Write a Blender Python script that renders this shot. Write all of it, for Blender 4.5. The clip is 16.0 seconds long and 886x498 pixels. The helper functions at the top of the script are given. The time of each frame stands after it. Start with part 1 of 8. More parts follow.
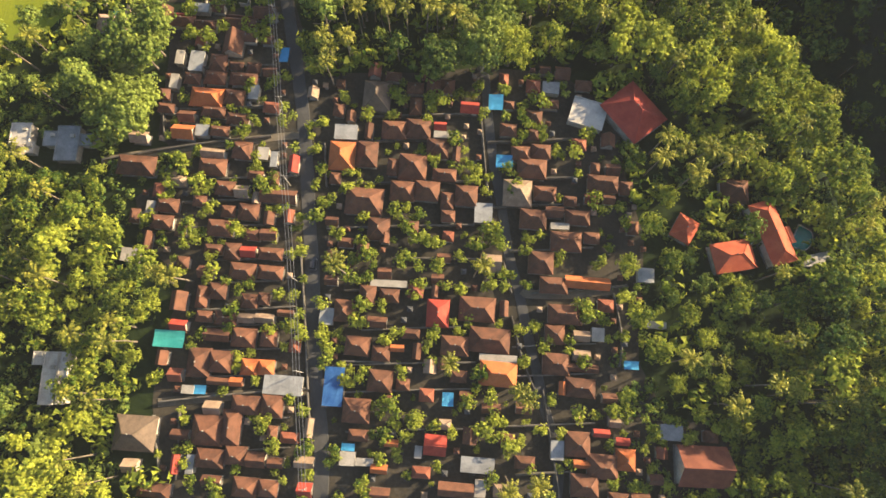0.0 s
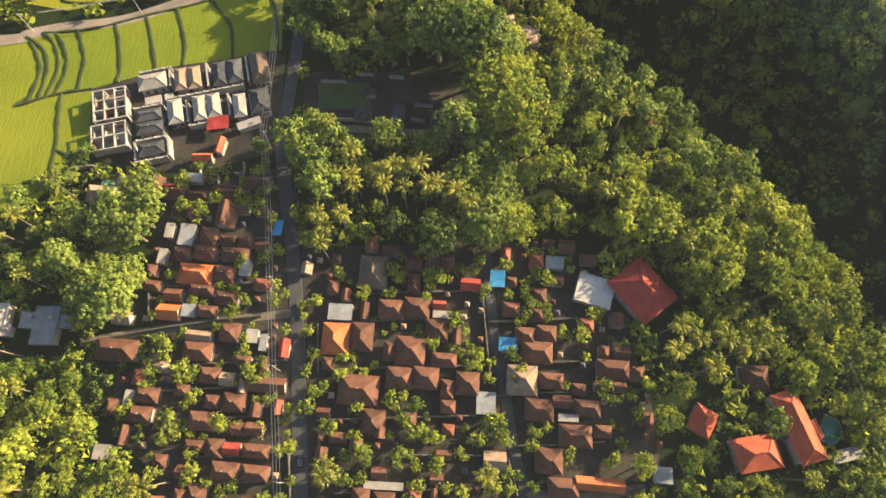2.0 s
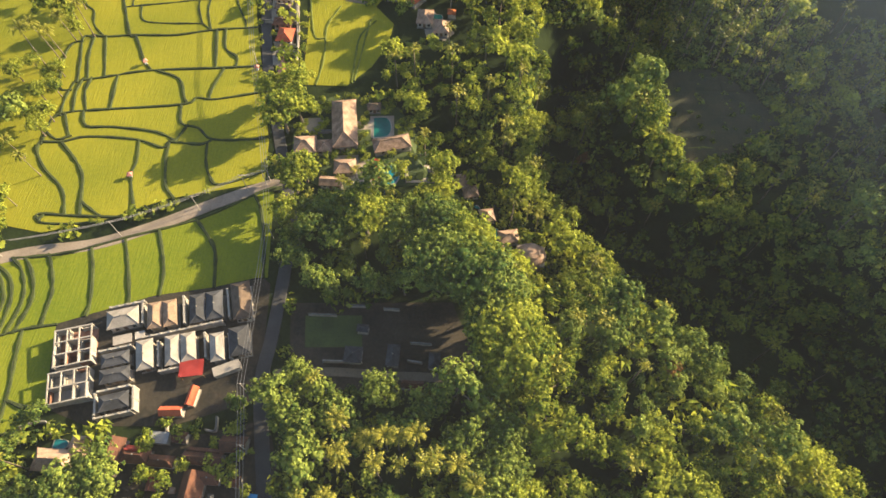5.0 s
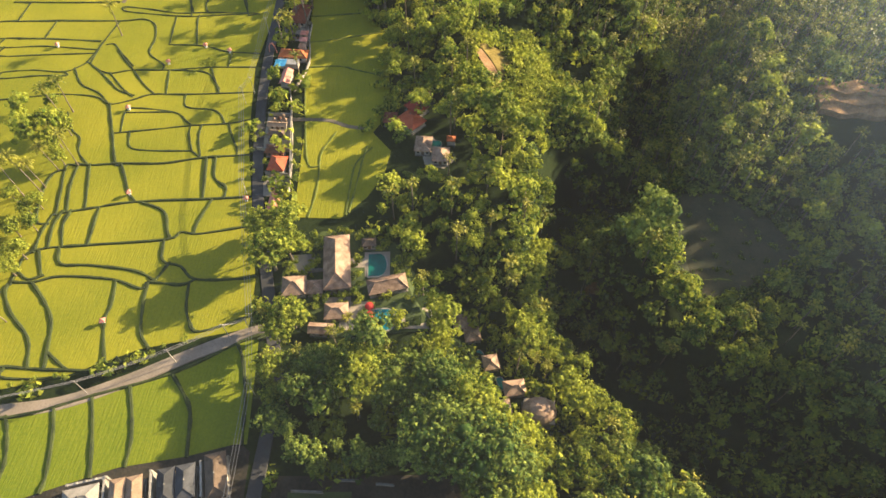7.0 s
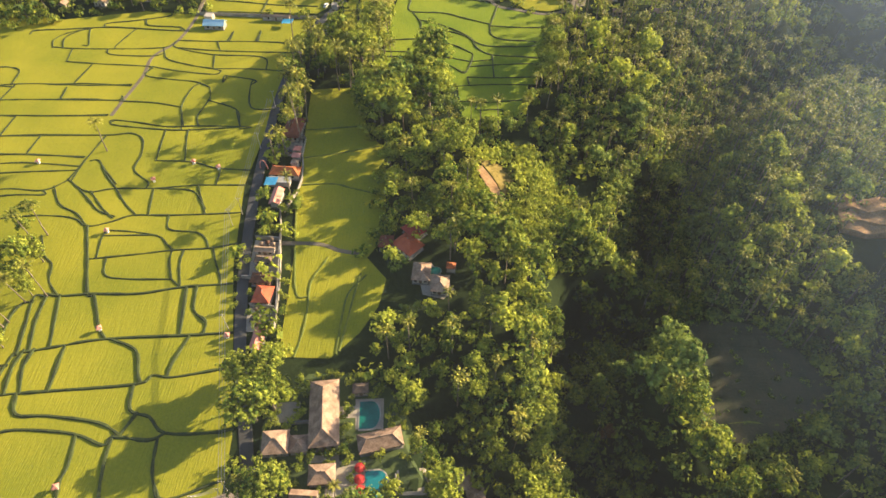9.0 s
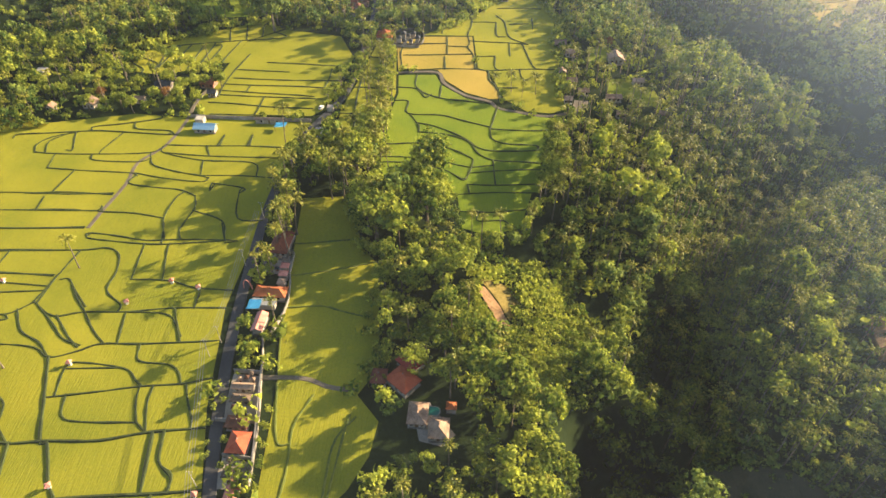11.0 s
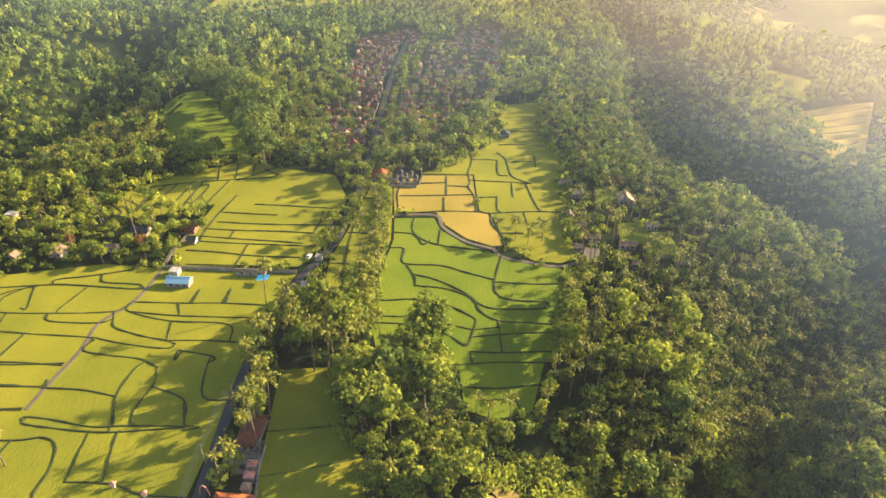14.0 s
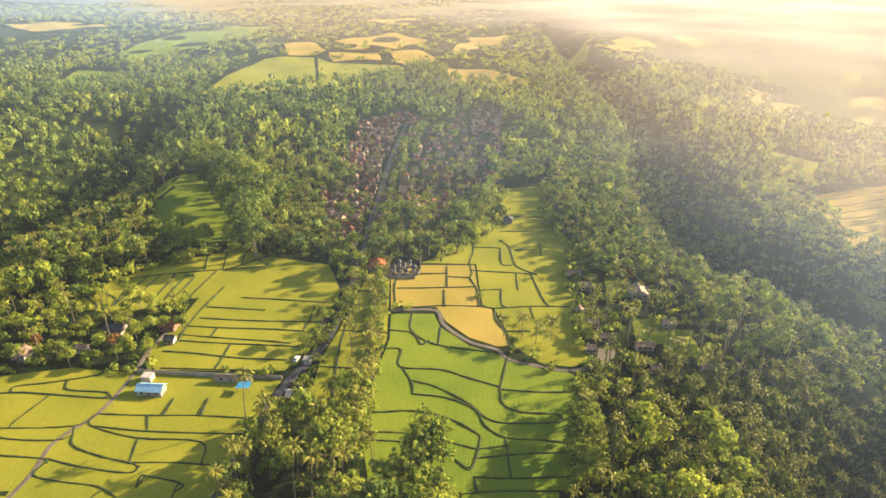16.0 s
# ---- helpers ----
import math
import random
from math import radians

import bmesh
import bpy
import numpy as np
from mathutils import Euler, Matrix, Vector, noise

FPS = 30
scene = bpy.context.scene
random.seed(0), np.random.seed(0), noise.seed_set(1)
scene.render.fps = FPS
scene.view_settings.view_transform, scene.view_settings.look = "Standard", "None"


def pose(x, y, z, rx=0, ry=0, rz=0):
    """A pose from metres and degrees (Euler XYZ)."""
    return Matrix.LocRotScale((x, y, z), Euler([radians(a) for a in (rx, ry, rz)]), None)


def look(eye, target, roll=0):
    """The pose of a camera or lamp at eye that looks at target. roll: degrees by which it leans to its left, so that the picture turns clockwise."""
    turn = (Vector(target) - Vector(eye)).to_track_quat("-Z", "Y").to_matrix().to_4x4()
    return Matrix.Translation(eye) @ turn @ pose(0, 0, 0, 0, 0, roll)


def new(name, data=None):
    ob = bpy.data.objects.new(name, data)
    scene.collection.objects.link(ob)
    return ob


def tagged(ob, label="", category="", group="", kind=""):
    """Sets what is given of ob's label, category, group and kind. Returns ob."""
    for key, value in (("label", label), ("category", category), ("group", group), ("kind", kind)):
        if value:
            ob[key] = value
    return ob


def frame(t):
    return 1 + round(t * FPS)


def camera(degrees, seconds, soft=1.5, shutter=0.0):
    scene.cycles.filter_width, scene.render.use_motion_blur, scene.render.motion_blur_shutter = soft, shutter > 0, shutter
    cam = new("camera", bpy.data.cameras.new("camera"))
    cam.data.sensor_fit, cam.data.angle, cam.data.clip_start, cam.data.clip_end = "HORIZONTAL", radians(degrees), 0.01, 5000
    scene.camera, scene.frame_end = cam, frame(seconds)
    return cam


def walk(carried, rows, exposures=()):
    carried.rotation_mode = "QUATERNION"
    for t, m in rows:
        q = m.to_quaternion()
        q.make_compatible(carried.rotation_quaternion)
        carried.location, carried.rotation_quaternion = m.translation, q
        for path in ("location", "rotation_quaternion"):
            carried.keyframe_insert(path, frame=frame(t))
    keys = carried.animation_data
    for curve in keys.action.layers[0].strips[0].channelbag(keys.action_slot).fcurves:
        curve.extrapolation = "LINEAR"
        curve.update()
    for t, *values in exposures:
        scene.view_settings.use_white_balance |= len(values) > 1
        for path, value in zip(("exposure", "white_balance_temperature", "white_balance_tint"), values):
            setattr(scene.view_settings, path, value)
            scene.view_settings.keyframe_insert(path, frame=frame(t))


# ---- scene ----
cam = camera(70.8, 16.0, soft=1.6)
METRES, EYE, TILT, LEAN, TURN = 223.8, 160.0, 0.0, 0.0, 3.8
ROWS = [
    (0.0, 0.0, 0.0, 0.0, 0.45, -77.02, -0.1),
    (0.5, -0.0005, 0.0346, -0.0014, 0.42, -75.31, -0.14),
    (1.0, -0.0002, 0.0691, -0.0029, 0.42, -73.62, -0.1),
    (1.5, -0.0012, 0.1029, -0.0041, 0.4, -71.93, -0.16),
    (2.0, -0.0009, 0.1365, -0.0055, 0.36, -70.27, -0.12),
    (2.5, -0.0013, 0.1708, -0.0065, 0.35, -68.7, -0.14),
    (3.0, -0.0011, 0.2034, -0.0079, 0.34, -67.08, -0.12),
    (3.5, -0.0019, 0.2358, -0.0091, 0.3, -65.48, -0.16),
    (4.0, -0.0019, 0.2687, -0.01, 0.28, -63.9, -0.14),
    (4.5, -0.002, 0.3011, -0.0109, 0.25, -62.3, -0.13),
    (7.0, -0.0025, 0.4612, -0.0143, 0.06, -54.42, -0.09),
    (7.5, -0.0026, 0.4923, -0.0149, 0.04, -52.83, -0.07),
    (8.0, -0.0033, 0.5239, -0.0152, 0.01, -51.29, -0.1),
    (8.5, -0.0031, 0.5553, -0.0154, -0.02, -49.75, -0.07),
    (9.0, -0.0033, 0.5854, -0.0163, -0.1, -48.11, -0.08),
    (11.5, -0.0032, 0.739, -0.0181, -0.25, -40.1, -0.1),
    (12.0, -0.003, 0.7692, -0.0184, -0.26, -38.48, -0.1),
    (12.5, -0.0032, 0.7991, -0.0188, -0.29, -36.85, -0.1),
    (13.0, -0.0032, 0.8286, -0.0191, -0.32, -35.2, -0.1),
    (13.5, -0.0031, 0.858, -0.0197, -0.34, -33.6, -0.12),
    (14.0, -0.0032, 0.887, -0.0201, -0.36, -31.98, -0.13),
    (14.5, -0.0032, 0.9155, -0.021, -0.36, -30.35, -0.13),
    (15.0, -0.0035, 0.9438, -0.0216, -0.36, -28.73, -0.14),
    (15.5, -0.0037, 0.9718, -0.0222, -0.36, -27.1, -0.17),
    (16.0, -0.0035, 0.9996, -0.0229, -0.35, -25.46, -0.17),
]
walk(cam, [(t, pose(0, 0, EYE, TILT, LEAN, TURN) @ pose(METRES * x, METRES * y, METRES * z, 90 + pitch, roll, yaw)) for t, x, y, z, yaw, pitch, roll in ROWS])

# ---------------------------------------------------------------- light
SUN_AZIMUTH, SUN_HEIGHT = 62.0, 20.5          # degrees clockwise from +y, degrees above the horizon
scene.view_settings.exposure = 1.82
world = bpy.data.worlds.new("sky")
scene.world = world
world.use_nodes = True
nt = world.node_tree
sky = nt.nodes.new("ShaderNodeTexSky")
sky.sky_type, sky.sun_disc = "NISHITA", False
sky.sun_elevation, sky.sun_rotation = radians(SUN_HEIGHT), radians(SUN_AZIMUTH)
sky.dust_density, sky.air_density = 2.0, 1.0
nt.links.new(sky.outputs[0], nt.nodes["Background"].inputs[0])
nt.nodes["Background"].inputs[1].default_value = 0.08
sun = new("sun", bpy.data.lights.new("sun", "SUN"))
sun.data.energy, sun.data.angle, sun.data.color = 5.0, radians(0.6), (1.0, 0.79, 0.50)
sun_way = Vector((math.sin(radians(SUN_AZIMUTH)) * math.cos(radians(SUN_HEIGHT)), math.cos(radians(SUN_AZIMUTH)) * math.cos(radians(SUN_HEIGHT)), math.sin(radians(SUN_HEIGHT))))
sun.matrix_world = look(sun_way * 900, (0, 0, 0))

# ---------------------------------------------------------------- materials
MATS = {}


def material(name, low, high, rough=0.8, scale=0.5, fine=6.0, bump=0.3, island=0.0, translucent=0.0, rows=0.0, metal=0.0, third=None, rand=0.0, streaks=False, gloss=0.35):
    """Two colours mixed by coarse and fine noise at real size, with relief; rows: height of a tile course."""
    m = bpy.data.materials.new(name)
    m.use_nodes = True
    t = m.node_tree
    n, lk = t.nodes, t.links
    b = n["Principled BSDF"]
    b.inputs["Roughness"].default_value, b.inputs["Metallic"].default_value = rough, metal
    b.inputs["Specular IOR Level"].default_value = gloss
    geo = n.new("ShaderNodeNewGeometry")
    big, small = n.new("ShaderNodeTexNoise"), n.new("ShaderNodeTexNoise")
    for tex, s, d in ((big, scale, 3), (small, fine, 4)):
        lk.new(geo.outputs["Position"], tex.inputs["Vector"])
        tex.inputs["Scale"].default_value, tex.inputs["Detail"].default_value = s, d
    add = n.new("ShaderNodeMath")
    add.operation = "MULTIPLY_ADD"
    lk.new(big.outputs[0], add.inputs[0])
    add.inputs[1].default_value = 1.3
    half = n.new("ShaderNodeMath")
    half.operation = "MULTIPLY_ADD"
    lk.new(small.outputs[0], half.inputs[0])
    half.inputs[1].default_value, half.inputs[2].default_value = 0.9, -0.6
    lk.new(half.outputs[0], add.inputs[2])
    last = add.outputs[0]
    for socket, weight, source in (("Random Per Island", island, geo), ("Random", rand, None)):
        if weight:
            source = source or n.new("ShaderNodeObjectInfo")
            more = n.new("ShaderNodeMath")
            more.operation = "MULTIPLY_ADD"
            lk.new(source.outputs[socket], more.inputs[0])
            more.inputs[1].default_value = weight
            shift = n.new("ShaderNodeMath")
            shift.operation = "SUBTRACT"
            lk.new(last, shift.inputs[0])
            shift.inputs[1].default_value = weight / 2
            lk.new(shift.outputs[0], more.inputs[2])
            last = more.outputs[0]
    ramp = n.new("ShaderNodeValToRGB")
    ramp.color_ramp.elements[0].color, ramp.color_ramp.elements[1].color = (*low, 1), (*high, 1)
    ramp.color_ramp.elements[0].position, ramp.color_ramp.elements[1].position = 0.2, 0.85
    if third:
        e = ramp.color_ramp.elements.new(0.97)
        e.color = (*third, 1)
    lk.new(last, ramp.inputs[0])
    lk.new(ramp.outputs[0], b.inputs["Base Color"])
    relief = n.new("ShaderNodeBump")
    relief.inputs["Strength"].default_value, relief.inputs["Distance"].default_value = bump, 0.15
    if streaks:
        # planting rows and wind-combed patches
        turn = n.new("ShaderNodeMapping")
        turn.inputs["Rotation"].default_value, turn.inputs["Scale"].default_value = (0, 0, 0.35), (2.4, 0.22, 1.0)
        comb = n.new("ShaderNodeTexNoise")
        comb.inputs["Scale"].default_value, comb.inputs["Detail"].default_value = 0.9, 3
        lk.new(geo.outputs["Position"], turn.inputs["Vector"])
        lk.new(turn.outputs[0], comb.inputs["Vector"])
        mixed = n.new("ShaderNodeMath")
        mixed.operation = "MULTIPLY_ADD"
        lk.new(comb.outputs[0], mixed.inputs[0])
        mixed.inputs[1].default_value = 0.3
        less = n.new("ShaderNodeMath")
        less.operation = "SUBTRACT"
        lk.new(last, less.inputs[0])
        less.inputs[1].default_value = 0.15
        lk.new(less.outputs[0], mixed.inputs[2])
        lk.new(mixed.outputs[0], ramp.inputs[0])
        lk.new(comb.outputs[0], relief.inputs["Height"])
        relief.inputs["Distance"].default_value = 0.25
    elif rows:
        wave = n.new("ShaderNodeTexWave")
        wave.bands_direction, wave.wave_profile = "Z", "SAW"
        wave.inputs["Scale"].default_value = 0.314 / rows
        wave.inputs["Distortion"].default_value = 0.6
        lk.new(geo.outputs["Position"], wave.inputs["Vector"])
        lk.new(wave.outputs["Fac"], relief.inputs["Height"])
        relief.inputs["Distance"].default_value = 0.025
    else:
        lk.new(small.outputs[0], relief.inputs["Height"])
    lk.new(relief.outputs[0], b.inputs["Normal"])
    if translucent:
        tr, mix = n.new("ShaderNodeBsdfTranslucent"), n.new("ShaderNodeMixShader")
        lk.new(ramp.outputs[0], tr.inputs[0])
        mix.inputs[0].default_value = translucent
        lk.new(b.outputs[0], mix.inputs[1])
        lk.new(tr.outputs[0], mix.inputs[2])
        lk.new(mix.outputs[0], n["Material Output"].inputs[0])
    MATS[name] = m
    return m


# kept near black: the shade between houses and walls is in this colour
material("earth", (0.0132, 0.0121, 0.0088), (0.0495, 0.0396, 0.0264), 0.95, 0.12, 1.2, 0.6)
material("paving", (0.2, 0.17, 0.13), (0.36, 0.31, 0.25), 0.9, 0.2, 2.5, 0.4)
# green darkened to stand for the shade of the tall trees
material("lawn", (0.028, 0.045, 0.012), (0.06, 0.0854, 0.02), 0.9, 0.2, 2.0, 0.7)
material("paint_white", (0.6, 0.6, 0.6), (0.75, 0.75, 0.75), 0.3, 0.6, 4.0, 0.05)
material("paint_dark", (0.03, 0.03, 0.035), (0.06, 0.06, 0.065), 0.3, 0.6, 4.0, 0.05)
material("rubber", (0.015, 0.015, 0.015), (0.03, 0.03, 0.03), 0.8, 1.0, 4.0, 0.1)
material("glass_dark", (0.01, 0.012, 0.015), (0.02, 0.022, 0.025), 0.08, 1.0, 4.0, 0.0)
# ground colour darkened for the shade in the gaps between crowns
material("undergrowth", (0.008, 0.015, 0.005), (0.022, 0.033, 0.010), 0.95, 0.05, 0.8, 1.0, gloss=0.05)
material("rice", (0.153, 0.166, 0.012), (0.259, 0.239, 0.019), 0.9, 0.03, 1.6, 0.6, streaks=True, gloss=0.08)
material("dry_grass", (0.12, 0.095, 0.025), (0.27, 0.20, 0.06), 0.95, 0.3, 1.4, 1.0, gloss=0.05)
material("meadow", (0.12, 0.16, 0.012), (0.30, 0.29, 0.026), 0.95, 0.2, 0.9, 1.0, gloss=0.05)
# darker, greener copy of rice for fields seen away from the sun
material("rice_green", (0.105, 0.14, 0.0095), (0.19, 0.20, 0.0155), 0.9, 0.03, 1.6, 0.6, streaks=True, gloss=0.08)
material("rice_deep", (0.09, 0.142, 0.0095), (0.175, 0.208, 0.0145), 0.9, 0.03, 1.6, 0.6, streaks=True, gloss=0.08)
material("rice_ripe", (0.235, 0.19, 0.028), (0.40, 0.275, 0.06), 0.9, 0.016, 1.4, 0.6, streaks=True, gloss=0.08)
# soil colour darkened to stand for the shade in the ravine
material("ploughed_shaded", (0.02, 0.03, 0.014), (0.06, 0.052, 0.026), 0.95, 0.16, 1.5, 0.8)
material("bund", (0.012, 0.02, 0.005), (0.05, 0.065, 0.012), 0.95, 0.25, 2.0, 0.8)
material("bund_grass", (0.05, 0.075, 0.01), (0.15, 0.16, 0.02), 0.95, 0.25, 2.0, 0.8)
material("asphalt", (0.033, 0.033, 0.034), (0.064, 0.062, 0.06), 0.85, 0.12, 3.0, 0.3)
material("asphalt_pale", (0.16, 0.13, 0.1), (0.27, 0.22, 0.17), 0.9, 0.12, 2.0, 0.3)
material("earth_path", (0.085, 0.07, 0.05), (0.165, 0.135, 0.095), 0.95, 0.15, 2.0, 0.4)
material("leaf", (0.06, 0.11, 0.015), (0.45, 0.475, 0.058), 0.7, 0.05, 0.28, 0.0, island=0.55, translucent=0.48, gloss=0.12)
material("leaf_pale", (0.09, 0.14, 0.016), (0.41, 0.435, 0.055), 0.7, 0.05, 0.28, 0.0, island=0.55, translucent=0.45, gloss=0.12)
# darker kind of leaf, also laid where ravine and grove are in shade
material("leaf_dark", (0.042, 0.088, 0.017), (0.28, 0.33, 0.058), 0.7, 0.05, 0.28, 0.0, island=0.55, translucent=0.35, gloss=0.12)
material("frond", (0.075, 0.098, 0.013), (0.35, 0.325, 0.046), 0.5, 0.06, 0.5, 0.0, island=0.7, translucent=0.4, gloss=0.12)
material("leaf_flame", (0.16, 0.075, 0.022), (0.27, 0.15, 0.045), 0.6, 0.2, 0.9, 0.0, island=0.4, translucent=0.3, gloss=0.08)
material("bark", (0.10, 0.075, 0.05), (0.22, 0.18, 0.13), 0.9, 0.8, 6.0, 0.6)
for key, low, high in (("brown", (0.058, 0.024, 0.0135), (0.142, 0.058, 0.031)), ("orange", (0.26, 0.07, 0.02), (0.42, 0.125, 0.04)), ("red", (0.227, 0.0264, 0.017), (0.359, 0.0567, 0.034)),
                       ("vermilion", (0.33, 0.06, 0.026), (0.47, 0.115, 0.05)),
                       ("rust", (0.12, 0.034, 0.018), (0.22, 0.07, 0.038)), ("tan", (0.171, 0.112, 0.072), (0.324, 0.225, 0.149)), ("umber", (0.062, 0.042, 0.028), (0.14, 0.098, 0.068)), ("thatch", (0.16, 0.10, 0.066), (0.40, 0.272, 0.19)),
                       ("slate", (0.026, 0.027, 0.03), (0.07, 0.072, 0.078)), ("pink", (0.42, 0.149, 0.11), (0.58, 0.26, 0.2))):
    material("roof_" + key, low, high, 0.85, 0.5, 3.0, 0.5, rows=0.22, rand=0.35)
for key, low, high in (("white", (0.21, 0.188, 0.157), (0.345, 0.31, 0.265)), ("grey", (0.15, 0.15, 0.15), (0.27, 0.27, 0.262)), ("pale", (0.288, 0.259, 0.221), (0.48, 0.441, 0.384)),
                       ("blue", (0.06, 0.36, 0.62), (0.12, 0.5, 0.78)), ("blue_deep", (0.04, 0.15, 0.42), (0.08, 0.25, 0.55)), ("turquoise", (0.05, 0.42, 0.4), (0.12, 0.6, 0.54)),
                       ("red_sheet", (0.45, 0.05, 0.04), (0.62, 0.1, 0.08)), ("pale_blue", (0.2, 0.38, 0.5), (0.34, 0.52, 0.62))):
    material("roof_" + key, low, high, 0.65, 0.4, 3.0, 0.25, rand=0.2)
material("plaster", (0.24, 0.2, 0.155), (0.48, 0.42, 0.34), 0.9, 0.4, 3.0, 0.3, rand=0.5)
material("brick", (0.17, 0.075, 0.045), (0.32, 0.16, 0.10), 0.9, 0.6, 4.0, 0.4, rand=0.3)
material("stone_dark", (0.045, 0.04, 0.034), (0.13, 0.115, 0.095), 0.9, 0.6, 4.0, 0.5, rand=0.4)
material("stone", (0.10, 0.095, 0.085), (0.26, 0.24, 0.21), 0.9, 0.6, 4.0, 0.5, rand=0.3)
material("concrete", (0.206, 0.188, 0.16), (0.394, 0.361, 0.309), 0.9, 0.3, 3.0, 0.3)
material("wood", (0.10, 0.06, 0.035), (0.22, 0.14, 0.08), 0.8, 0.6, 5.0, 0.3)
material("water", (0.004, 0.09, 0.07), (0.01, 0.15, 0.12), 0.06, 0.3, 1.5, 0.05)
material("pool_blue", (0.008, 0.11, 0.14), (0.015, 0.18, 0.20), 0.06, 0.3, 1.5, 0.05)
material("cable", (0.16, 0.15, 0.14), (0.26, 0.25, 0.23), 0.6, 1.0, 4.0, 0.1)
material("soil_cut", (0.19, 0.105, 0.045), (0.40, 0.24, 0.115), 0.95, 0.25, 1.5, 0.8)
material("ivory", (0.62, 0.58, 0.5), (0.78, 0.74, 0.66), 0.6, 0.6, 4.0, 0.2)
material("pot_red", (0.5, 0.03, 0.03), (0.62, 0.06, 0.05), 0.7, 0.6, 4.0, 0.2)

# ---------------------------------------------------------------- terrain
VALLEY_SOUTH = [(190, -60), (130, 105), (97, 148), (80, 167)]
VALLEY_HEAD = [(80, 165), (58, 179), (46, 191), (38, 205), (31, 225), (30, 240), (41, 262)]
VALLEY_EAST = [(150, 2200), (147, 1096), (150, 816), (131, 663), (120, 580), (152, 524), (185, 470), (205, 400), (230, 320), (330, 220)]
VALLEY_NORTH = [(41, 262), (58, 274), (64, 291), (68, 313), (89, 361), (113, 393), (150, 417)]
VALLEY_WEST = [(-640, 470), (-420, 530), (-325, 560), (-312, 630), (-340, 745), (-365, 820)]


def smooth(a):
    a = np.clip(a, 0, 1)
    return a * a * (3 - 2 * a)


def line_distance(x, y, line):
    best = np.full(np.shape(x), 1e9)
    for (ax, ay), (bx, by) in zip(line, line[1:]):
        u = np.clip(((x - ax) * (bx - ax) + (y - ay) * (by - ay)) / ((bx - ax) ** 2 + (by - ay) ** 2), 0, 1)
        best = np.minimum(best, np.hypot(x - ax - u * (bx - ax), y - ay - u * (by - ay)))
    return best


def height(x, y):
    x, y = np.asarray(x, float), np.asarray(y, float)
    z = -1.5 - 6.5 * np.exp(-((y - 190) / 110) ** 2)
    z = z - 33 * np.maximum(smooth((44 - line_distance(x, y, VALLEY_SOUTH)) / 32), smooth((22 - line_distance(x, y, VALLEY_HEAD)) / 14))
    z = z - 36 * smooth((48 - line_distance(x, y, VALLEY_EAST)) / 40)
    z = z - 34 * smooth((75 - line_distance(x, y, VALLEY_WEST)) / 62)
    z = z - 26 * smooth((30 - line_distance(x, y, VALLEY_NORTH)) / 25) * smooth((y - 225) / 40)
    z = z - 9 * smooth((x - 45) / 45) * smooth((y - 255) / 30) * smooth((450 - y) / 60)
    # two rises mostly out of view to the east, added to shade the gorge
    z = z + 30 * smooth((x - 128) / 110) * smooth((215 - y) / 80)
    z = z + 26 * smooth((x - 156) / 28) * (1 - smooth((x - 235) / 30)) * smooth((y - 195) / 30) * (1 - smooth((y - 300) / 40))
    z = z + 6.5 * np.exp(-((x + 10) ** 2 / 110 + (y - 315) ** 2 / 190))
    z = z - 15 * smooth((x - 10) / 22) * (1 - smooth((x - 62) / 20)) * smooth((y - 282) / 18) * (1 - smooth((y - 338) / 22))
    shelf = (x + 22) * 0.903 + (y - 207) * 0.43
    z = z - 11.5 * smooth((shelf + 3) / 13) * smooth((226 - y) / 20) * smooth((y - 148) / 16) * (1 - smooth((x - 60) / 20))
    low = smooth((x - 50) / 20) * smooth((288 - y) / 36) * smooth((y - 175) / 40) * (1 - smooth((x - 140) / 50))
    z = z + low * (np.minimum(z, -27) - z)
    z = np.maximum(z, -49)
    wild = np.maximum(smooth((x - 60) / 60), np.maximum(smooth((-x - 240) / 120), smooth((y - 900) / 300)))
    z = z + wild * (2.5 * np.sin(x * 0.045 + 1.3) * np.cos(y * 0.038) + 3.5 * smooth((y - 1200) / 600) * np.sin(x * 0.006) * np.cos(y * 0.0047 + 1))
    return z


def ground_at(x, y):
    return float(height(x, y))


def inside(x, y, poly):
    x, y = np.asarray(x, float), np.asarray(y, float)
    odd = np.zeros(x.shape, bool)
    for (ax, ay), (bx, by) in zip(poly, poly[1:] + poly[:1]):
        if ay != by:
            odd ^= ((ay > y) != (by > y)) & (x < (bx - ax) * (y - ay) / (by - ay) + ax)
    return odd


def mesh_of(name, verts, faces, mat, parent=None, label="", smooth_faces=False):
    me = bpy.data.meshes.new(name)
    me.from_pydata([tuple(map(float, v)) for v in verts], [], [tuple(map(int, f)) for f in faces])
    for one in mat if isinstance(mat, (list, tuple)) else [mat]:
        me.materials.append(MATS[one])
    if smooth_faces:
        me.shade_smooth()
    me.update()
    ob = new(name, me)
    if parent is not None:
        ob.parent = parent
    if label:
        tagged(ob, label)
    return ob


def part(name, bm, mat, parent, label=""):
    me = bpy.data.meshes.new(name)
    bm.to_mesh(me)
    bm.free()
    me.materials.append(MATS[mat])
    ob = new(name, me)
    ob.parent = parent
    return tagged(ob, label)


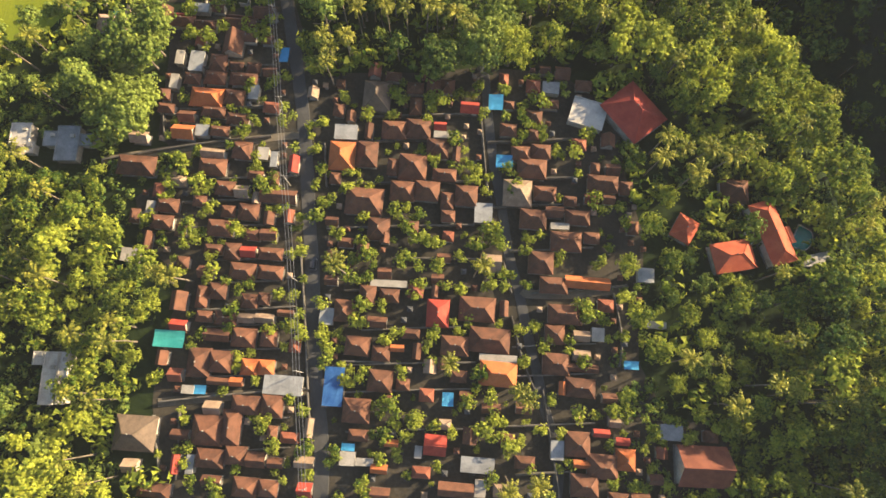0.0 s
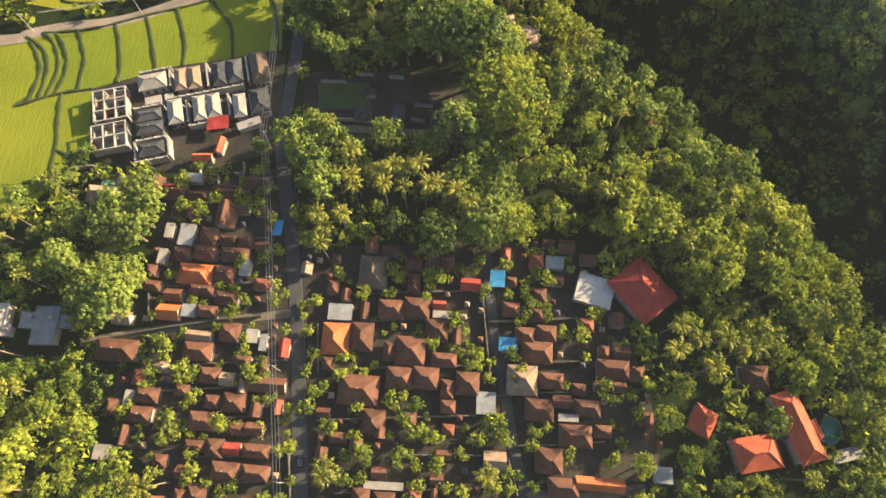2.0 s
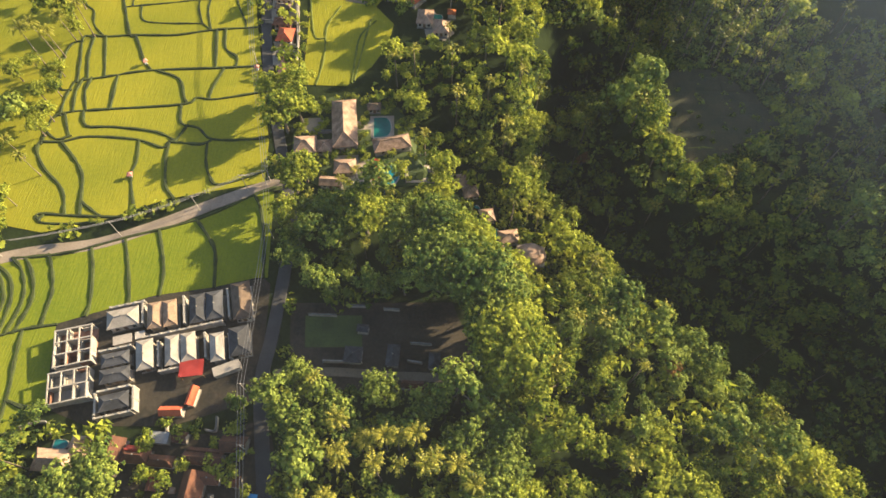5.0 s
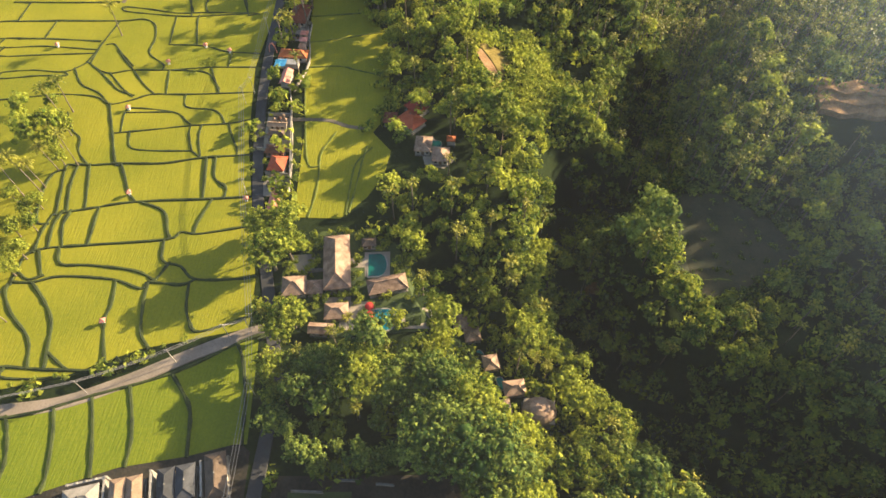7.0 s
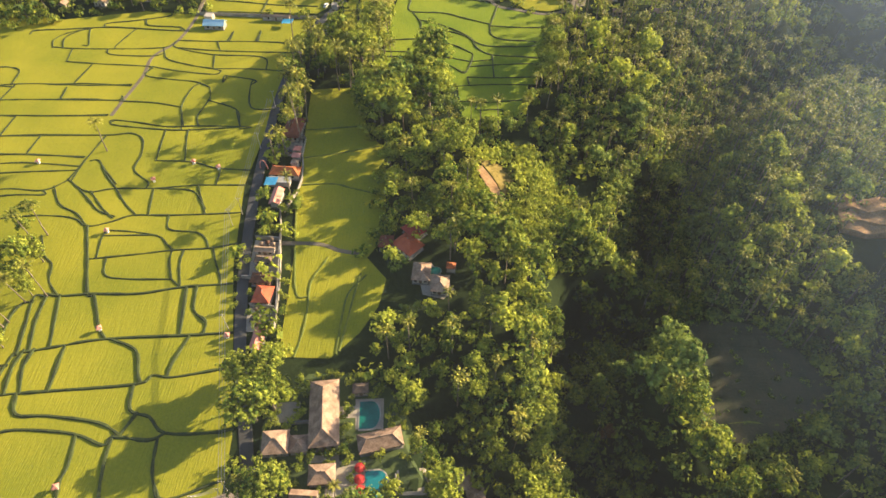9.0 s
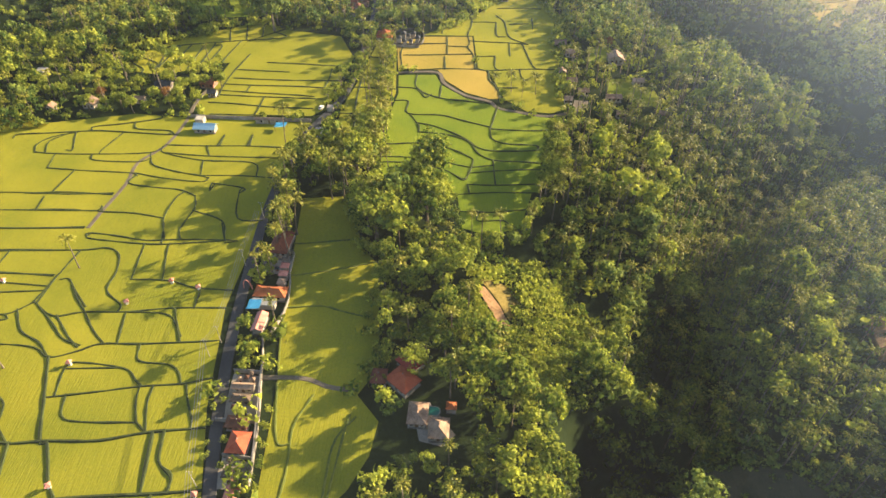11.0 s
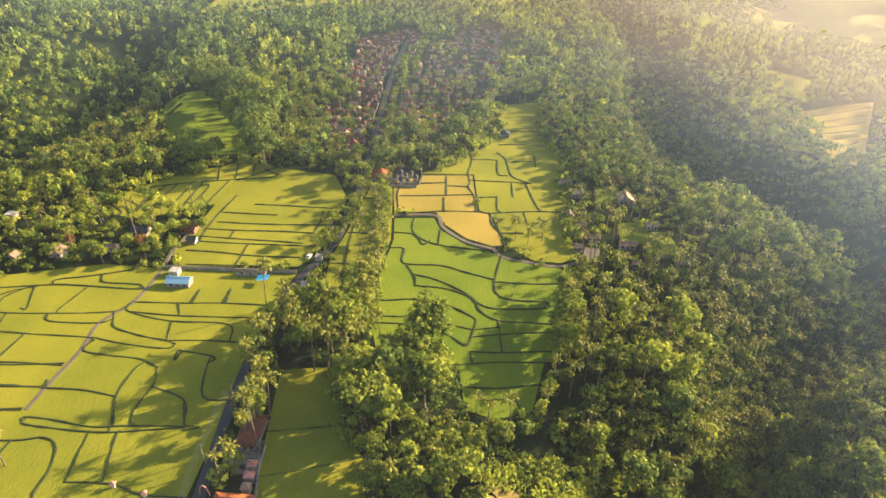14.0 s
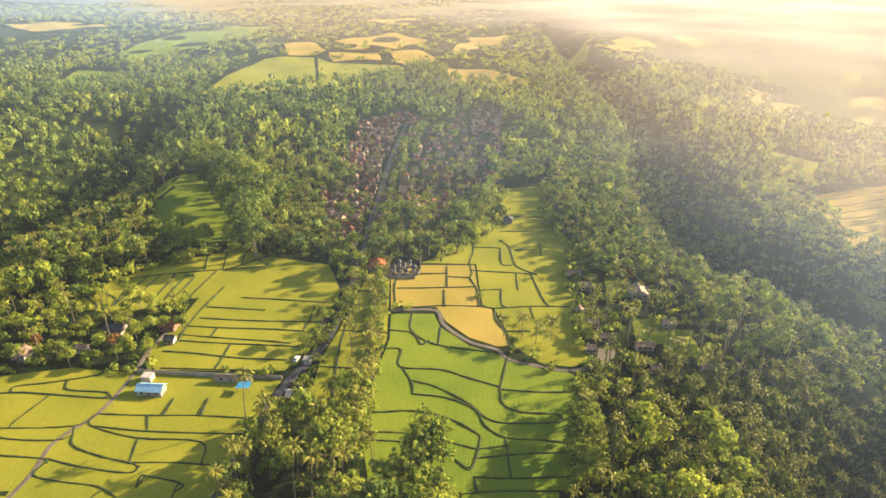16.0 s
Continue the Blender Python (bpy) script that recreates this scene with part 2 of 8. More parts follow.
def box(bm, x, y, z, w, d, h, rot=0.0, taper=1.0):
    """A box on its base centre (x, y, z); taper shrinks its top."""
    c, s = math.cos(rot), math.sin(rot)
    vs = []
    for k, f in ((0, 1.0), (h, taper)):
        for u, v in ((-1, -1), (1, -1), (1, 1), (-1, 1)):
            a, b = u * w / 2 * f, v * d / 2 * f
            vs.append(bm.verts.new((x + a * c - b * s, y + a * s + b * c, z + k)))
    for f in ((3, 2, 1, 0), (4, 5, 6, 7), (0, 1, 5, 4), (1, 2, 6, 5), (2, 3, 7, 6), (3, 0, 4, 7)):
        bm.faces.new([vs[i] for i in f])


def grid_lines(lo, hi, fine_lo, fine_hi, step):
    a = list(np.arange(fine_lo, fine_hi + step, step))
    g, p = step, fine_hi
    while p < hi:
        g *= 1.18
        p += g
        a.append(min(p, hi))
    g, p = step, fine_lo
    while p > lo:
        g *= 1.18
        p -= g
        a.insert(0, max(p, lo))
    return np.array(a)


gx, gy = grid_lines(-4500, 4500, -270, 290, 5.0), grid_lines(-900, 4800, -100, 720, 5.0)
GX, GY = np.meshgrid(gx, gy)
GZ = height(GX, GY)
idx = np.arange(GX.size).reshape(GX.shape)
quads = np.stack([idx[:-1, :-1], idx[:-1, 1:], idx[1:, 1:], idx[1:, :-1]], -1).reshape(-1, 4)
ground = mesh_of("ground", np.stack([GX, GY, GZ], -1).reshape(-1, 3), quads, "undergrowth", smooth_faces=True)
tagged(ground, "undergrowth and earth of a ridge between ravines, darkened for tree shade", "ground", kind="structure")

CLEAR = []        # polygons free of wild trees
PADS = []         # footprints of buildings: x, y, radius
STRIPS = []       # roads: points, half width


def curve_points(pts, n=5):
    pts = [Vector((a, b, 0)) for a, b in pts]
    pts = [2 * pts[0] - pts[1]] + pts + [2 * pts[-1] - pts[-2]]
    res = []
    for a, b, c, d in zip(pts, pts[1:], pts[2:], pts[3:]):
        for i in range(n):
            u = i / n
            res.append(0.5 * (2 * b + (c - a) * u + (2 * a - 5 * b + 4 * c - d) * u * u + (3 * b - a - 3 * c + d) * u ** 3))
    res.append(pts[-2])
    return res


def sweep(name, pts, profile, mat, parent=None, n=5, wobble=0.0):
    """A strip along pts; profile: (offset, height over the ground) from one side to the other."""
    line = curve_points(pts, n)
    verts, faces, k = [], [], len(profile)
    for i, p in enumerate(line):
        way = (line[min(i + 1, len(line) - 1)] - line[max(i - 1, 0)]).normalized()
        side = Vector((way.y, -way.x, 0))
        f = 1 + wobble * (noise.noise(p * 0.35))
        for off, h in profile:
            q = p + side * off * f
            verts.append((q.x, q.y, ground_at(q.x, q.y) + h * f))
    for i in range(len(line) - 1):
        for j in range(k - 1):
            faces.append((i * k + j, i * k + j + 1, (i + 1) * k + j + 1, (i + 1) * k + j))
    if k > 2:
        faces += [tuple(range(k - 1, -1, -1)), tuple(len(verts) - k + j for j in range(k))]
    return mesh_of(name, verts, faces, mat, parent)


def road_strip(name, width, mat, *pts):
    ob = sweep(name, pts, [(-width / 2 - 0.3, -0.3), (-width / 2, 0.24), (0, 0.29), (width / 2, 0.24), (width / 2 + 0.3, -0.3)], mat, n=6)
    STRIPS.append((list(pts), width / 2))
    words = {"asphalt": "narrow dark asphalt road between garden walls", "asphalt_pale": "pale worn asphalt road across rice fields", "earth_path": "narrow beaten earth path"}
    return tagged(ob, words[mat], "road" if name == "road" else "path", kind="structure")


def field(mat, *pts, name="rice_field", clear=True, label="", category="field", lift=None):
    if clear:
        CLEAR.append(list(pts))
    step_min = 4.0 if mat == "ploughed_shaded" else 8.0
    bm = bmesh.new()
    bm.faces.new([bm.verts.new((a, b, 0)) for a, b in pts])
    bmesh.ops.triangulate(bm, faces=bm.faces[:])
    ys, xs = [p[1] for p in pts], [p[0] for p in pts]
    step = max(step_min, (max(ys) - min(ys)) / 25)
    for lo, hi, axis in ((min(ys), max(ys), 1), (min(xs), max(xs), 0)):
        c = lo + step
        while c < hi:
            co, no = [0, 0, 0], [0, 0, 0]
            co[axis], no[axis] = c, 1
            bmesh.ops.bisect_plane(bm, geom=bm.verts[:] + bm.edges[:] + bm.faces[:], plane_co=co, plane_no=no)
            c += step
    lift = lift or (0.7 if mat == "ploughed_shaded" else 0.15 if min(ys) < 900 else 1.2)
    for v in bm.verts:
        v.co.z = ground_at(v.co.x, v.co.y) + lift
    for f in bm.faces:
        f.normal_update()
        if f.normal.z < 0:
            f.normal_flip()
    me = bpy.data.meshes.new(name)
    bm.to_mesh(me)
    bm.free()
    me.materials.append(MATS[mat])
    words = {"rice": "yellow-green rice paddy field divided by dark bunds", "rice_green": "darker, greener rice paddy in long curved terraces", "rice_deep": "fresh green rice paddy terraces with shaded edges", "rice_ripe": "ripe golden yellow rice field", "ploughed_shaded": "bare brown terraced plots with the ravine's shade put into their colour"}
    return tagged(new(name, me), label or words[mat], category, kind="structure")


def bund(parent, *pts):
    (ax, ay), (bx, by), (cx, cy), (dx, dy) = pts[0], pts[1], pts[-2], pts[-1]
    k = 1.0 if ay < 250 else 0.72 if ay < 400 else 0.85
    f, g = 0.3 / math.hypot(ax - bx, ay - by), 0.3 / math.hypot(dx - cx, dy - cy)
    pts = [(ax + (ax - bx) * f, ay + (ay - by) * f), *pts[1:-1], (dx + (dx - cx) * g, dy + (dy - cy) * g)]
    return sweep("bund", pts, [(-0.65 * k, -0.1), (-0.35 * k, 0.55 * k), (0.25 * k, 0.6 * k), (0.6 * k, -0.1)], "bund_grass" if parent in (east_strip, valley_field) else "bund", parent, n=4, wobble=0.5)


# zones of the plan
VILLAGE = [(-65.6, -70), (-65.6, -29.9), (-72.3, -8.8), (-73.7, 6.7), (-69.2, 23.3), (-83.2, 33.1), (-87.2, 45.6), (-75.1, 56.4), (-84.5, 64.2), (-86.2, 89.3), (-88.3, 100.6), (-56.2, 110.9), (-52.8, 111.2), (-42.9, 87.1), (-29.8, 88.1), (-10.3, 89.6), (4.3, 92.6), (27.2, 92.5), (43.6, 81), (46.7, 59), (51.2, 44.7), (49.6, 11.5), (56.7, -1.9), (73.6, -3.4), (71.7, -19.8), (71.7, -70)]
VILLA_YARD = [(-65.2, 208.4), (-55.4, 224.5), (-42.3, 225.4), (-30.7, 221.7), (-23.2, 211.3), (-23.1, 201), (-16, 198.5), (-15.4, 190.8), (-50.1, 185.6), (-63.4, 192.3)]
TEMPLE_YARD = [(-54, 145.5), (-7.6, 149), (0.1, 131.9), (-1, 122.7), (-49.2, 119.1)]
CONSTRUCTION = [(-120.8, 133.5), (-94.4, 146.6), (-66.3, 155), (-61.1, 151.2), (-56.9, 116.7), (-77.5, 108.2), (-99.3, 106.6), (-112.8, 110.8)]
FAR_VILLAGE = [(-130.4, 634.8), (-101.4, 654.6), (-126.4, 692.8), (-134.2, 837.2), (-94.4, 889.1), (-75.8, 853.1), (-83.5, 710.6), (-80.6, 656.1), (-75.8, 549.1), (-101.4, 559.3)]
FAR_VILLAGE_EAST = [(-75.9, 621.8), (-64.4, 820.1), (-15.5, 922.1), (9, 896.7), (-1.4, 661.5), (-45.5, 584.5)]
GROVE = [(-173.3, 213.9), (-155.2, 215.2), (-148.6, 195.1), (-151, 185.1), (-137.9, 169.5), (-136, 164), (-146.5, 157.6), (-151, 155.1), (-215, 160), (-260, 250)]
SCRUB = [(-163.4, 254.9), (-167.2, 271.7), (-165.4, 282.4), (-152.5, 261.1), (-150, 250.4), (-158.5, 245.8)]
ROADSIDE_TREES = [(-93.6, 362.4), (-96, 396.5), (-62.2, 402.9), (-51.8, 375.6), (-55.8, 364.7), (-80.2, 363.2), (-81.9, 344), (-84.9, 332.4)]
LAWN = [(-49, 141.8), (-32.9, 143), (-31.6, 133.4), (-47.4, 132.2)]

# roads and paths
road = road_strip('road', 3.6, 'asphalt', (-26.6, -87.1), (-27.6, -27.1), (-31.3, -2.9), (-33.9, 11.1), (-36.5, 28.8), (-38.8, 41.1), (-43.3, 65.6), (-47.2, 83.1), (-56.6, 118.5), (-57.2, 135.3), (-57.9, 161), (-58.1, 169), (-69, 204), (-79.3, 235.2), (-88.2, 278.8), (-93.2, 323.8), (-95.6, 369.2), (-91.6, 414.7), (-81, 454.8), (-79.5, 527.6), (-83, 582), (-85.4, 637.9), (-89.2, 725.7), (-89, 852.1))
branch = road_strip('road', 4.0, 'asphalt_pale', (-59.6, 189.5), (-70.4, 185.8), (-84.1, 178.6), (-100.4, 168.9), (-116.6, 161), (-133.5, 157.1), (-144.9, 153.4), (-149.4, 150.9), (-190, 145))
lane = road_strip('lane', 2.5, 'asphalt', (14, -60), (29.7, -22.9), (25.1, 1.2), (21.3, 15.2), (18.3, 26.8), (15.1, 37.3), (12, 53), (8.5, 69.6), (4.9, 96.3))
road_strip('lane', 2.2, 'earth_path', (18.5, 26.8), (30.4, 27.4), (46.7, 30.2))
road_strip('lane', 2.2, 'earth_path', (-98.6, 55.5), (-76, 61.1), (-52.9, 65.8), (-45.1, 67.2))
road_strip('lane', 2.2, 'earth_path', (-71, -7.8), (-54.3, -4.9), (-33.8, -2))
road_strip('lane', 2.4, 'earth_path', (-54.3, 124.1), (-38.9, 125.7), (-22.4, 125.8), (-6.1, 126.3))
road_strip('field_path', 1.6, 'earth_path', (-163.2, 339), (-162.5, 349.8), (-160.8, 368.8), (-162.3, 384), (-155.4, 399.2), (-153.9, 420.4), (-155.7, 438.6), (-154, 465.3))
road_strip('field_path', 2.0, 'earth_path', (-56.4, 480.2), (-34.6, 481.7), (-29.7, 469.3), (-17.6, 456.1), (-5.2, 450.4), (-0.5, 443.6), (13.5, 439.3), (24.9, 437.3), (42.5, 445.1))
road_strip('field_path', 1.5, 'earth_path', (-75.8, 274.2), (-62, 274.5), (-54.1, 272.1), (-45.5, 271))

# fields
south_field = field('rice_green', (-149, 149.8), (-141.5, 153.8), (-122.6, 157), (-106.4, 163.7), (-88.1, 171.6), (-71.8, 183.1), (-66.9, 184.2), (-62.4, 153.2), (-65.9, 152.9), (-77.4, 148.9), (-94, 144.9), (-118.5, 134.2), (-112.6, 112.6), (-116.2, 104.5), (-119.6, 100.9), (-125.3, 91.5), (-190, 85), (-200, 150))
west_field = field('rice', (-135.1, 163.7), (-119.5, 168.6), (-100.3, 178.8), (-70.8, 187.5), (-72.7, 203.7), (-89.1, 262.5), (-95.7, 301.5), (-95.1, 345.7), (-96.9, 362.2), (-97.2, 396.4), (-92.4, 423.3), (-155.5, 424.3), (-181.4, 426.3), (-219.8, 415.2), (-225.9, 399.2), (-330, 430), (-330, 215), (-215, 175))
mid_field = field('rice', (-146.9, 426.9), (-157.1, 438.6), (-153.4, 465.3), (-153, 488.6), (-151.8, 514.8), (-133.2, 534.1), (-96.5, 526.5), (-83.6, 496.7), (-89.6, 434.8), (-93.9, 429.3))
upper_field = field('rice', (-208.8, 473.4), (-206.7, 499.7), (-188.3, 520.5), (-154, 544.1), (-134.3, 535.7), (-152, 515.6), (-152.9, 486.5), (-186.1, 468.3))
east_strip = field('rice', (-65.9, 229.6), (-69.8, 270.8), (-74.8, 299.5), (-78.8, 331.7), (-82.5, 363.1), (-62.8, 366), (-52.8, 334.4), (-45.6, 325.8), (-38.8, 280.1), (-44.3, 269.6), (-36.6, 261), (-37.8, 249.9), (-42.4, 239.6), (-50.2, 230))
hill_field = field('rice_deep', (-47.5, 369.2), (-54.2, 391.7), (-56.4, 416.4), (-53, 456.1), (-55.4, 477.2), (-34.9, 478.5), (-30.9, 466.8), (-17.5, 453), (-5.2, 447), (13.3, 437.3), (25.8, 435.4), (27.9, 425.3), (20.6, 402.2), (18.5, 378), (17, 373.2), (13.3, 372.5), (7.8, 349.5), (-4.7, 344.3), (-15.2, 348.1), (-18.2, 370.5))
verge_field = field('rice', (-80.2, 437.2), (-76.6, 466.3), (-73.6, 507.7), (-70.7, 533.1), (-63.3, 530.8), (-57.3, 482.8), (-54.5, 456), (-57, 419.9), (-55.7, 388.8), (-69.6, 387.9), (-77.9, 408.4))
ripe_field = field('rice_ripe', (-56.2, 483.4), (-60.5, 514.9), (-58.8, 520.2), (-45.8, 529.2), (-16.2, 531.1), (-14.4, 506.7), (-12.8, 486.8), (-7.3, 484.5), (1.1, 454.2), (-5.1, 453), (-17.7, 459.3), (-28.6, 471.8), (-34.2, 484.9))
plain_field = field('rice', (-46.1, 531.9), (-16.6, 562.5), (-2.7, 587.4), (2.7, 655.7), (32.1, 663.8), (30.2, 589.6), (39.6, 556.8), (32.9, 480.9), (33.4, 444.5), (26.4, 440.1), (13.6, 441.3), (2.8, 453), (-5.7, 484.6), (-11.7, 488.5), (-13.5, 508.6), (-15.3, 532.6))
far_field = field('rice', (-359.4, 970.5), (-360.5, 1035.7), (-368.8, 1149.6), (-357.4, 1225), (-333, 1250.3), (-289.6, 1265.9), (-225.1, 1019.4), (-272.6, 983.8), (-310.4, 970.8))
far_field = field('rice', (-284.1, 1266.3), (-242.8, 1206.3), (-141, 1187.8), (-119.6, 1126.2), (-160.4, 1087.8), (-193, 1040.8), (-221.7, 1023.4))
far_field = field('rice_ripe', (-274.1, 1304.9), (-193.3, 1331.3), (-172.9, 1234.1), (-248.1, 1222.4))
far_field = field('rice_ripe', (-174.9, 1339.6), (-127.3, 1357.3), (-89.4, 1269.9), (-94.6, 1196.7), (-150.8, 1230.2))
far_field = field('rice_ripe', (-387.5, 1425.5), (-343, 1462.1), (-284, 1330.7), (-290.4, 1284.4), (-333.4, 1274.6))
far_field = field('rice_ripe', (-71.4, 1183.1), (-0.6, 1149.4), (64.2, 1068.2), (5.7, 1052.1), (-57.8, 1066.8))
far_field = field('rice_ripe', (-277.7, 1403.4), (-239.1, 1422.1), (-218.6, 1363.9), (-255.6, 1346.8))
far_field = field('rice_deep', (-555.9, 976.4), (-597.6, 1117), (-504.9, 1100.8), (-492.1, 1018))
far_field = field('rice_deep', (-628, 1263.3), (-651.2, 1403.4), (-655.5, 1554.5), (-592.7, 1726.6), (-487.8, 1711.6), (-487.6, 1520.8), (-509.4, 1399.5), (-533.5, 1310.3), (-555.7, 1181.4))
far_field = field('rice_ripe', (314.4, 1079.4), (363.9, 973.5), (308, 888.1), (295.4, 945))
terrace_field = field('rice_ripe', (198.6, 657.3), (284.1, 675), (216.1, 553.6), (202.1, 567.6), (211, 628.8))
far_field = field('rice', (235.8, 765), (268.3, 742.8), (238.5, 688.1), (221, 696.1))
shade_field = field('rice_deep', (-258.8, 656.4), (-234.8, 676.9), (-192.4, 624.9), (-152.2, 555.9), (-196.9, 547.2), (-220.5, 572.7))
far_field = field('rice_ripe', (190.3, 1442.4), (301.7, 1627.5), (312.2, 1359.2), (218.5, 1371.9))
far_field = field('rice', (120.1, 1468.1), (206.1, 1543.6), (173.2, 1396.3))
far_field = field('rice_ripe', (-300.1, 1457.4), (-196.7, 1584.3), (-116.7, 1472.9), (-168.7, 1368.1))
far_field = field('rice_ripe', (-1135.2, 1690.1), (-992.3, 1768), (-870.8, 1701.6), (-977.4, 1577.7))
far_field = field('rice_ripe', (413.3, 983.2), (476.6, 1019.8), (382.8, 852.2), (369.2, 885.3))
far_field = field('rice_ripe', (165.3, 529.8), (182.8, 518.5), (176.1, 495.4), (152.8, 491.3))
far_field = field('rice_ripe', (-53, 1521.5), (39.4, 1604.8), (12.1, 1404.9), (-67.3, 1348.5))
far_field = field('rice_ripe', (379.1, 1654.6), (444.8, 1563.9), (361.8, 1397.6))
far_field = field('rice_ripe', (-312.4, 1830.3), (-179.7, 1899.2), (-187.7, 1714.6))
valley_field = field('ploughed_shaded', (55.2, 259.1), (68.9, 264.4), (89.4, 262), (104.3, 255.1), (112.4, 244), (113.5, 237.4), (100, 230), (88.9, 223.2), (76.8, 218.7), (68, 219.6), (61.6, 229.2), (57.7, 243.3), name='valley_field', clear=True)

# ---------------------------------------------------------------- houses
LABELS = {"brown": "weathered brown tile roof", "orange": "bright orange tile roof", "red": "red tiled roof", "rust": "rust-brown tiled roof", "vermilion": "orange-red tiled roof", "tan": "faded tan tile roof", "umber": "dull grey-brown tile roof",
          "thatch": "pale thatched hip roof", "slate": "dark grey tiled roof", "pink": "faded pink tiled roof", "white": "white sheet roof", "grey": "grey corrugated sheet roof",
          "pale": "pale concrete roof", "blue": "bright blue sheet roof", "blue_deep": "deep blue tarpaulin roof", "turquoise": "turquoise sheet roof", "red_sheet": "red sheet roof", "pale_blue": "pale blue sheet roof"}
rng = random.Random(7)


def roof_mesh(w, d, z, kind, pitch=0.72):
    """Roof on its eaves at height z, thick at the edge; returns a bmesh and its crest lines."""
    bm = bmesh.new()
    along = w >= d
    a, b = (w / 2, d / 2) if along else (d / 2, w / 2)
    rise = b * pitch

    def put(u, v, h):
        return bm.verts.new((u, v, h) if along else (-v, u, h))

    inset = a - b * 0.92 if kind == "hip" else a
    inset = max(inset, 0.12)
    e = [put(-a, -b, z), put(a, -b, z), put(a, b, z), put(-a, b, z)]
    lower = [put(-a, -b, z - 0.18), put(a, -b, z - 0.18), put(a, b, z - 0.18), put(-a, b, z - 0.18)]
    if kind == "hip":
        # a slight kick at the eaves, as on bell-cast roofs
        f, k = 0.55, rise * 0.50
        m = [put(-(inset + (a - inset) * f), -b * f, z + k * 0.84), put(inset + (a - inset) * f, -b * f, z + k * 0.84), put(inset + (a - inset) * f, b * f, z + k * 0.84), put(-(inset + (a - inset) * f), b * f, z + k * 0.84)]
        r = [put(-inset, 0, z + rise), put(inset, 0, z + rise)]
        for i in range(4):
            bm.faces.new((e[i], e[(i + 1) % 4], m[(i + 1) % 4], m[i]))
        bm.faces.new((m[0], m[1], r[1], r[0]))
        bm.faces.new((m[2], m[3], r[0], r[1]))
        bm.faces.new((m[1], m[2], r[1]))
        bm.faces.new((m[3], m[0], r[0]))
        lines = [(r[0].co.copy(), r[1].co.copy())] + [(e[i].co.copy(), m[i].co.copy()) for i in range(4)] + [(m[i].co.copy(), r[0 if i in (0, 3) else 1].co.copy()) for i in range(4)]
    else:
        r = [put(-a, 0, z + rise), put(a, 0, z + rise)]
        rl = [put(-a, 0, z + rise - 0.18), put(a, 0, z + rise - 0.18)]
        bm.faces.new((e[0], e[1], r[1], r[0]))
        bm.faces.new((e[2], e[3], r[0], r[1]))
        bm.faces.new((e[3], lower[3], rl[0], r[0]))
        bm.faces.new((r[0], rl[0], lower[0], e[0]))
        bm.faces.new((e[1], lower[1], rl[1], r[1]))
        bm.faces.new((r[1], rl[1], lower[2], e[2]))
        bm.faces.new((rl[0], rl[1], lower[1], lower[0]))
        bm.faces.new((rl[1], rl[0], lower[3], lower[2]))
        lines = [(r[0].co.copy(), r[1].co.copy())]
    for i in range(4):
        if kind == "hip" or i in (0, 2):
            bm.faces.new((lower[i], lower[(i + 1) % 4], e[(i + 1) % 4], e[i]))
    if kind == "hip":
        bm.faces.new(lower[::-1])
    return bm, lines, rise


def rod(bm, p, q, r, sides=4):
    way = (q - p)
    if way.length < 0.05:
        return
    side = way.orthogonal().normalized()
    up = way.normalized().cross(side)
    rings = []
    for c in (p, q):
        rings.append([bm.verts.new(c + (side * math.cos(k * math.tau / sides + 0.78) + up * math.sin(k * math.tau / sides + 0.78)) * r) for k in range(sides)])
    for k in range(sides):
        bm.faces.new((rings[0][k], rings[0][(k + 1) % sides], rings[1][(k + 1) % sides], rings[1][k]))
    bm.faces.new(rings[0][::-1])
    bm.faces.new(rings[1])


def tube(bm, pts, r, sides=4):
    """One connected bar along a bent line."""
    last = None
    for i, p in enumerate(pts):
        way = (pts[min(i + 1, len(pts) - 1)] - pts[max(i - 1, 0)]).normalized()
        side = way.cross(Vector((0.1, 0.2, 1))).normalized()
        up = side.cross(way)
        ring = [bm.verts.new(p + (side * math.cos(k * math.tau / sides + 0.78) + up * math.sin(k * math.tau / sides + 0.78)) * r) for k in range(sides)]
        if last:
            for k in range(sides):
                bm.faces.new((last[k], last[(k + 1) % sides], ring[(k + 1) % sides], ring[k]))
        else:
            bm.faces.new(ring[::-1])
        last = ring
    bm.faces.new(last)


